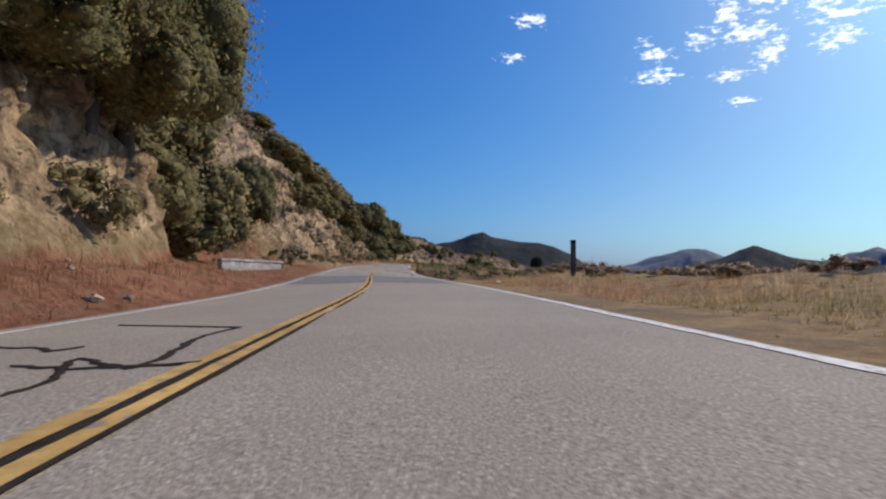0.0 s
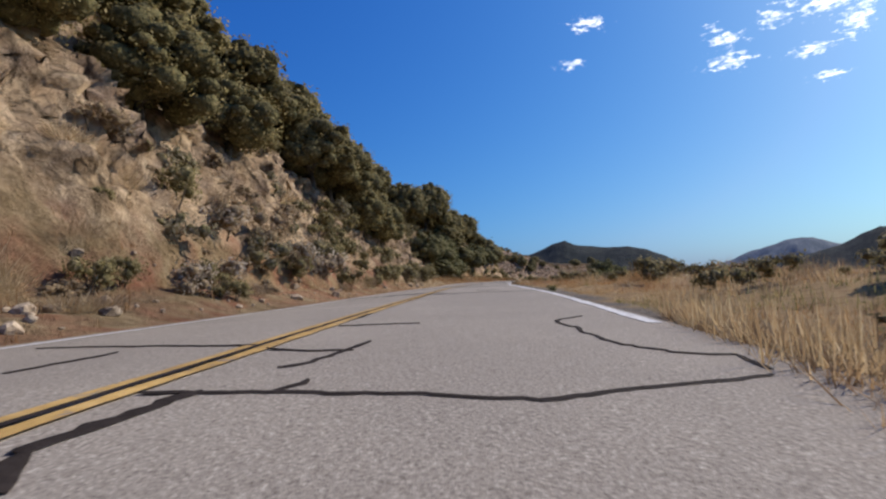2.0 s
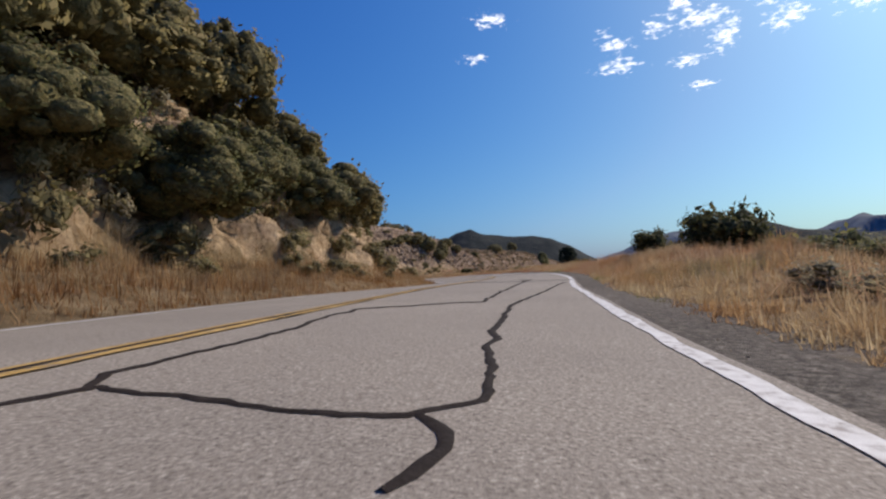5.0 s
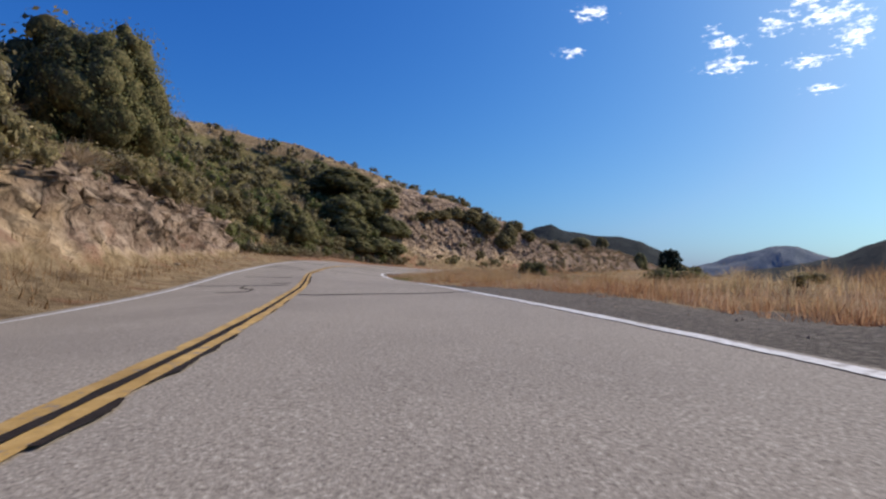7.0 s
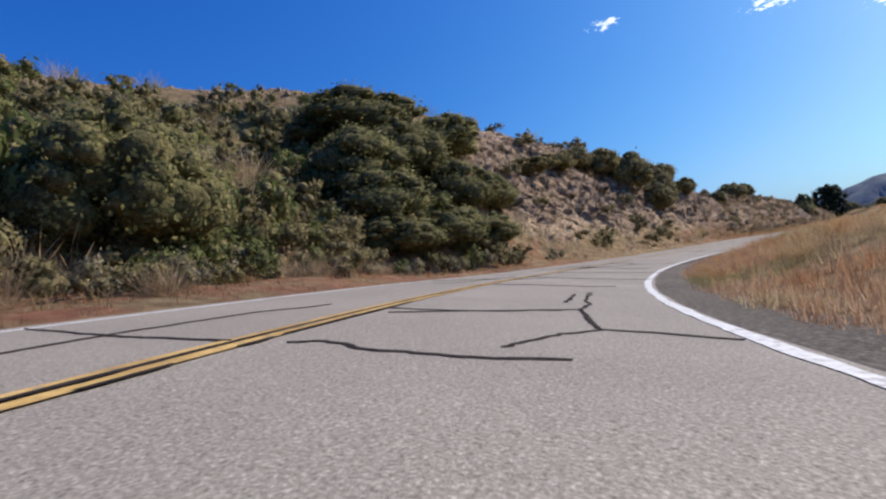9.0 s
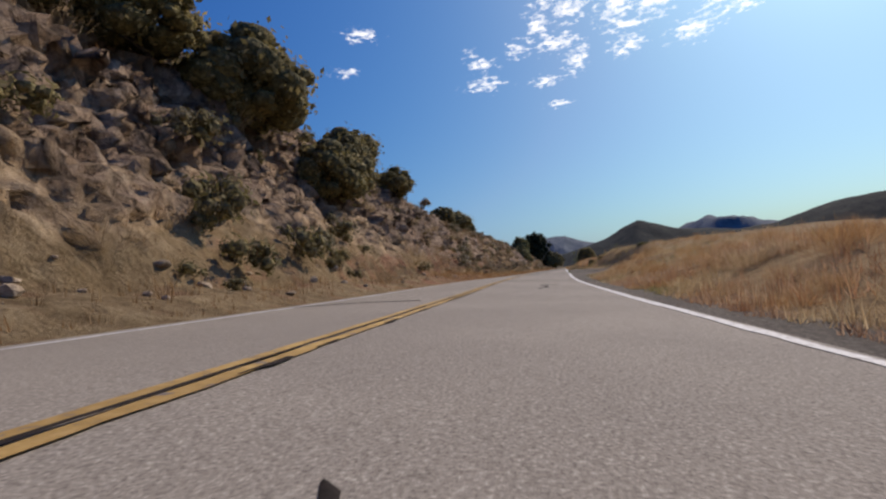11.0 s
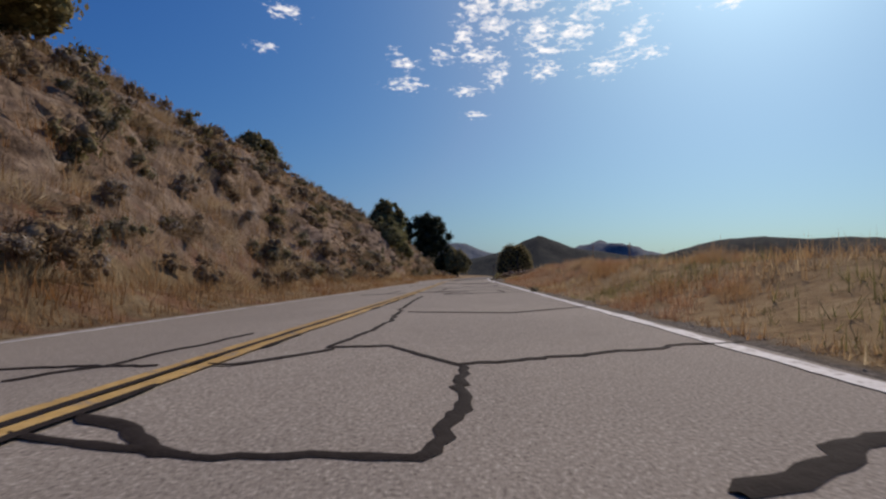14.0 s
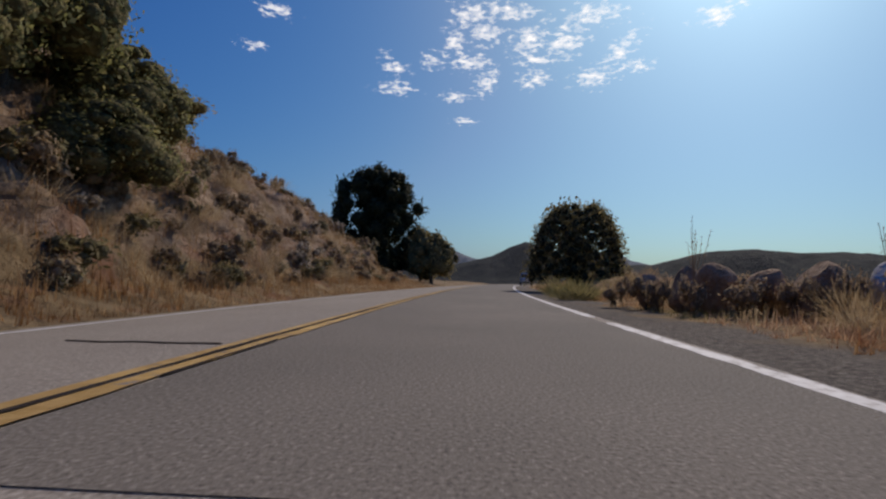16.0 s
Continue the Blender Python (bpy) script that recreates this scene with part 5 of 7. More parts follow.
# ---- trees that can be told apart: s, metres left of the road's edge, width, height, how far it stands in the slope ----
OAKS = [make_tree(11, 6.0, 6.0, 0.3, 44, 3400, 0.30, M_OAK), make_tree(12, 6.0, 6.5, 0.6, 40, 3400, 0.30, M_OAK), make_tree(13, 6.5, 5.2, 0.0, 48, 3400, 0.30, M_OAK)]
FAR_OAKS = [make_tree(20, 6.0, 6.0, 0.3, 36, 1900, 0.38, M_OAK), make_tree(21, 6.2, 5.8, 0.2, 34, 1900, 0.38, M_OAK)]
CLOSE_OAK = make_tree(19, 6.0, 6.1, 0.1, 70, 24000, 0.12, M_OAK_DARK)
NEAR_OAKS = [make_tree(16, 6.0, 6.0, 0.2, 50, 8600, 0.17, M_OAK), make_tree(17, 6.2, 6.0, 0.0, 54, 8600, 0.17, M_OAK), make_tree(18, 6.0, 6.2, 0.0, 46, 8600, 0.17, M_OAK)]
DARK_OAKS = [make_tree(22, 6.0, 6.0, 0.1, 50, 8600, 0.17, M_OAK_DARK), make_tree(23, 6.2, 6.0, 0.0, 44, 8600, 0.17, M_OAK_DARK)]
BIG_OAKS = [make_tree(14, 6.0, 6.0, 0.2, 64, 10500, 0.18, M_OAK_GREEN), make_tree(15, 6.0, 6.2, 0.0, 60, 10500, 0.18, M_OAK_GREEN)]
OAK_AT = [(10.5, 4.2, 6.5, 5.2), (15.5, 4.2, 6, 5), (18.5, 4.4, 8.5, 9.6), (13, 4.8, 8.5, 9.6), (7, 5.2, 8.5, 9.0), (-6, 8.5, 7, 7), (3, 6.0, 7, 6.5), (9, 5.5, 7.5, 8.0), (15, 5.8, 8, 9.0), (20, 6.6, 7, 8.0), (11, 7.5, 8, 9), (26, 8.5, 7, 7), (31, 8.0, 7, 6.5), (37, 8.6, 7.5, 7.5), (33, 12.0, 8, 8), (24, 12.5, 8, 8), (42, 12.5, 8, 8), (14, 11, 8, 7), (2, 11, 8, 7), (45.4, 7.2, 5.4, 6.6)]
OAK_AT += [(58, 8.5, 6, 3.4), (63, 8, 6, 3.8), (68, 8.5, 6, 3.6), (73, 8, 6, 3.8), (78, 7.5, 6, 3.8), (83, 7, 6, 4.2), (62, 12, 6, 2.4), (70, 12, 6, 2.4), (78, 11.5, 6, 2.8), (59, 6.2, 4.4, 3.6), (64, 5.6, 5, 4.0), (69, 5.8, 4.6, 3.8), (74, 5.4, 5, 4.2), (80, 5.2, 5, 4.2), (90, 5.5, 6, 5), (94, 5.2, 6, 5), (97, 3.9, 5, 4.6), (100, 3.7, 5.5, 5.4), (103, 3.9, 5.2, 4.8), (100.5, 5.6, 6.5, 5.6), (97.5, 6.5, 6, 6), (88, 8, 7, 4.6), (93, 9, 7, 4.8)]
OAK_AT += [(95, 13, 7, 4.2), (103, 12, 7, 5.2), (112, 11.5, 7, 5.4), (120, 12, 7, 6.5), (128, 13, 6, 6), (86, 13, 7, 3.6), (99, 9.5, 6, 5.5), (107, 9.5, 6, 5.5), (124, 4.4, 5.5, 5), (129, 4.8, 6, 5), (134, 5.4, 6, 5), (140, 6.6, 6, 4.6), (146, 9.0, 6, 5), (152, 10.5, 6, 5), (131, 9.4, 7, 8), (128, 4.0, 5.0, 3.2), (133, 4.2, 5.0, 3.6), (137, 4.8, 5.0, 3.6), (142, 5.2, 5.2, 4.0), (147, 5.4, 5.2, 4.0), (152, 5.6, 5.2, 4.2), (157, 5.4, 5.2, 4.2)]
OAK_AT += [(163, 5.4, 5.2, 4.2), (170, 5.6, 5.2, 4.6), (137, 8.8, 8, 8.8), (143, 8.6, 6.5, 6.4), (149, 8.8, 6, 3.6), (155.5, 8.8, 6, 6.2), (161, 8.5, 5, 3.6), (168, 9, 5, 4.4), (177, 13.0, 7, 6), (182, 5.6, 7.5, 7.8), (189, 9, 7, 7), (196, 12, 7, 6), (203.5, 6.0, 6.2, 7.6), (206, 8, 7, 7.4)]
for k, (s, d, w, h) in enumerate(OAK_AT):
    x, y, z = on_left(s, d)
    near = s < 27 and d < 8 or 58 < s < 106 and d < 7 or 120 < s < 160 and d < 6 or 200 < s < 207 and d < 7
    plant(CLOSE_OAK if (s, d) in ((203.5, 6.0), (45.4, 7.2), (13, 4.8), (18.5, 4.4), (10.5, 4.2)) else DARK_OAKS[k % 2] if near and s > 118 else NEAR_OAKS[k % 3] if near else FAR_OAKS[k % 2] if d > 8.9 else OAKS[k % 3], x, y, z - 0.5, (w / 6, h / 6), k * 2.1, "dense dark green oak leaning out of the cut bank" if d < 7 else "broad dark green oak on the hillside", "tree", "oaks on the hillside", "oak_tree")
HILL_FOOT = [(254.5, 15.0, 11.0, 4.9, "large round dark green oak at the foot of the hill", "oak_tree"), (234.3, 6.9, 5.8, 6.0, "bushy yellow-green oak at the foot of the hill", "oak_tree"),
    (249, 10.0, 7.4, 5.2, "dense grey-green oak scrub spreading at ground level", "oak_tree"), (253, 9.6, 7.4, 5.4, "dense grey-green oak scrub spreading at ground level", "oak_tree"), (257.5, 9.8, 6.4, 3.9, "dense dark green oak at the foot of the hill", "oak_tree"), (246.5, 5.6, 5.0, 2.8, "dense grey-green oak scrub spreading at ground level", "oak_tree"), (250, 5.0, 5.0, 2.8, "dense grey-green oak scrub spreading at ground level", "oak_tree"), (253.6, 4.6, 4.6, 2.7, "dense grey-green oak scrub spreading at ground level", "oak_tree"), (248, 7.2, 6.0, 3.6, "dense grey-green oak scrub spreading at ground level", "oak_tree"), (258, 6.4, 4.6, 3.2, "dense grey-green oak scrub spreading at ground level", "oak_tree"), (254.5, 6.6, 5.6, 4.0, "dense dark green oak at the foot of the hill", "oak_tree"), (268, 8.2, 4.6, 2.2, "low dark oak scrub on the lip of the rock cut", "oak_tree"), (273, 8.4, 4.8, 2.4, "low dark oak scrub on the lip of the rock cut", "oak_tree"), (283, 7.6, 5.0, 3.6, "dark oak scrub on the rock cut", "oak_tree"), (297, 5.4, 5.0, 5.2, "dark oak scrub on the rock cut", "oak_tree"), (309, 6.6, 4.6, 3.2, "dark oak scrub on the rock cut", "oak_tree"), (279, 8.6, 4.6, 3.2, "dark oak on the lip of the rock cut", "oak_tree"), (287, 6.4, 6.5, 6.0, "dark oak on the lip of the rock cut", "oak_tree")]
LATE_BANK = [(299, 6.8, 4.2, 4.6, "small dark oak on the skyline", "oak_tree"), (293, 5.2, 5.0, 4.6, "dark oak scrub on the rock cut", "oak_tree"), (304, 8.0, 5.0, 3.6, "dark oak scrub on the rock cut", "oak_tree"),
    (322, 5.6, 3.2, 2.6, "dark scrub oak on the crest", "oak_tree"), (359, 11.2, 6.6, 4.9, "wide dark green shrub oak on the crest of the slope", "oak_tree"), (404.5, 5.0, 5.0, 5.4, "tall dark oak growing out of the bank", "oak_tree"), (402, 4.8, 4.6, 3.8, "dark oak scrub under the taller oak on the bank", "oak_tree"),
    (394, 17, 5, 5.5, "dark oak on the far skyline", "oak_tree"), (408, 4.8, 4.2, 3.2, "dark oak scrub under the taller oak on the bank", "oak_tree"), (412, 6.5, 4, 1.8, "low dark oak beside the bank", "oak_tree"), (400, 4.2, 4.0, 3.0, "dark oak scrub under the taller oak on the bank", "oak_tree"), (406, 3.6, 3.6, 2.6, "dark oak scrub under the taller oak on the bank", "oak_tree")]
for s, d, w, h, lab, nm in HILL_FOOT + LATE_BANK:
    x, y, z = on_left(s, d)
    plant(BIG_OAKS[int(s) % 2] if 230 < s < 260 or 398 < s < 410 else OAKS[int(s) % 3], x, y, z - 0.4, (w / 6, h / 6), s, lab, "tree", name=nm)


def make_pine():
    """A dense dark pine: a trunk and whorls of needle pads."""
    g = np.random.default_rng(31)
    ob = new("pine_tree")
    bm = bmesh.new()
    limb(bm, [(0, 0, -0.5), (0.1, 0, 4), (0, 0.1, 10.3)], [0.32, 0.24, 0.06], 9)
    trunk = part("trunk", from_bm("trunk", bm, M_BARK), ob)
    lumps = []
    for ring in range(9):
        zz = 1.6 + 1.02 * ring
        reach = 4.0 * math.sqrt(max(0.1, 1 - ((ring - 3.6) / 5.6) ** 2))
        for k in range(9):
            a = 6.2832 * (k + 0.5 * (ring % 2)) / 9 + 0.3 * g.random()
            q = reach * (0.82 + 0.3 * g.random())
            lumps.append((q * math.cos(a), q * math.sin(a), zz + 0.35 * g.random(), 0.72 + 0.35 * g.random()))
    lumps += [(0.9 * math.cos(2.4 * k), 0.9 * math.sin(2.4 * k), 1.8 + 0.75 * k, 1.7) for k in range(11)]
    lumps.append((0, 0, 10.6, 0.9))
    for x, y, z, r in lumps[:10]:
        bm = bmesh.new()
        limb(bm, [(0, 0, z - 0.8), (0.6 * x, 0.6 * y, z - 0.3), (x, y, z)], [0.09, 0.06, 0.02], 5)
        part("limb", from_bm("limb", bm, M_BARK), trunk)
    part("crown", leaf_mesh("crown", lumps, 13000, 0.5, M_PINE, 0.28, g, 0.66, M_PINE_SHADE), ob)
    return ob


# pine hearts: needle colour darkened to stand for shade inside the crown
M_PINE_SHADE = material("shaded_inner_pine_needles", [(0.36, (0.012, 0.016, 0.008)), (0.6, (0.035, 0.042, 0.02))], scale=5, rough=0.95, bump=1.0, bump_scale=9)
M_PINE = leafy("pine_needles", [(0.0, (0.015, 0.022, 0.01)), (0.6, (0.035, 0.045, 0.02)), (1.0, (0.07, 0.075, 0.035))], 0.1)
pine = make_pine()
x, y, z = (float(q) for q in spot(np.array(453.4), np.array(-14.1)))
pine.matrix_basis = pose(x, y, z) @ Matrix.Diagonal((1.08, 1.08, 1.22, 1.0))
tagged(pine, "tall dark pine beside the dirt turnout", "tree")

x, y, z = (float(q) for q in spot(np.array(451.4), np.array(-7.2)))
plant(OAKS[2], x, y, z - 0.1, (0.95, 1.28), 2.0, "dark spreading tree beside the turnout", "tree", name="oak_tree")
x, y, z = (float(q) for q in spot(np.array(456.0), np.array(-9.5)))
plant(OAKS[0], x, y, z - 0.1, (0.9, 0.95), 1.0, "dark spreading tree beside the turnout", "tree", name="oak_tree")

# the clipped-looking round bush on the right
x, y, z = on_right(425, 3.2)
plant(make_dome(), x, y, z - 0.2, (1.14, 1.2), 0.4, "dense round dark evergreen bush beside the road", "bush", name="round_bush")
GOLD_TUFT = make_plume(89, M_GRASS, tufts=9, blades=420, width=0.010)
TUFT = make_plume(88, M_GRASS_GREEN, tufts=12, blades=900, width=0.012)
VERGE_BUSH = make_shrub(81, M_OAK_DARK, leaves=4600, size=0.12, n=34, inner=M_LEAF_SHADE)
for s, d, w, h in ((160, 8.6, 6.2, 4.5), (166, 7.0, 3.0, 2.2), (153, 9.2, 4.6, 2.6), (157, 11.5, 5.2, 3.2), (148, 8.0, 3.6, 1.8), (171, 12.5, 5.0, 2.6), (324.5, 2.6, 0.7, 0.75), (322, 3.4, 0.7, 0.6), (315.5, 5.0, 0.8, 0.55), (318.5, 7.0, 1.3, 0.5), (313, 5.2, 0.6, 0.4), (195, 22, 5, 2.5), (206, 16, 4, 2), (214, 10, 2.6, 1.5)):
    x, y, z = on_right(s, d)
    plant(VERGE_BUSH, x, y, z - 0.2, (w / 2.0, h / 1.4), s, "dark round shrub above the dry grass", "bush", "shrubs on the verge", "roadside_bush")

CLUMP = make_shrub(91, M_DRY, leaves=760, size=0.11, n=13, inner=M_BRUSHWOOD)
for k in range(18):
    at = 398.6 + 0.5 * k
    x, y, z = on_right(at, 1.9 + 0.36 * (405.5 - at) + 0.35 * math.sin(2.7 * k))
    plant(CLUMP, x, y, z - 0.05, (0.34 + 0.08 * math.sin(5.1 * k), 0.60 + 0.12 * math.cos(3.3 * k)), 1.7 * k, "matted brown dry bush in a row on the verge", "bush", "brown bushes in a row", "dry_bush")
for at, off, w, h in ((411.0, 1.3, 1.3, 0.8), (413.5, 1.5, 1.5, 0.9), (416.5, 1.6, 1.6, 1.0)):
    x, y, z = on_right(at, off)
    plant(TUFT, x, y, z - 0.05, (w / 2, h / 1.4), at, "tall yellow-green grass clump beside the round bush", "grass", "grass clumps by the bush", "grass_clump")

# ---- shrubs on the slope: single ones near the road, the rest as scrub ----
SHRUBS = {"scrub": [make_shrub(41 + k, M_SCRUB, leaves=620, size=0.14, slim=0.38) for k in range(3)], "sage": [make_shrub(51 + k, M_SAGE, leaves=560, size=0.14, slim=0.35) for k in range(2)], "dry": [make_plume(61 + k, M_DRY, blades=440, h=1.25) for k in range(3)], "gold": [make_plume(66 + k, M_GOLD, blades=440) for k in range(3)], "green": [make_shrub(71, M_GREEN, leaves=620, size=0.14, slim=0.4)], "mound": [make_shrub(74 + k, M_DRY, n=11, leaves=560, size=0.15, slim=0.32, inner=M_BRUSHWOOD) for k in range(3)], "pale": [make_shrub(78 + k, M_PALE, n=11, leaves=560, size=0.15, slim=0.32, inner=M_BRUSHWOOD) for k in range(2)]}
LABELS = {"scrub": "low olive-green chaparral shrub on the bank", "sage": "grey-green sage bush on the bank", "dry": "brown dried-out brush on the bank", "gold": "feathery golden dry brush on the bank", "green": "fresh green shrub on the bank", "mound": "rounded brown dry bush on the bank", "pale": "rounded pale grey dry bush on the bank"}
DENSE = [(-30, 0.5), (45, 0.6), (55, 0.7), (80, 0.75), (110, 0.9), (150, 0.9), (200, 0.8), (225, 0.9), (258, 0.8), (266, 0.35), (300, 0.6), (315, 0.95), (410, 0.95), (436, 0.8), (444, 0.2)]
near_n = 0
bulk = {"scrub": [], "sage": [], "dry": [], "green": [], "gold": [], "mound": [], "pale": []}
for s in np.arange(-22, 444, 0.5):
    for _ in range(17 if 204 < s < 244 else 11 if 195 < s < 262 else 9 if s > 305 else 8 if 58 < s < 100 else 7 if 46 < s < 58 else 6):
        d = 1.6 + (14 if s > 305 else 19) * rng.random() ** 1.3 if s < 205 or s > 262 else 2.0 + 48 * rng.random() ** 1.2
        ss_ = s + rng.uniform(-0.5, 0.5)
        i, j = np.searchsorted(LS, ss_), np.searchsorted(LD, d)
        rk = ROCK_AMOUNT[min(i, len(LS) - 1), min(j, len(LD) - 1)]
        low = d < float(along(FOOT, ss_)) * 0.9
        if 23 < ss_ < 39 and d < 6.8 or 256.5 < ss_ < 263 and d < 7 or 195 < ss_ < 216 and d < 4.4:
            continue
        over = (on_left(ss_, d)[2] - on_left(ss_, 0.0)[2]) / float(along(CREST, ss_))
        if 196 < ss_ < 268 and (over > 0.93 or rng.random() < 2.0 * (over - 0.62)):
            continue
        if rng.random() > float(along(DENSE, ss_)) * ((0.75 if 110 < ss_ < 165 or 80 < ss_ < 100 else 0.62 if 58 < ss_ < 80 else 0.5 if 46 < ss_ <= 58 else 0.8 if 190 < ss_ < 240 else 0.3) if rk > 0.45 else 1.0) * ((0.8 if 126 < ss_ < 172 else 0.85 if 204 < ss_ < 250 else 0.5 if 250 <= ss_ < 258 else 0.75 if 56 < ss_ < 80 else 0.30) if low else 1.0):
            continue
        if d > 14 and rng.random() < 0.3:
            continue
        x, y, z = on_left(ss_, d)
        late = ss_ > 300
        kinds = (("mound", "dry", "gold", "mound", "scrub") if late else ("scrub", "green", "sage", "scrub", "dry") if 200 < ss_ < 250 else ("mound", "dry", "scrub", "pale", "dry") if 56 < ss_ < 80 else ("dry", "gold", "scrub", "dry")) if low else (("mound", "dry", "scrub", "gold", "pale", "mound", "dry", "sage", "gold", "mound") if late else (("scrub", "scrub", "green", "scrub", "green", "sage", "gold") if 200 < ss_ < 262 else ("scrub", "dry", "gold", "mound", "sage", "pale") if 46 < ss_ < 82 else ("scrub", "scrub", "scrub", "sage", "dry", "scrub", "gold")))
        kind = kinds[rng.integers(len(kinds))]
        size = (0.35 + 0.4 * rng.random()) if low else (0.36 + 0.5 * rng.random() if late else 0.55 + 0.75 * rng.random() + (0.35 if d > 9 else 0))
        if kind in ("gold", "dry") and ss_ < 200:
            size *= 0.72
        if 200 < ss_ < 262:
            size *= 1.2
        tall = size * (0.8 + 0.5 * rng.random())
        if d < 8.5 and near_n < 330 and rng.random() < 0.30:
            near_n += 1
            plant(SHRUBS[kind][rng.integers(len(SHRUBS[kind]))], x, y, z - 0.12, (size, tall), rng.random() * 6.28, LABELS[kind], "shrub", "shrubs on the bank")
        else:
            bulk[kind].append((x, y, z - 0.12, size, tall, rng.random() * 6.28, d < 8.0))


def scatter(name, patterns, places, label, heart_mat=None):
    """One object made of many copies of a few leaf meshes."""
    vs, fs, ns, ats = [], [], [], 0
    srcs = []
    for p in patterns:
        fo = [c for c in p.children if c.name.startswith("foliage")][0].data
        co = np.empty(len(fo.vertices) * 3, np.float32)
        fo.vertices.foreach_get("co", co)
        co = co.reshape(-1, 3)
        every = np.array([q.vertices[:] for q in fo.polygons if len(q.vertices) == 4])
        heart = np.array([q.vertices[:] for q in fo.polygons if len(q.vertices) == 3], int).reshape(-1, 3)
        feathery = len(heart) == 0
        turned = NORMALS.get(fo.name)
        kinds_ = []
        # thin, larger-leaved plants far up the slope; fuller ones near the road
        for skip, grow in ((2, 1.3), (1, 1.0)) if feathery else ((5, 1.9), (2, 1.3)):
            quads = every[::skip]
            used, back_to = np.unique(np.r_[quads.ravel(), heart.ravel()], return_inverse=True)
            mid = co[quads].mean(1, keepdims=True)
            grown = co.copy()
            grown[quads.ravel()] = (mid + grow * (co[quads] - mid)).reshape(-1, 3)
            kinds_.append((grown[used], back_to[:quads.size].reshape(-1, 4), back_to[quads.size:].reshape(-1, 3), None if feathery else turned[used]))
        srcs.append(kinds_)
    for k, (x, y, z, a, b, t, near) in enumerate(places):
        co, quads, heart, turned = srcs[k % len(srcs)][1 if near else 0]
        c, s_ = math.cos(t), math.sin(t)
        w = np.stack([x + a * (c * co[:, 0] - s_ * co[:, 1]), y + a * (s_ * co[:, 0] + c * co[:, 1]), z + b * co[:, 2]], -1)
        vs.append(w)
        if turned is not None:
            ns.append(np.stack([c * turned[:, 0] - s_ * turned[:, 1], s_ * turned[:, 0] + c * turned[:, 1], turned[:, 2]], -1))
        fs.append((np.c_[quads[:, :3], quads[:, 2]] if len(heart) == 0 else np.vstack([quads, np.c_[heart, heart[:, 2]]])) + ats)
        ats += len(w)
    f = np.vstack(fs)
    v = np.vstack(vs)
    tri = f[:, 2] == f[:, 3]
    me = bpy.data.meshes.new(name)
    me.vertices.add(len(v))
    me.vertices.foreach_set("co", v.astype(np.float32).ravel())
    n4, n3 = int((~tri).sum()), int(tri.sum())
    idx = np.r_[f[~tri].ravel(), f[tri][:, :3].ravel()].astype(np.int32)
    me.loops.add(len(idx))
    me.loops.foreach_set("vertex_index", idx)
    me.polygons.add(n4 + n3)
    me.polygons.foreach_set("loop_start", np.r_[np.arange(n4) * 4, 4 * n4 + np.arange(n3) * 3].astype(np.int32))
    me.polygons.foreach_set("material_index", np.r_[np.zeros(n4), np.ones(n3) if n4 else np.zeros(n3)].astype(np.int32))
    me.materials.append(patterns[0].children[0].data.materials[0] if patterns[0].children[0].name.startswith("foliage") else patterns[0].children[-1].data.materials[0])
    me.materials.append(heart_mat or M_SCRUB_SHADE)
    me.update(calc_edges=True)
    if ns:
        me.polygons.foreach_set("use_smooth", np.ones(n4 + n3, bool))
        me.normals_split_custom_set_from_vertices(np.vstack(ns).tolist())
    tagged(new(name, me), label, "scrub", kind="stuff")


scatter("chaparral_scrub", SHRUBS["scrub"], bulk["scrub"], "olive-green chaparral covering the upper hillside")
scatter("sage_scrub", SHRUBS["sage"], bulk["sage"], "grey-green sage scrub on the hillside")
scatter("dry_scrub", SHRUBS["dry"], bulk["dry"], "brown dry brush on the hillside")
scatter("mounded_scrub", SHRUBS["mound"], bulk["mound"], "rounded brown dry bushes on the hillside", M_BRUSHWOOD)
scatter("pale_scrub", SHRUBS["pale"], bulk["pale"], "rounded pale grey dry bushes on the hillside", M_BRUSHWOOD)
scatter("golden_scrub", SHRUBS["gold"], bulk["gold"], "feathery golden dry brush on the hillside")
if bulk["green"]:
    scatter("green_scrub", SHRUBS["green"], bulk["green"], "fresh green scrub on the hillside")
for k in range(34):
    # low brush over the rubble at the foot of the cut
    s, d = rng.uniform(62, 74), rng.uniform(1.0, 4.6)
    x, y, z = on_left(s, d)
    kind = ("mound", "dry", "scrub", "pale", "gold")[rng.integers(5)]
    q = 0.3 + 0.35 * rng.random()
    plant(SHRUBS[kind][0], x, y, z - 0.1, (q, q * rng.uniform(0.8, 1.2)), rng.random() * 6.28, LABELS[kind], "shrub", "shrubs on the bank")
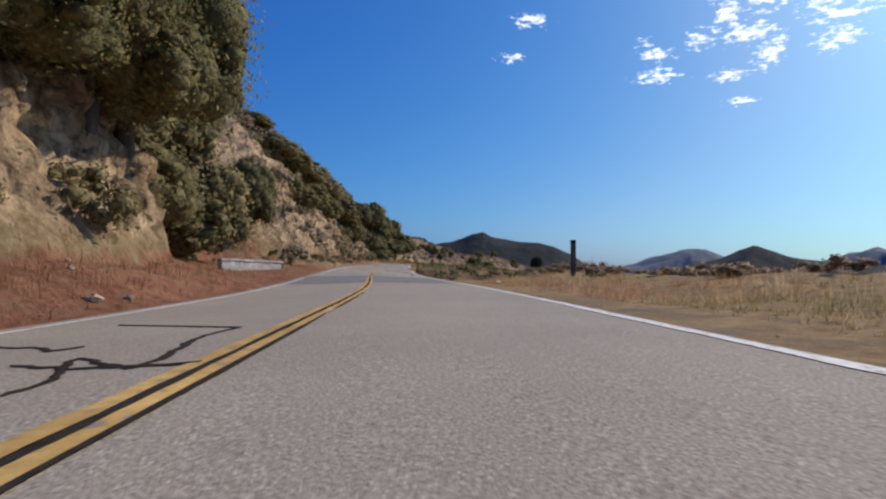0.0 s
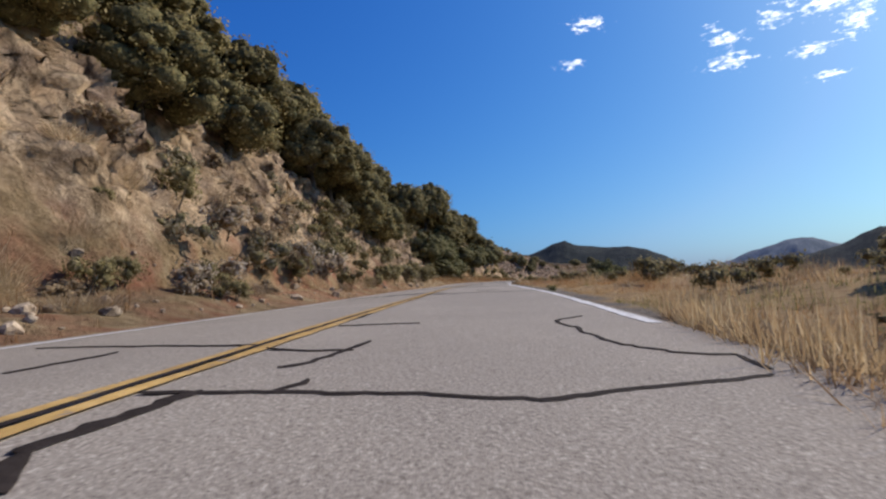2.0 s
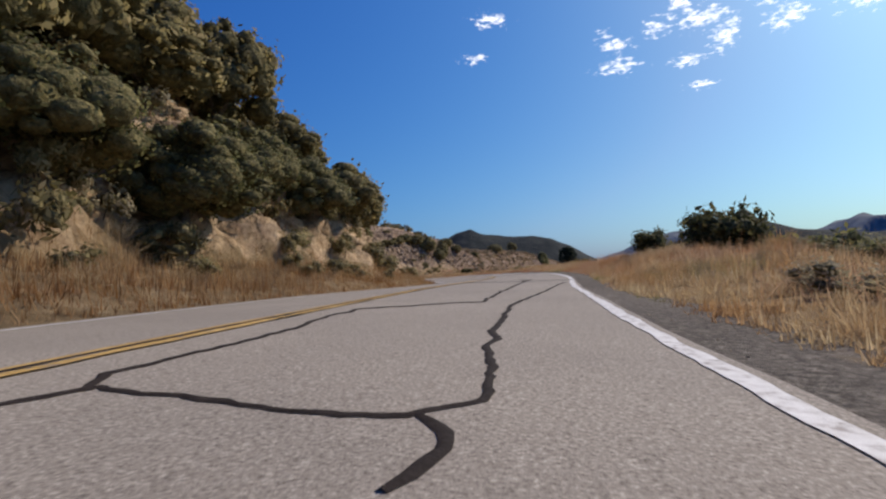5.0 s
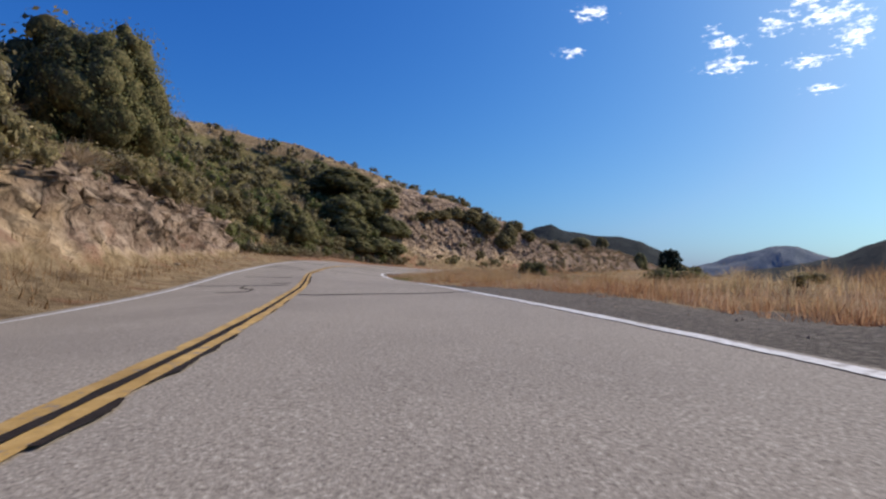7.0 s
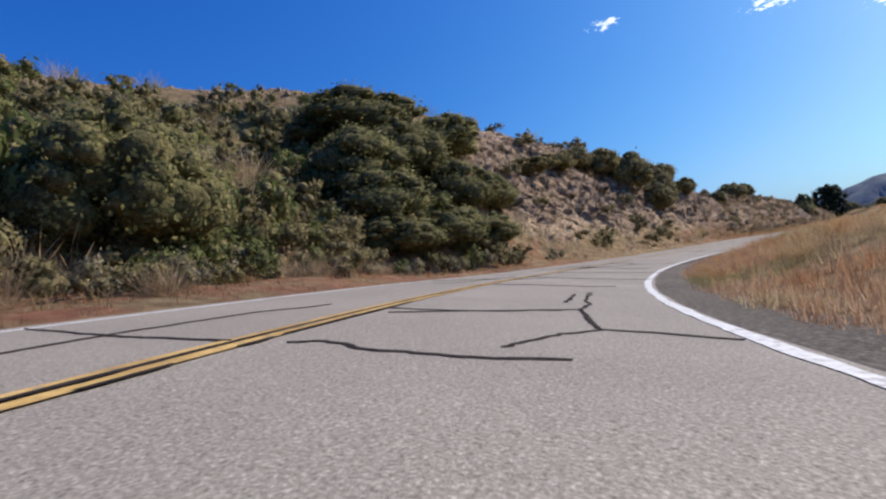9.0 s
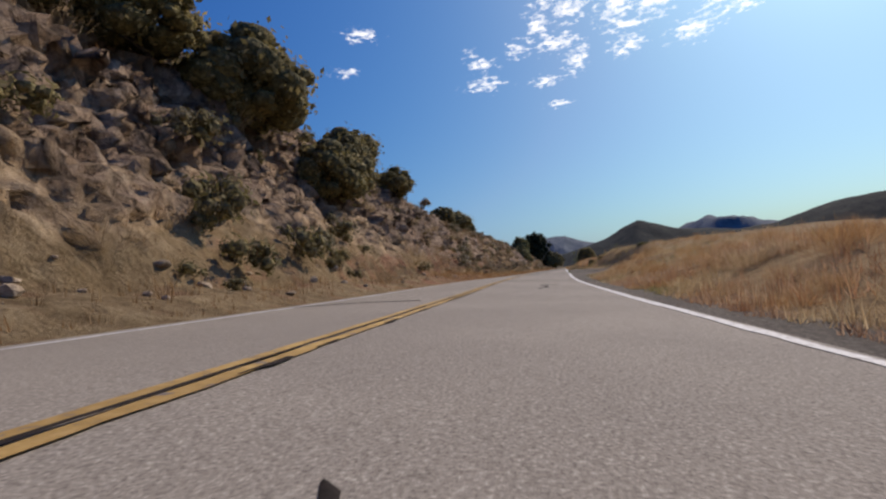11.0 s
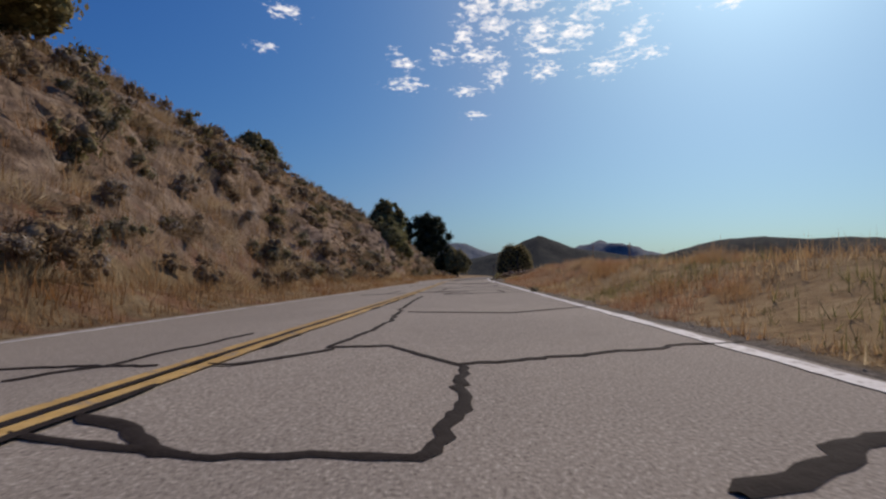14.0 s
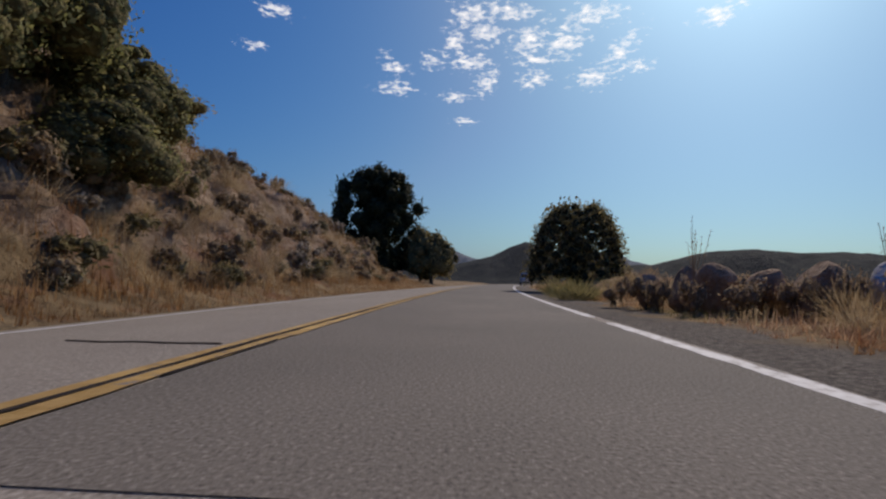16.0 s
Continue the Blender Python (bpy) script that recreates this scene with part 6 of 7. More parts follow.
# weeds and small bushes on the right verge
for k in range(60):
    s = rng.uniform(-5, 430)
    d = float(along(SHOULDER, s)) + 1.8 + 9 * rng.random() ** 1.3
    x, y, z = on_right(s, d)
    kind = ("gold", "dry", "gold", "scrub")[rng.integers(4)]
    q = 0.2 + 0.25 * rng.random()
    plant(SHRUBS[kind][0], x, y, z - 0.05, (q, q * rng.uniform(0.8, 1.4)), rng.random() * 6.28, LABELS[kind].replace("bank", "verge"), "shrub", "weeds on the verge", "weed_bush")
for k in range(90):
    s = rng.uniform(28, 66)
    d = 1.8 + 9 * rng.random()
    x, y, z = on_right(s, d)
    kind = ("dry", "gold", "gold", "dry", "green", "scrub")[rng.integers(6)]
    q = 0.22 + 0.26 * rng.random()
    plant(SHRUBS[kind][0], x, y, z - 0.08, (q, q * rng.uniform(0.8, 1.2)), rng.random() * 6.28, LABELS[kind].replace("bank", "verge"), "shrub", "brush on the verge", "verge_bush")
clumps = []
for k in range(900):
    s = rng.uniform(60, 440) if k < 500 else rng.uniform(112, 300)
    d = float(along(SHOULDER, s)) + 0.35 + 9 * rng.random() ** 1.4
    x, y, z = on_right(s, d)
    q = (0.26 + 0.3 * rng.random()) * min(1.0, 0.55 + 0.3 * (d - float(along(SHOULDER, s))))
    clumps.append((x, y, z - 0.05, q, q * rng.uniform(0.8, 1.3), rng.random() * 6.28, True))
mound, verge_brush = [], []
for k in range(600):
    s, d = (rng.uniform(8, 42), 7.0 + 7.5 * rng.random()) if k < 150 else (rng.uniform(394, 406), rng.uniform(3.2, 5.5)) if k < 170 else (rng.uniform(203, 246), 3.5 + 14 * rng.random()) if k < 330 else (rng.uniform(58, 112), 2.0 + 11 * rng.random()) if k < 410 else (rng.uniform(28, 58), 0.5 + 5.0 * rng.random() ** 1.4) if k < 520 else (rng.uniform(126, 165), 2.0 + 8 * rng.random())
    x, y, z = on_right(s, d)
    q = (0.50 + 0.32 * rng.random()) if k < 150 else 0.26 + 0.22 * rng.random()
    (mound if k < 150 or 410 <= k < 520 and k % 2 else verge_brush).append((x, y, z - 0.05, q, q * (rng.uniform(0.5, 0.75) if k < 150 or 410 <= k < 520 else rng.uniform(0.9, 1.4)), rng.random() * 6.28, k % 4 == 0 or 410 <= k < 520))
scatter("brown_brush", [CLUMP], mound, "low brown brush covering the verge behind the grass", M_BRUSHWOOD)
olive, soft, straw = [], [], []
for k in range(305):
    s, d = (rng.uniform(27, 62), 0.7 + 7 * rng.random() ** 1.2) if k < 150 else (rng.uniform(31, 60), 0.45 + 3.2 * rng.random()) if k < 220 else (rng.uniform(64, 112), 1.8 + 6 * rng.random())
    x, y, z = on_right(s, d)
    q = 0.28 + 0.26 * rng.random() + (0.14 if k >= 220 else 0.0)
    (soft if 150 <= k < 220 else straw if k < 150 and k % 2 else olive).append((x, y, z - 0.08, q, q * rng.uniform(0.7, 1.1), rng.random() * 6.28, True))
for k in range(130):
    # brush grows close to the paint where there is no gravel
    s = rng.uniform(100, 119) if k < 65 else rng.uniform(321, 345)
    x, y, z = on_right(s, 0.35 + 3.2 * rng.random() ** 1.3)
    q = 0.2 + 0.2 * rng.random()
    (soft if k % 3 == 0 else straw).append((x, y, z - 0.06, q, q * rng.uniform(0.7, 1.1), rng.random() * 6.28, True))
scatter("soft_brush", SHRUBS["sage"], soft[::2], "grey-green brush at the edge of the verge")
scatter("straw_brush", SHRUBS["gold"], straw + soft[1::2], "feathery golden brush crowding the verge")
scatter("olive_brush", SHRUBS["scrub"], olive, "olive-green brush crowding the verge")
for s, d, q in ((245.8, 2.3, 0.85), (243.6, 3.0, 0.7), (256.8, 2.2, 0.6), (258.6, 2.6, 0.8)):
    x, y, z = on_left(s, d)
    plant(SHRUBS["sage"][0], x, y, z - 0.08, (q, q), s, LABELS["sage"], "shrub", "shrubs on the bank")
for s, d, w, h in ((124.0, 1.15, 1.0, 0.62), (124.9, 1.6, 0.9, 0.5), (123.2, 1.7, 0.8, 0.5), (138.6, 2.6, 1.3, 0.6), (140.0, 3.0, 1.0, 0.5)):
    x, y, z = on_right(s, d)
    plant(SHRUBS["green" if s < 130 else "sage"][0], x, y, z - 0.05, (w / 2, h / 1.4), s, "soft green brush standing in the dry verge grass", "shrub", "green brush in the verge grass", "verge_bush")
scatter("grass_clumps", [GOLD_TUFT], clumps, "tall golden grass clumps on the verge")
scatter("thin_brush", SHRUBS["dry"], verge_brush, "thin dry brush standing in the verge grass")
for pat in (TUFT, GOLD_TUFT, VERGE_BUSH, CLUMP, CLOSE_OAK, *FAR_OAKS, *DARK_OAKS, *NEAR_OAKS, *OAKS, *BIG_OAKS, *sum(SHRUBS.values(), [])):
    bpy.data.batch_remove([*pat.children_recursive, pat])
for ob in [o for o in scene.objects if o.name.startswith("tree") and o.parent is None]:
    bpy.data.batch_remove([*ob.children_recursive, ob])


# ---- dry grass ----
def grass(name, roots, height, blades, mat, label, lean=1.1, width=0.0085):
    """Tufts of bent blades at roots (x, y, z, scale), as one object."""
    roots = np.asarray(roots, float)
    n = len(roots) * blades
    base = np.repeat(roots, blades, 0)
    a, q = rng.random(n) * 6.2832, rng.random(n)
    h = height * base[:, 3] * (0.30 + 0.95 * rng.random(n) ** 1.3)
    off = 0.26 * base[:, 3] * np.sqrt(rng.random(n))
    t = rng.random(n) * 6.2832
    p0 = base[:, :3] + np.stack([off * np.cos(t), off * np.sin(t), -0.03 + 0 * t], -1)
    way = np.stack([np.cos(a), np.sin(a), 0 * a], -1)
    side = np.stack([-np.sin(a), np.cos(a), 0 * a], -1) * (width * (0.6 + 0.8 * q))[:, None]
    up = np.array((0, 0, 1.0))
    tilt = (lean * rng.random(n))[:, None]
    p2 = p0 + (up * (1 - 0.35 * tilt) + way * tilt) * h[:, None]
    v = np.stack([p0 - side, p0 + side, p2], 1).reshape(-1, 3)
    f = np.arange(3 * n).reshape(-1, 3)
    tagged(new(name, mesh_of(name, v, f, [mat], False)), label, "grass", kind="stuff")


TALL = [(-60, 0.75), (45, 0.6), (60, 0.6), (90, 0.55), (132, 0.5), (142, 0.95), (165, 1.1), (200, 0.8), (215, 1.0), (260, 1.1), (300, 0.8), (345, 0.8), (380, 0.7), (430, 0.8), (520, 0.8)]
roots, greens, rusty = [], [], []
for k in range(44000):
    s = rng.uniform(-15, 450) if k < 37000 else rng.uniform(28, 62) if k < 39000 else rng.uniform(96, 172) if k < 41500 else rng.uniform(316, 392)
    d = float(along(SHOULDER, s)) * rng.uniform(0.75, 1.1) + (14 if k < 37000 else 7) * rng.random() ** 2.0
    x, y, z = on_right(s, d)
    tall = float(along(TALL, s)) * (0.5 + 0.6 * rng.random()) * min(1, 0.4 + 0.35 * max(0, d - float(along(SHOULDER, s)) * 0.8))
    thick = noise.noise(Vector((x / 4, y / 4, 0)))
    if d > 7 and rng.random() < 0.5:
        continue
    if thick < -0.35 and k < 37000:
        continue
    tone = noise.noise(Vector((x / 5 + 9, y / 5, 2)))
    (greens if tone > (0.05 if 195 < s < 262 or 292 < s < 326 else 0.2) else rusty if tone < (-0.4 if 292 < s < 326 else 0.0 if s > 90 else -0.2) else roots).append((x, y, z, tall))
for _ in range(420):
    # grass and dirt creep over the edge of the asphalt here
    s = rng.uniform(55.5, 64.5)
    x, y, z = on_right(s, 0.5 - 1.0 * rng.random() * max(0.0, 1 - abs(s - 59.5) / 5.2))
    roots.append((x, y, z, 0.35 + 0.4 * rng.random()))
for _ in range(260):
    s = rng.uniform(324, 340)
    x, y, z = on_right(s, 0.55 - 0.75 * rng.random() * max(0.0, 1 - abs(s - 332) / 8))
    roots.append((x, y, z, 0.3 + 0.35 * rng.random()))
grass("rusty_grass", rusty, 0.6, 17, M_GRASS_RED, "reddish-brown dry grass on the verge", 1.2, 0.0062)
grass("dry_grass", roots, 0.62, 17, M_GRASS, "tall golden dry grass on the verge", 1.1, 0.0065)
grass("half_green_grass", greens, 0.5, 12, M_GRASS_GREEN, "half-green roadside grass", 1.1, 0.0065)
roots = []
for _ in range(40000):
    s = rng.uniform(-15, 445) if rng.random() < 0.27 else (rng.uniform(300, 440) if rng.random() < 0.75 else rng.uniform(118, 176))
    d = 0.3 + (float(along(FOOT, s)) + (14 if s > 300 else 6)) * rng.random() ** 1.3
    i, j = min(np.searchsorted(LS, s), len(LS) - 1), min(np.searchsorted(LD, d), len(LD) - 1)
    if ROCK_AMOUNT[i, j] > 0.5 and rng.random() < 0.8 or 58 < s < 78 and rng.random() < 0.6:
        continue
    x, y, z = on_left(s, d)
    roots.append((x, y, z, (0.45 + 0.5 * rng.random()) * (1.5 if 122 < s < 170 else 1.35 if s > 300 else 1.0) * (0.5 if d < 1.0 else 1.0)))
grass("bank_grass", roots, 0.5, 7, M_BANKGRASS, "dry brown grass on the cut bank", 0.7)

# ---- posts, wall and small things beside the road ----
def beam(bm, lo, hi, bevel=0.01):
    """A bevelled box between two corners."""
    r = bmesh.ops.create_cube(bm, size=1.0)
    for v in r["verts"]:
        v.co = Vector([lo[k] + (v.co[k] + 0.5) * (hi[k] - lo[k]) for k in range(3)])
    edges = list({e for v in r["verts"] for e in v.link_edges})
    bmesh.ops.bevel(bm, geom=edges, offset=bevel, segments=2, affect="EDGES")


def heading_at(s):
    return float(np.interp(s, ARC, LINE[:, 4]))


def marker_post(place, s, tall, wide, label, tilt=(0, 0)):
    """A square wooden post with a dark cap band."""
    x, y, z = place
    ob = new("marker_post")
    bm = bmesh.new()
    beam(bm, (-wide / 2, -wide / 2, -0.4), (wide / 2, wide / 2, tall), 0.012)
    part("shaft", from_bm("shaft", bm, M_POST, False), ob)
    bm = bmesh.new()
    beam(bm, (-wide / 2 - 0.006, -wide / 2 - 0.006, tall - 0.13), (wide / 2 + 0.006, wide / 2 + 0.006, tall + 0.01), 0.012)
    part("cap_band", from_bm("cap_band", bm, M_DARK, False), ob, "dark painted band")
    ob.matrix_basis = pose(x, y, z, tilt[0], tilt[1], heading_at(s))
    return tagged(ob, label, "post")


marker_post(on_right(25, 6.17), 25, 1.75, 0.2, "weathered pale timber post with a dark cap in the dry verge", (1, -2))
marker_post(on_right(386.2, 2.28), 386, 1.85, 0.05, "thin dark marker post leaning in the grass", (-2, -6))
marker_post(on_right(392.9, 0.4), 393, 1.3, 0.09, "short dark marker post at the edge of the gravel", (1, -2))
marker_post(on_left(35.2, 2.5), 36, 1.25, 0.12, "dark marker post at the end of the culvert wall", (0, 1))


def culvert_wall():
    """A low, chipped concrete headwall with a coping."""
    x0, y0, z0 = on_left(30.2, 4.7)
    x1, y1, z1 = on_left(34.6, 2.5)
    n = math.hypot(x1 - x0, y1 - y0)
    ob = new("culvert_wall")
    for name, lo, hi, bev in (("wall", (-n / 2, -0.14, -0.5), (n / 2, 0.14, 0.52), 0.03), ("coping", (-n / 2 - 0.06, -0.19, 0.52), (n / 2 + 0.06, 0.19, 0.66), 0.04)):
        bm = bmesh.new()
        beam(bm, lo, hi, bev)
        bmesh.ops.subdivide_edges(bm, edges=[e for e in bm.edges if e.calc_length() > 1.0], cuts=14)
        for v in bm.verts:
            v.co += 0.05 * noise.noise_vector(v.co * 2.3)
        part(name, from_bm(name, bm, M_CONCRETE, False), ob)
    ob.matrix_basis = pose((x0 + x1) / 2, (y0 + y1) / 2, min(z0, z1) - 0.06, 0, 0, math.degrees(math.atan2(y1 - y0, x1 - x0)))
    return tagged(ob, "low chipped whitewashed concrete culvert wall", "wall")


culvert_wall()


def weed(place, tall, leaves, label, stems=4, mat=M_GREEN, leaf=0.07, name="tall_weed", bare=0.0):
    """An upright weed: thin stems with leaves up along them."""
    g = np.random.default_rng(int(tall * 1000) + leaves)
    ob = new(name)
    tops = []
    for k in range(stems):
        a, q = 6.28 * g.random(), 0.14 * tall * g.random()
        end = (q * math.cos(a) + 0.05 * (k - stems / 2), q * math.sin(a), tall * (0.75 + 0.25 * g.random()))
        bm = bmesh.new()
        limb(bm, [(0, 0, -0.1), (end[0] * 0.4, end[1] * 0.4, end[2] * 0.5), end], [0.009, 0.006, 0.003], 5)
        part("stem", from_bm("stem", bm, M_DRY if bare else mat), ob)
        tops.append(end)
    lumps = [(e[0] * q, e[1] * q, e[2] * q, leaf * (1.5 - 0.5 * q)) for e in tops for q in np.linspace(0.2 + bare, 1.0, 6)]
    v, f, _, _ = leaf_cloud(lumps, leaves, leaf, 0.5, g)
    part("leaves", mesh_of("leaves", v[: 4 * leaves], f, [mat], False), ob)
    ob.matrix_basis = pose(*place, 0, 0, 360 * g.random())
    return tagged(ob, label, "weed")


weed(on_right(47.4, 0.12), 1.08, 520, "leafy green sapling at the very edge of the asphalt", 3, leaf=0.07, name="sapling")
weed(on_right(329.5, 1.2), 1.7, 40, "single tall weed with large leaves beside the asphalt", 1, leaf=0.12)
weed(on_right(334.1, 1.12), 1.9, 64, "single tall weed with large leaves beside the asphalt", 1, leaf=0.12)
weed(on_right(339.4, 6.7), 2.0, 200, "tall leafy weed standing above the grass", 2, leaf=0.1)
for k, (s, d, h) in enumerate(((337, 5.0, 1.1), (341, 8.5, 1.3), (350, 6.0, 1.2), (254, 4.5, 1.2), (256, 5.2, 1.4), (258, 4.6, 1.3), (260, 5.6, 1.5), (262, 5.0, 1.2), (363.6, 4.4, 0.9), (372, 5.0, 1.3), (395, 3.2, 1.4), (399, 4.0, 1.5), (404.6, 2.3, 1.9), (406.5, 3.0, 1.5), (401, 3.3, 1.4), (330, 4.5, 1.1), (321.5, 1.5, 1.2), (325.5, 1.2, 1.1), (327, 1.9, 1.3), (20, 5.0, 1.0), (62, 3.0, 1.1), (136, 5.0, 1.0), (140, 6.0, 1.1))):
    weed(on_right(s, d), h, 60, "bare dry weed stalk with seed heads above the grass", 4, M_DRY, 0.035, "dry_stalk", 0.5)
for k, (s, d, w) in enumerate(((358.0, 0.0, 0.35), (387.2, 0.1, 0.7), (388.6, 0.5, 0.4), (308.7, 0.0, 0.18), (74.6, 0.35, 0.1))):
    weed(on_right(s, d), 0.16 + 0.1 * w, 200, "low weed clump growing over the white line", 9, M_DRY if k == 2 else M_SAGE if k < 2 else M_GREEN, 0.05, "edge_weed")

# a scrap of paper on the shoulder
bm = bmesh.new()
bmesh.ops.create_grid(bm, x_segments=5, y_segments=4, size=0.14)
for v in bm.verts:
    v.co.z = 0.03 + 0.03 * noise.noise(v.co * 17)
bmesh.ops.solidify(bm, geom=bm.faces[:], thickness=0.003)
litter = new("paper_scrap", from_bm("paper_scrap", bm, M_LITTER))
x, y, z = on_right(22.5, 2.0)
litter.matrix_basis = pose(x, y, z + 0.02, 8, 4, 40)
tagged(litter, "crumpled white paper scrap on the shoulder", "litter")


def parked_car(x, y, z, turn):
    """A small pale van seen far off: body, cabin, windows, wheels, lamps."""
    ob = new("parked_van")
    bm = bmesh.new()
    beam(bm, (-0.9, -2.1, 0.35), (0.9, 2.1, 1.05), 0.14)
    body = part("body", from_bm("body", bm, M_CARPAINT), ob)
    bm = bmesh.new()
    beam(bm, (-0.82, -1.9, 1.0), (0.82, 0.9, 1.85), 0.18)
    part("cabin", from_bm("cabin", bm, M_CARPAINT), ob)
    for nm, lo, hi in (("rear_window", (-0.68, -1.93, 1.25), (0.68, -1.88, 1.68)), ("windscreen", (-0.68, 0.87, 1.2), (0.68, 0.93, 1.68))):
        bm = bmesh.new()
        beam(bm, lo, hi, 0.01)
        part(nm, from_bm(nm, bm, M_GLASS), ob)
    for sx in (-1, 1):
        bm = bmesh.new()
        beam(bm, (0.80 * sx - 0.03, -1.6, 1.25), (0.80 * sx + 0.03, 0.6, 1.66), 0.01)
        part("side_window", from_bm("side_window", bm, M_GLASS), ob)
        for sy in (-1.3, 1.3):
            bm = bmesh.new()
            bmesh.ops.create_cone(bm, cap_ends=True, segments=20, radius1=0.34, radius2=0.34, depth=0.22)
            wheel = part("wheel", from_bm("wheel", bm, M_DARK), ob)
            wheel.matrix_basis = pose(0.82 * sx, sy, 0.34, 0, 90, 0)
            bm = bmesh.new()
            bmesh.ops.create_cone(bm, cap_ends=True, segments=16, radius1=0.21, radius2=0.19, depth=0.236)
            part("rim", from_bm("rim", bm, M_CARPAINT), wheel, "pale metal rim")
        bm = bmesh.new()
        beam(bm, (0.66 * sx - 0.12, -2.115, 0.72), (0.66 * sx + 0.12, -2.07, 0.92), 0.01)
        part("tail_light", from_bm("tail_light", bm, M_DARK), ob, "dark tail light")
    ob.matrix_basis = pose(x, y, z, 0, 0, turn)
    return tagged(ob, "small pale van parked far off on the shoulder", "car")


x, y, z = (float(q) for q in spot(482.0, 2.4))
parked_car(x, y, z + 0.02, heading_at(482))


# ---- stones: fallen ones at the foot of the cut, pale outcrops along the ridge ----
def stone_mesh(seed, cuts=2, smooth=False):
    """An angular broken stone about a metre across."""
    g = np.random.default_rng(seed)
    bm = bmesh.new()
    bmesh.ops.create_icosphere(bm, subdivisions=cuts, radius=0.5)
    planes = [(Vector(g.normal(size=3)).normalized(), 0.26 + 0.18 * g.random()) for _ in range(9)]
    for v in bm.verts:
        for nrm, far in planes:
            over = v.co.dot(nrm) - far
            if over > 0:
                v.co -= nrm * over
        v.co += 0.03 * noise.noise_vector(v.co * 4 + Vector((seed, 0, 0))) + (0.05 * noise.noise_vector(v.co * 2.2) + 0.012 * noise.noise_vector(v.co * 13) if smooth else Vector())
    return from_bm("stone", bm, M_STONE, smooth)


M_STONE = material("broken_stone", [(0.3, (0.18, 0.13, 0.09)), (0.5, (0.36, 0.275, 0.19)), (0.7, (0.52, 0.42, 0.31))], scale=5, rough=0.95, bump=0.7, bump_scale=18, spread=0.25)
STONES = [stone_mesh(k) for k in range(6)]
BOULDERS = [stone_mesh(20 + k, 3) for k in range(4)]
for me in BOULDERS:
    me.materials[0] = material("brown_boulder", [(0.3, (0.17, 0.105, 0.062)), (0.5, (0.32, 0.21, 0.13)), (0.7, (0.47, 0.34, 0.225))], scale=4, rough=0.95, bump=0.8, bump_scale=14)
PALE_STONE = stone_mesh(9, 4, True)
PALE_STONE.materials[0] = material("pale_boulder", [(0.3, (0.34, 0.31, 0.27)), (0.5, (0.50, 0.47, 0.43)), (0.7, (0.62, 0.60, 0.56))], scale=4, rough=0.95, bump=0.6, bump_scale=15)
srng = np.random.default_rng(77)
for k in range(210):
    s = srng.uniform(60, 77) if k >= 150 else srng.choice([srng.uniform(48, 110), srng.uniform(256, 312), srng.uniform(195, 225), srng.uniform(-2, 18)], p=[0.35, 0.45, 0.12, 0.08])
    d = 0.5 + float(along(FOOT, s)) * srng.random() ** 0.7
    x, y, z = on_left(s, d)
    q = 0.10 + 0.38 * srng.random() ** 2.5
    ob = new("fallen_stone", STONES[k % 6])
    ob.matrix_basis = Matrix.LocRotScale((x, y, z + 0.12 * q), Euler(srng.uniform(-0.4, 0.4, 3) + np.array((0, 0, 6.28 * srng.random()))), (q, q * srng.uniform(0.7, 1.2), q * srng.uniform(0.5, 0.9)))
    tagged(ob, "angular tan stone fallen from the rock cut", "stone", "fallen stones")
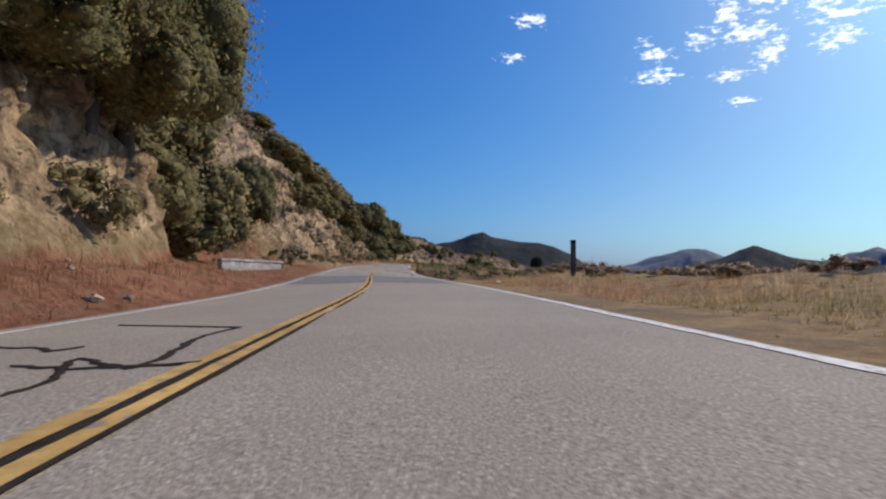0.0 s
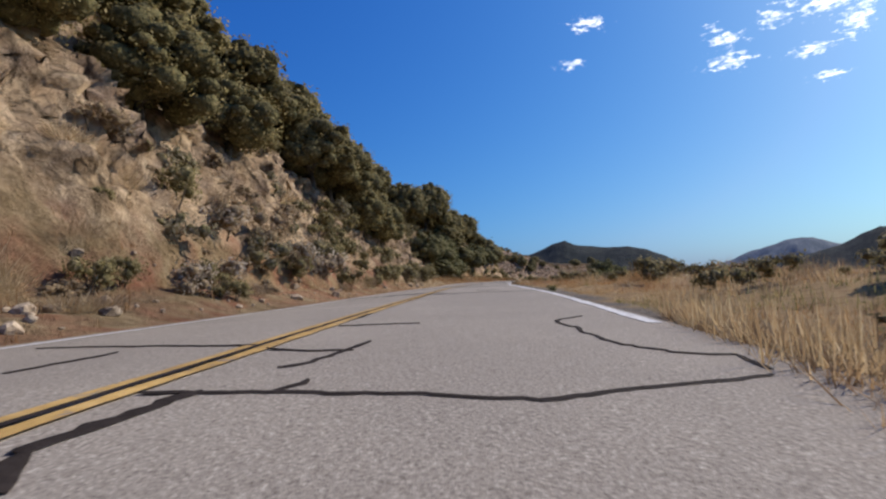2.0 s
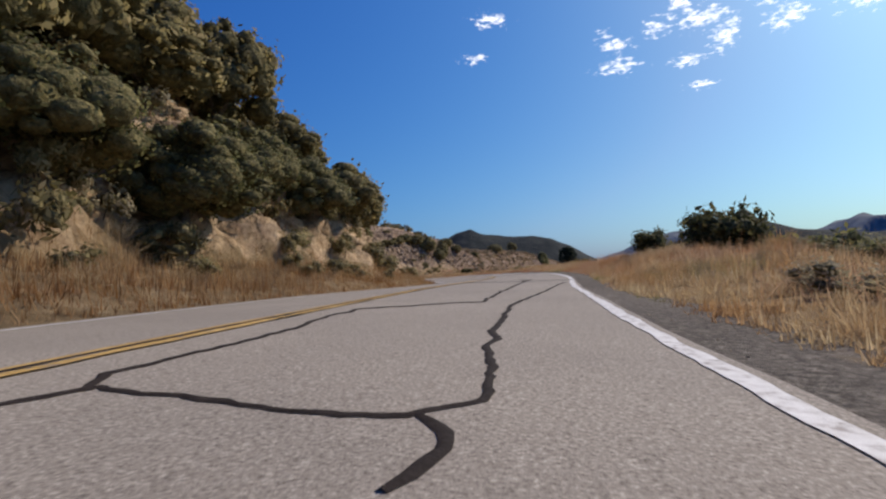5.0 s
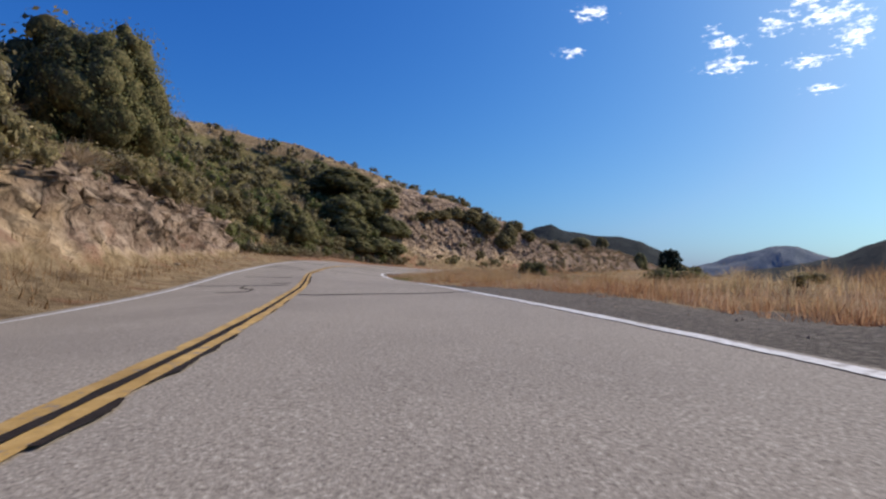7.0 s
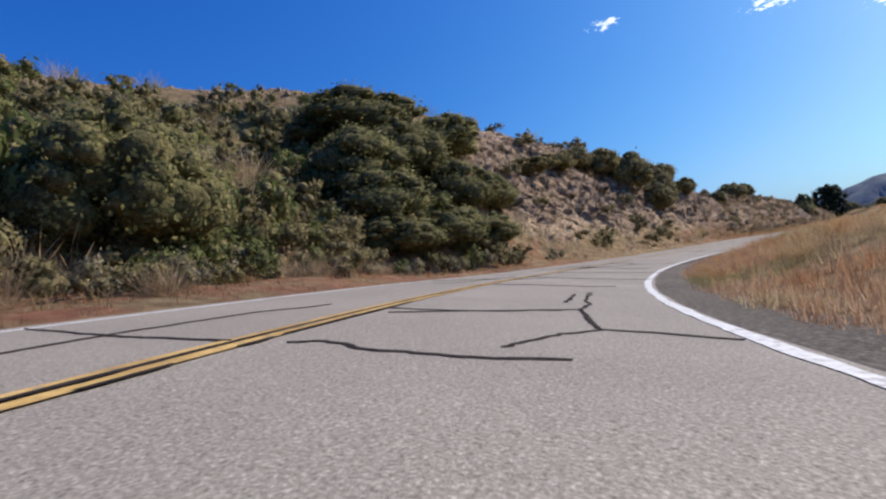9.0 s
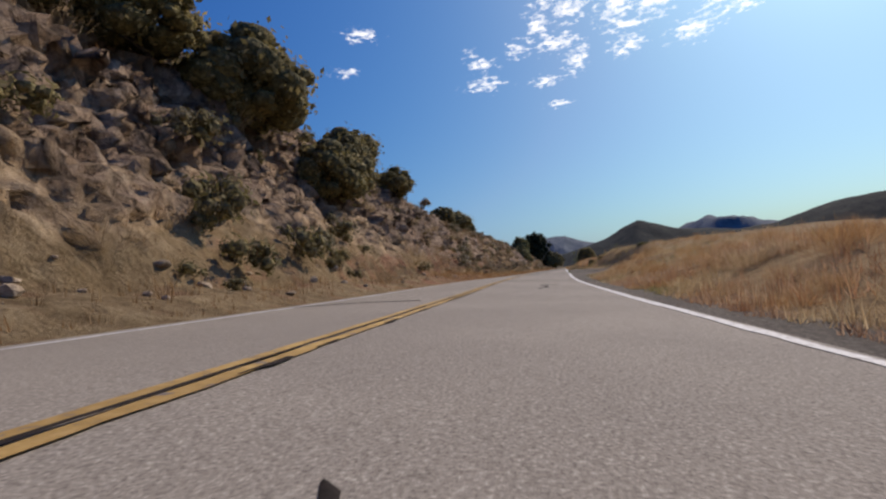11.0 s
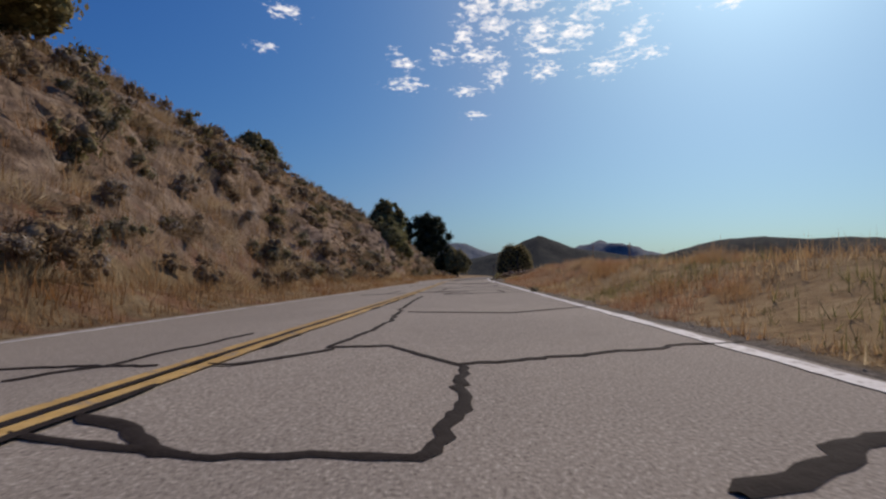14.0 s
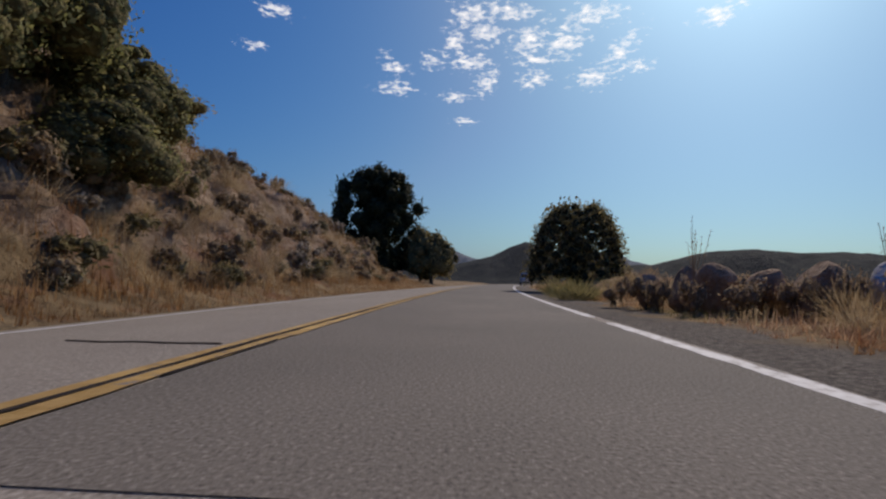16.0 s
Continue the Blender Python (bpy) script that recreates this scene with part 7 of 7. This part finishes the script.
for k in range(9):
    s = 398.8 + 0.95 * k
    x, y, z = on_right(s, 2.4 + 0.36 * (405.5 - s) + 0.2 * math.sin(3.1 * k))
    pale = k == 3
    ob = new("boulder", PALE_STONE if pale else BOULDERS[(k * k) % 4])
    ob.matrix_basis = Matrix.LocRotScale((x, y, z + 0.33), Euler((0.25 * math.sin(2.3 * k), 0.25 * math.cos(1.7 * k), 1.9 * k)), (0.92 + 0.2 * math.sin(3.7 * k), 0.85, 1.15 + 0.2 * math.sin(2.2 * k)))
    tagged(ob, "pale weathered boulder among dry bushes" if pale else "squat brown boulder among dry bushes", "boulder", "boulders beside the turnout")
vs, fs, at = [], [], 0
for k in range(1000):
    s = srng.uniform(204, 266)
    d = srng.uniform(14, 52)
    x, y, z = on_left(s, d)
    over = (z - on_left(s, 0.0)[2]) / float(along(CREST, s))
    if over < 0.6 or (over < 0.85 and srng.random() < 0.5):
        continue
    me = STONES[k % 6]
    m = Matrix.LocRotScale((x, y, z), Euler(srng.uniform(-3, 3, 3)), Vector(srng.uniform(0.25, 1.0, 3)))
    vs += [(m @ v.co)[:] for v in me.vertices]
    fs += [[i + at for i in p.vertices] for p in me.polygons]
    at += len(me.vertices)
tagged(new("ridge_rocks", mesh_of("ridge_rocks", vs, fs, [M_STONE], False)), "pale broken rocks strewn along the dry ridge", "rocks", kind="stuff")

# loose gravel along both edges
grng = np.random.default_rng(5)
count = 3600
g_s = grng.uniform(-4, 425, count)
side = grng.random(count) < 0.7
gv, gf = [], []
octa = np.array([(1, 0, 0), (0, 1, 0), (-1, 0, 0), (0, -1, 0), (0, 0, 0.8), (0, 0, -0.6)], float)
octf = np.array([(0, 1, 4), (1, 2, 4), (2, 3, 4), (3, 0, 4), (1, 0, 5), (2, 1, 5), (3, 2, 5), (0, 3, 5)])
for k in range(count):
    if side[k]:
        x, y, z = on_right(g_s[k], 0.15 + (float(along(SHOULDER, g_s[k])) + 0.4) * grng.random())
    else:
        x, y, z = on_left(g_s[k], 0.1 + 1.6 * grng.random() ** 1.5)
    q = 0.006 + 0.013 * grng.random() ** 3
    turn = grng.uniform(0, 6.28)
    c_, s_ = math.cos(turn), math.sin(turn)
    w = octa * grng.uniform(0.6, 1.4, (6, 3)) * q
    gv.append(np.stack([x + c_ * w[:, 0] - s_ * w[:, 1], y + s_ * w[:, 0] + c_ * w[:, 1], z + 0.3 * q + w[:, 2]], -1))
    gf.append(octf + 6 * k)
tagged(new("roadside_gravel", mesh_of("roadside_gravel", np.vstack(gv), np.vstack(gf), [M_STONE], False)), "loose tan and grey gravel along the road edges", "gravel", kind="stuff")
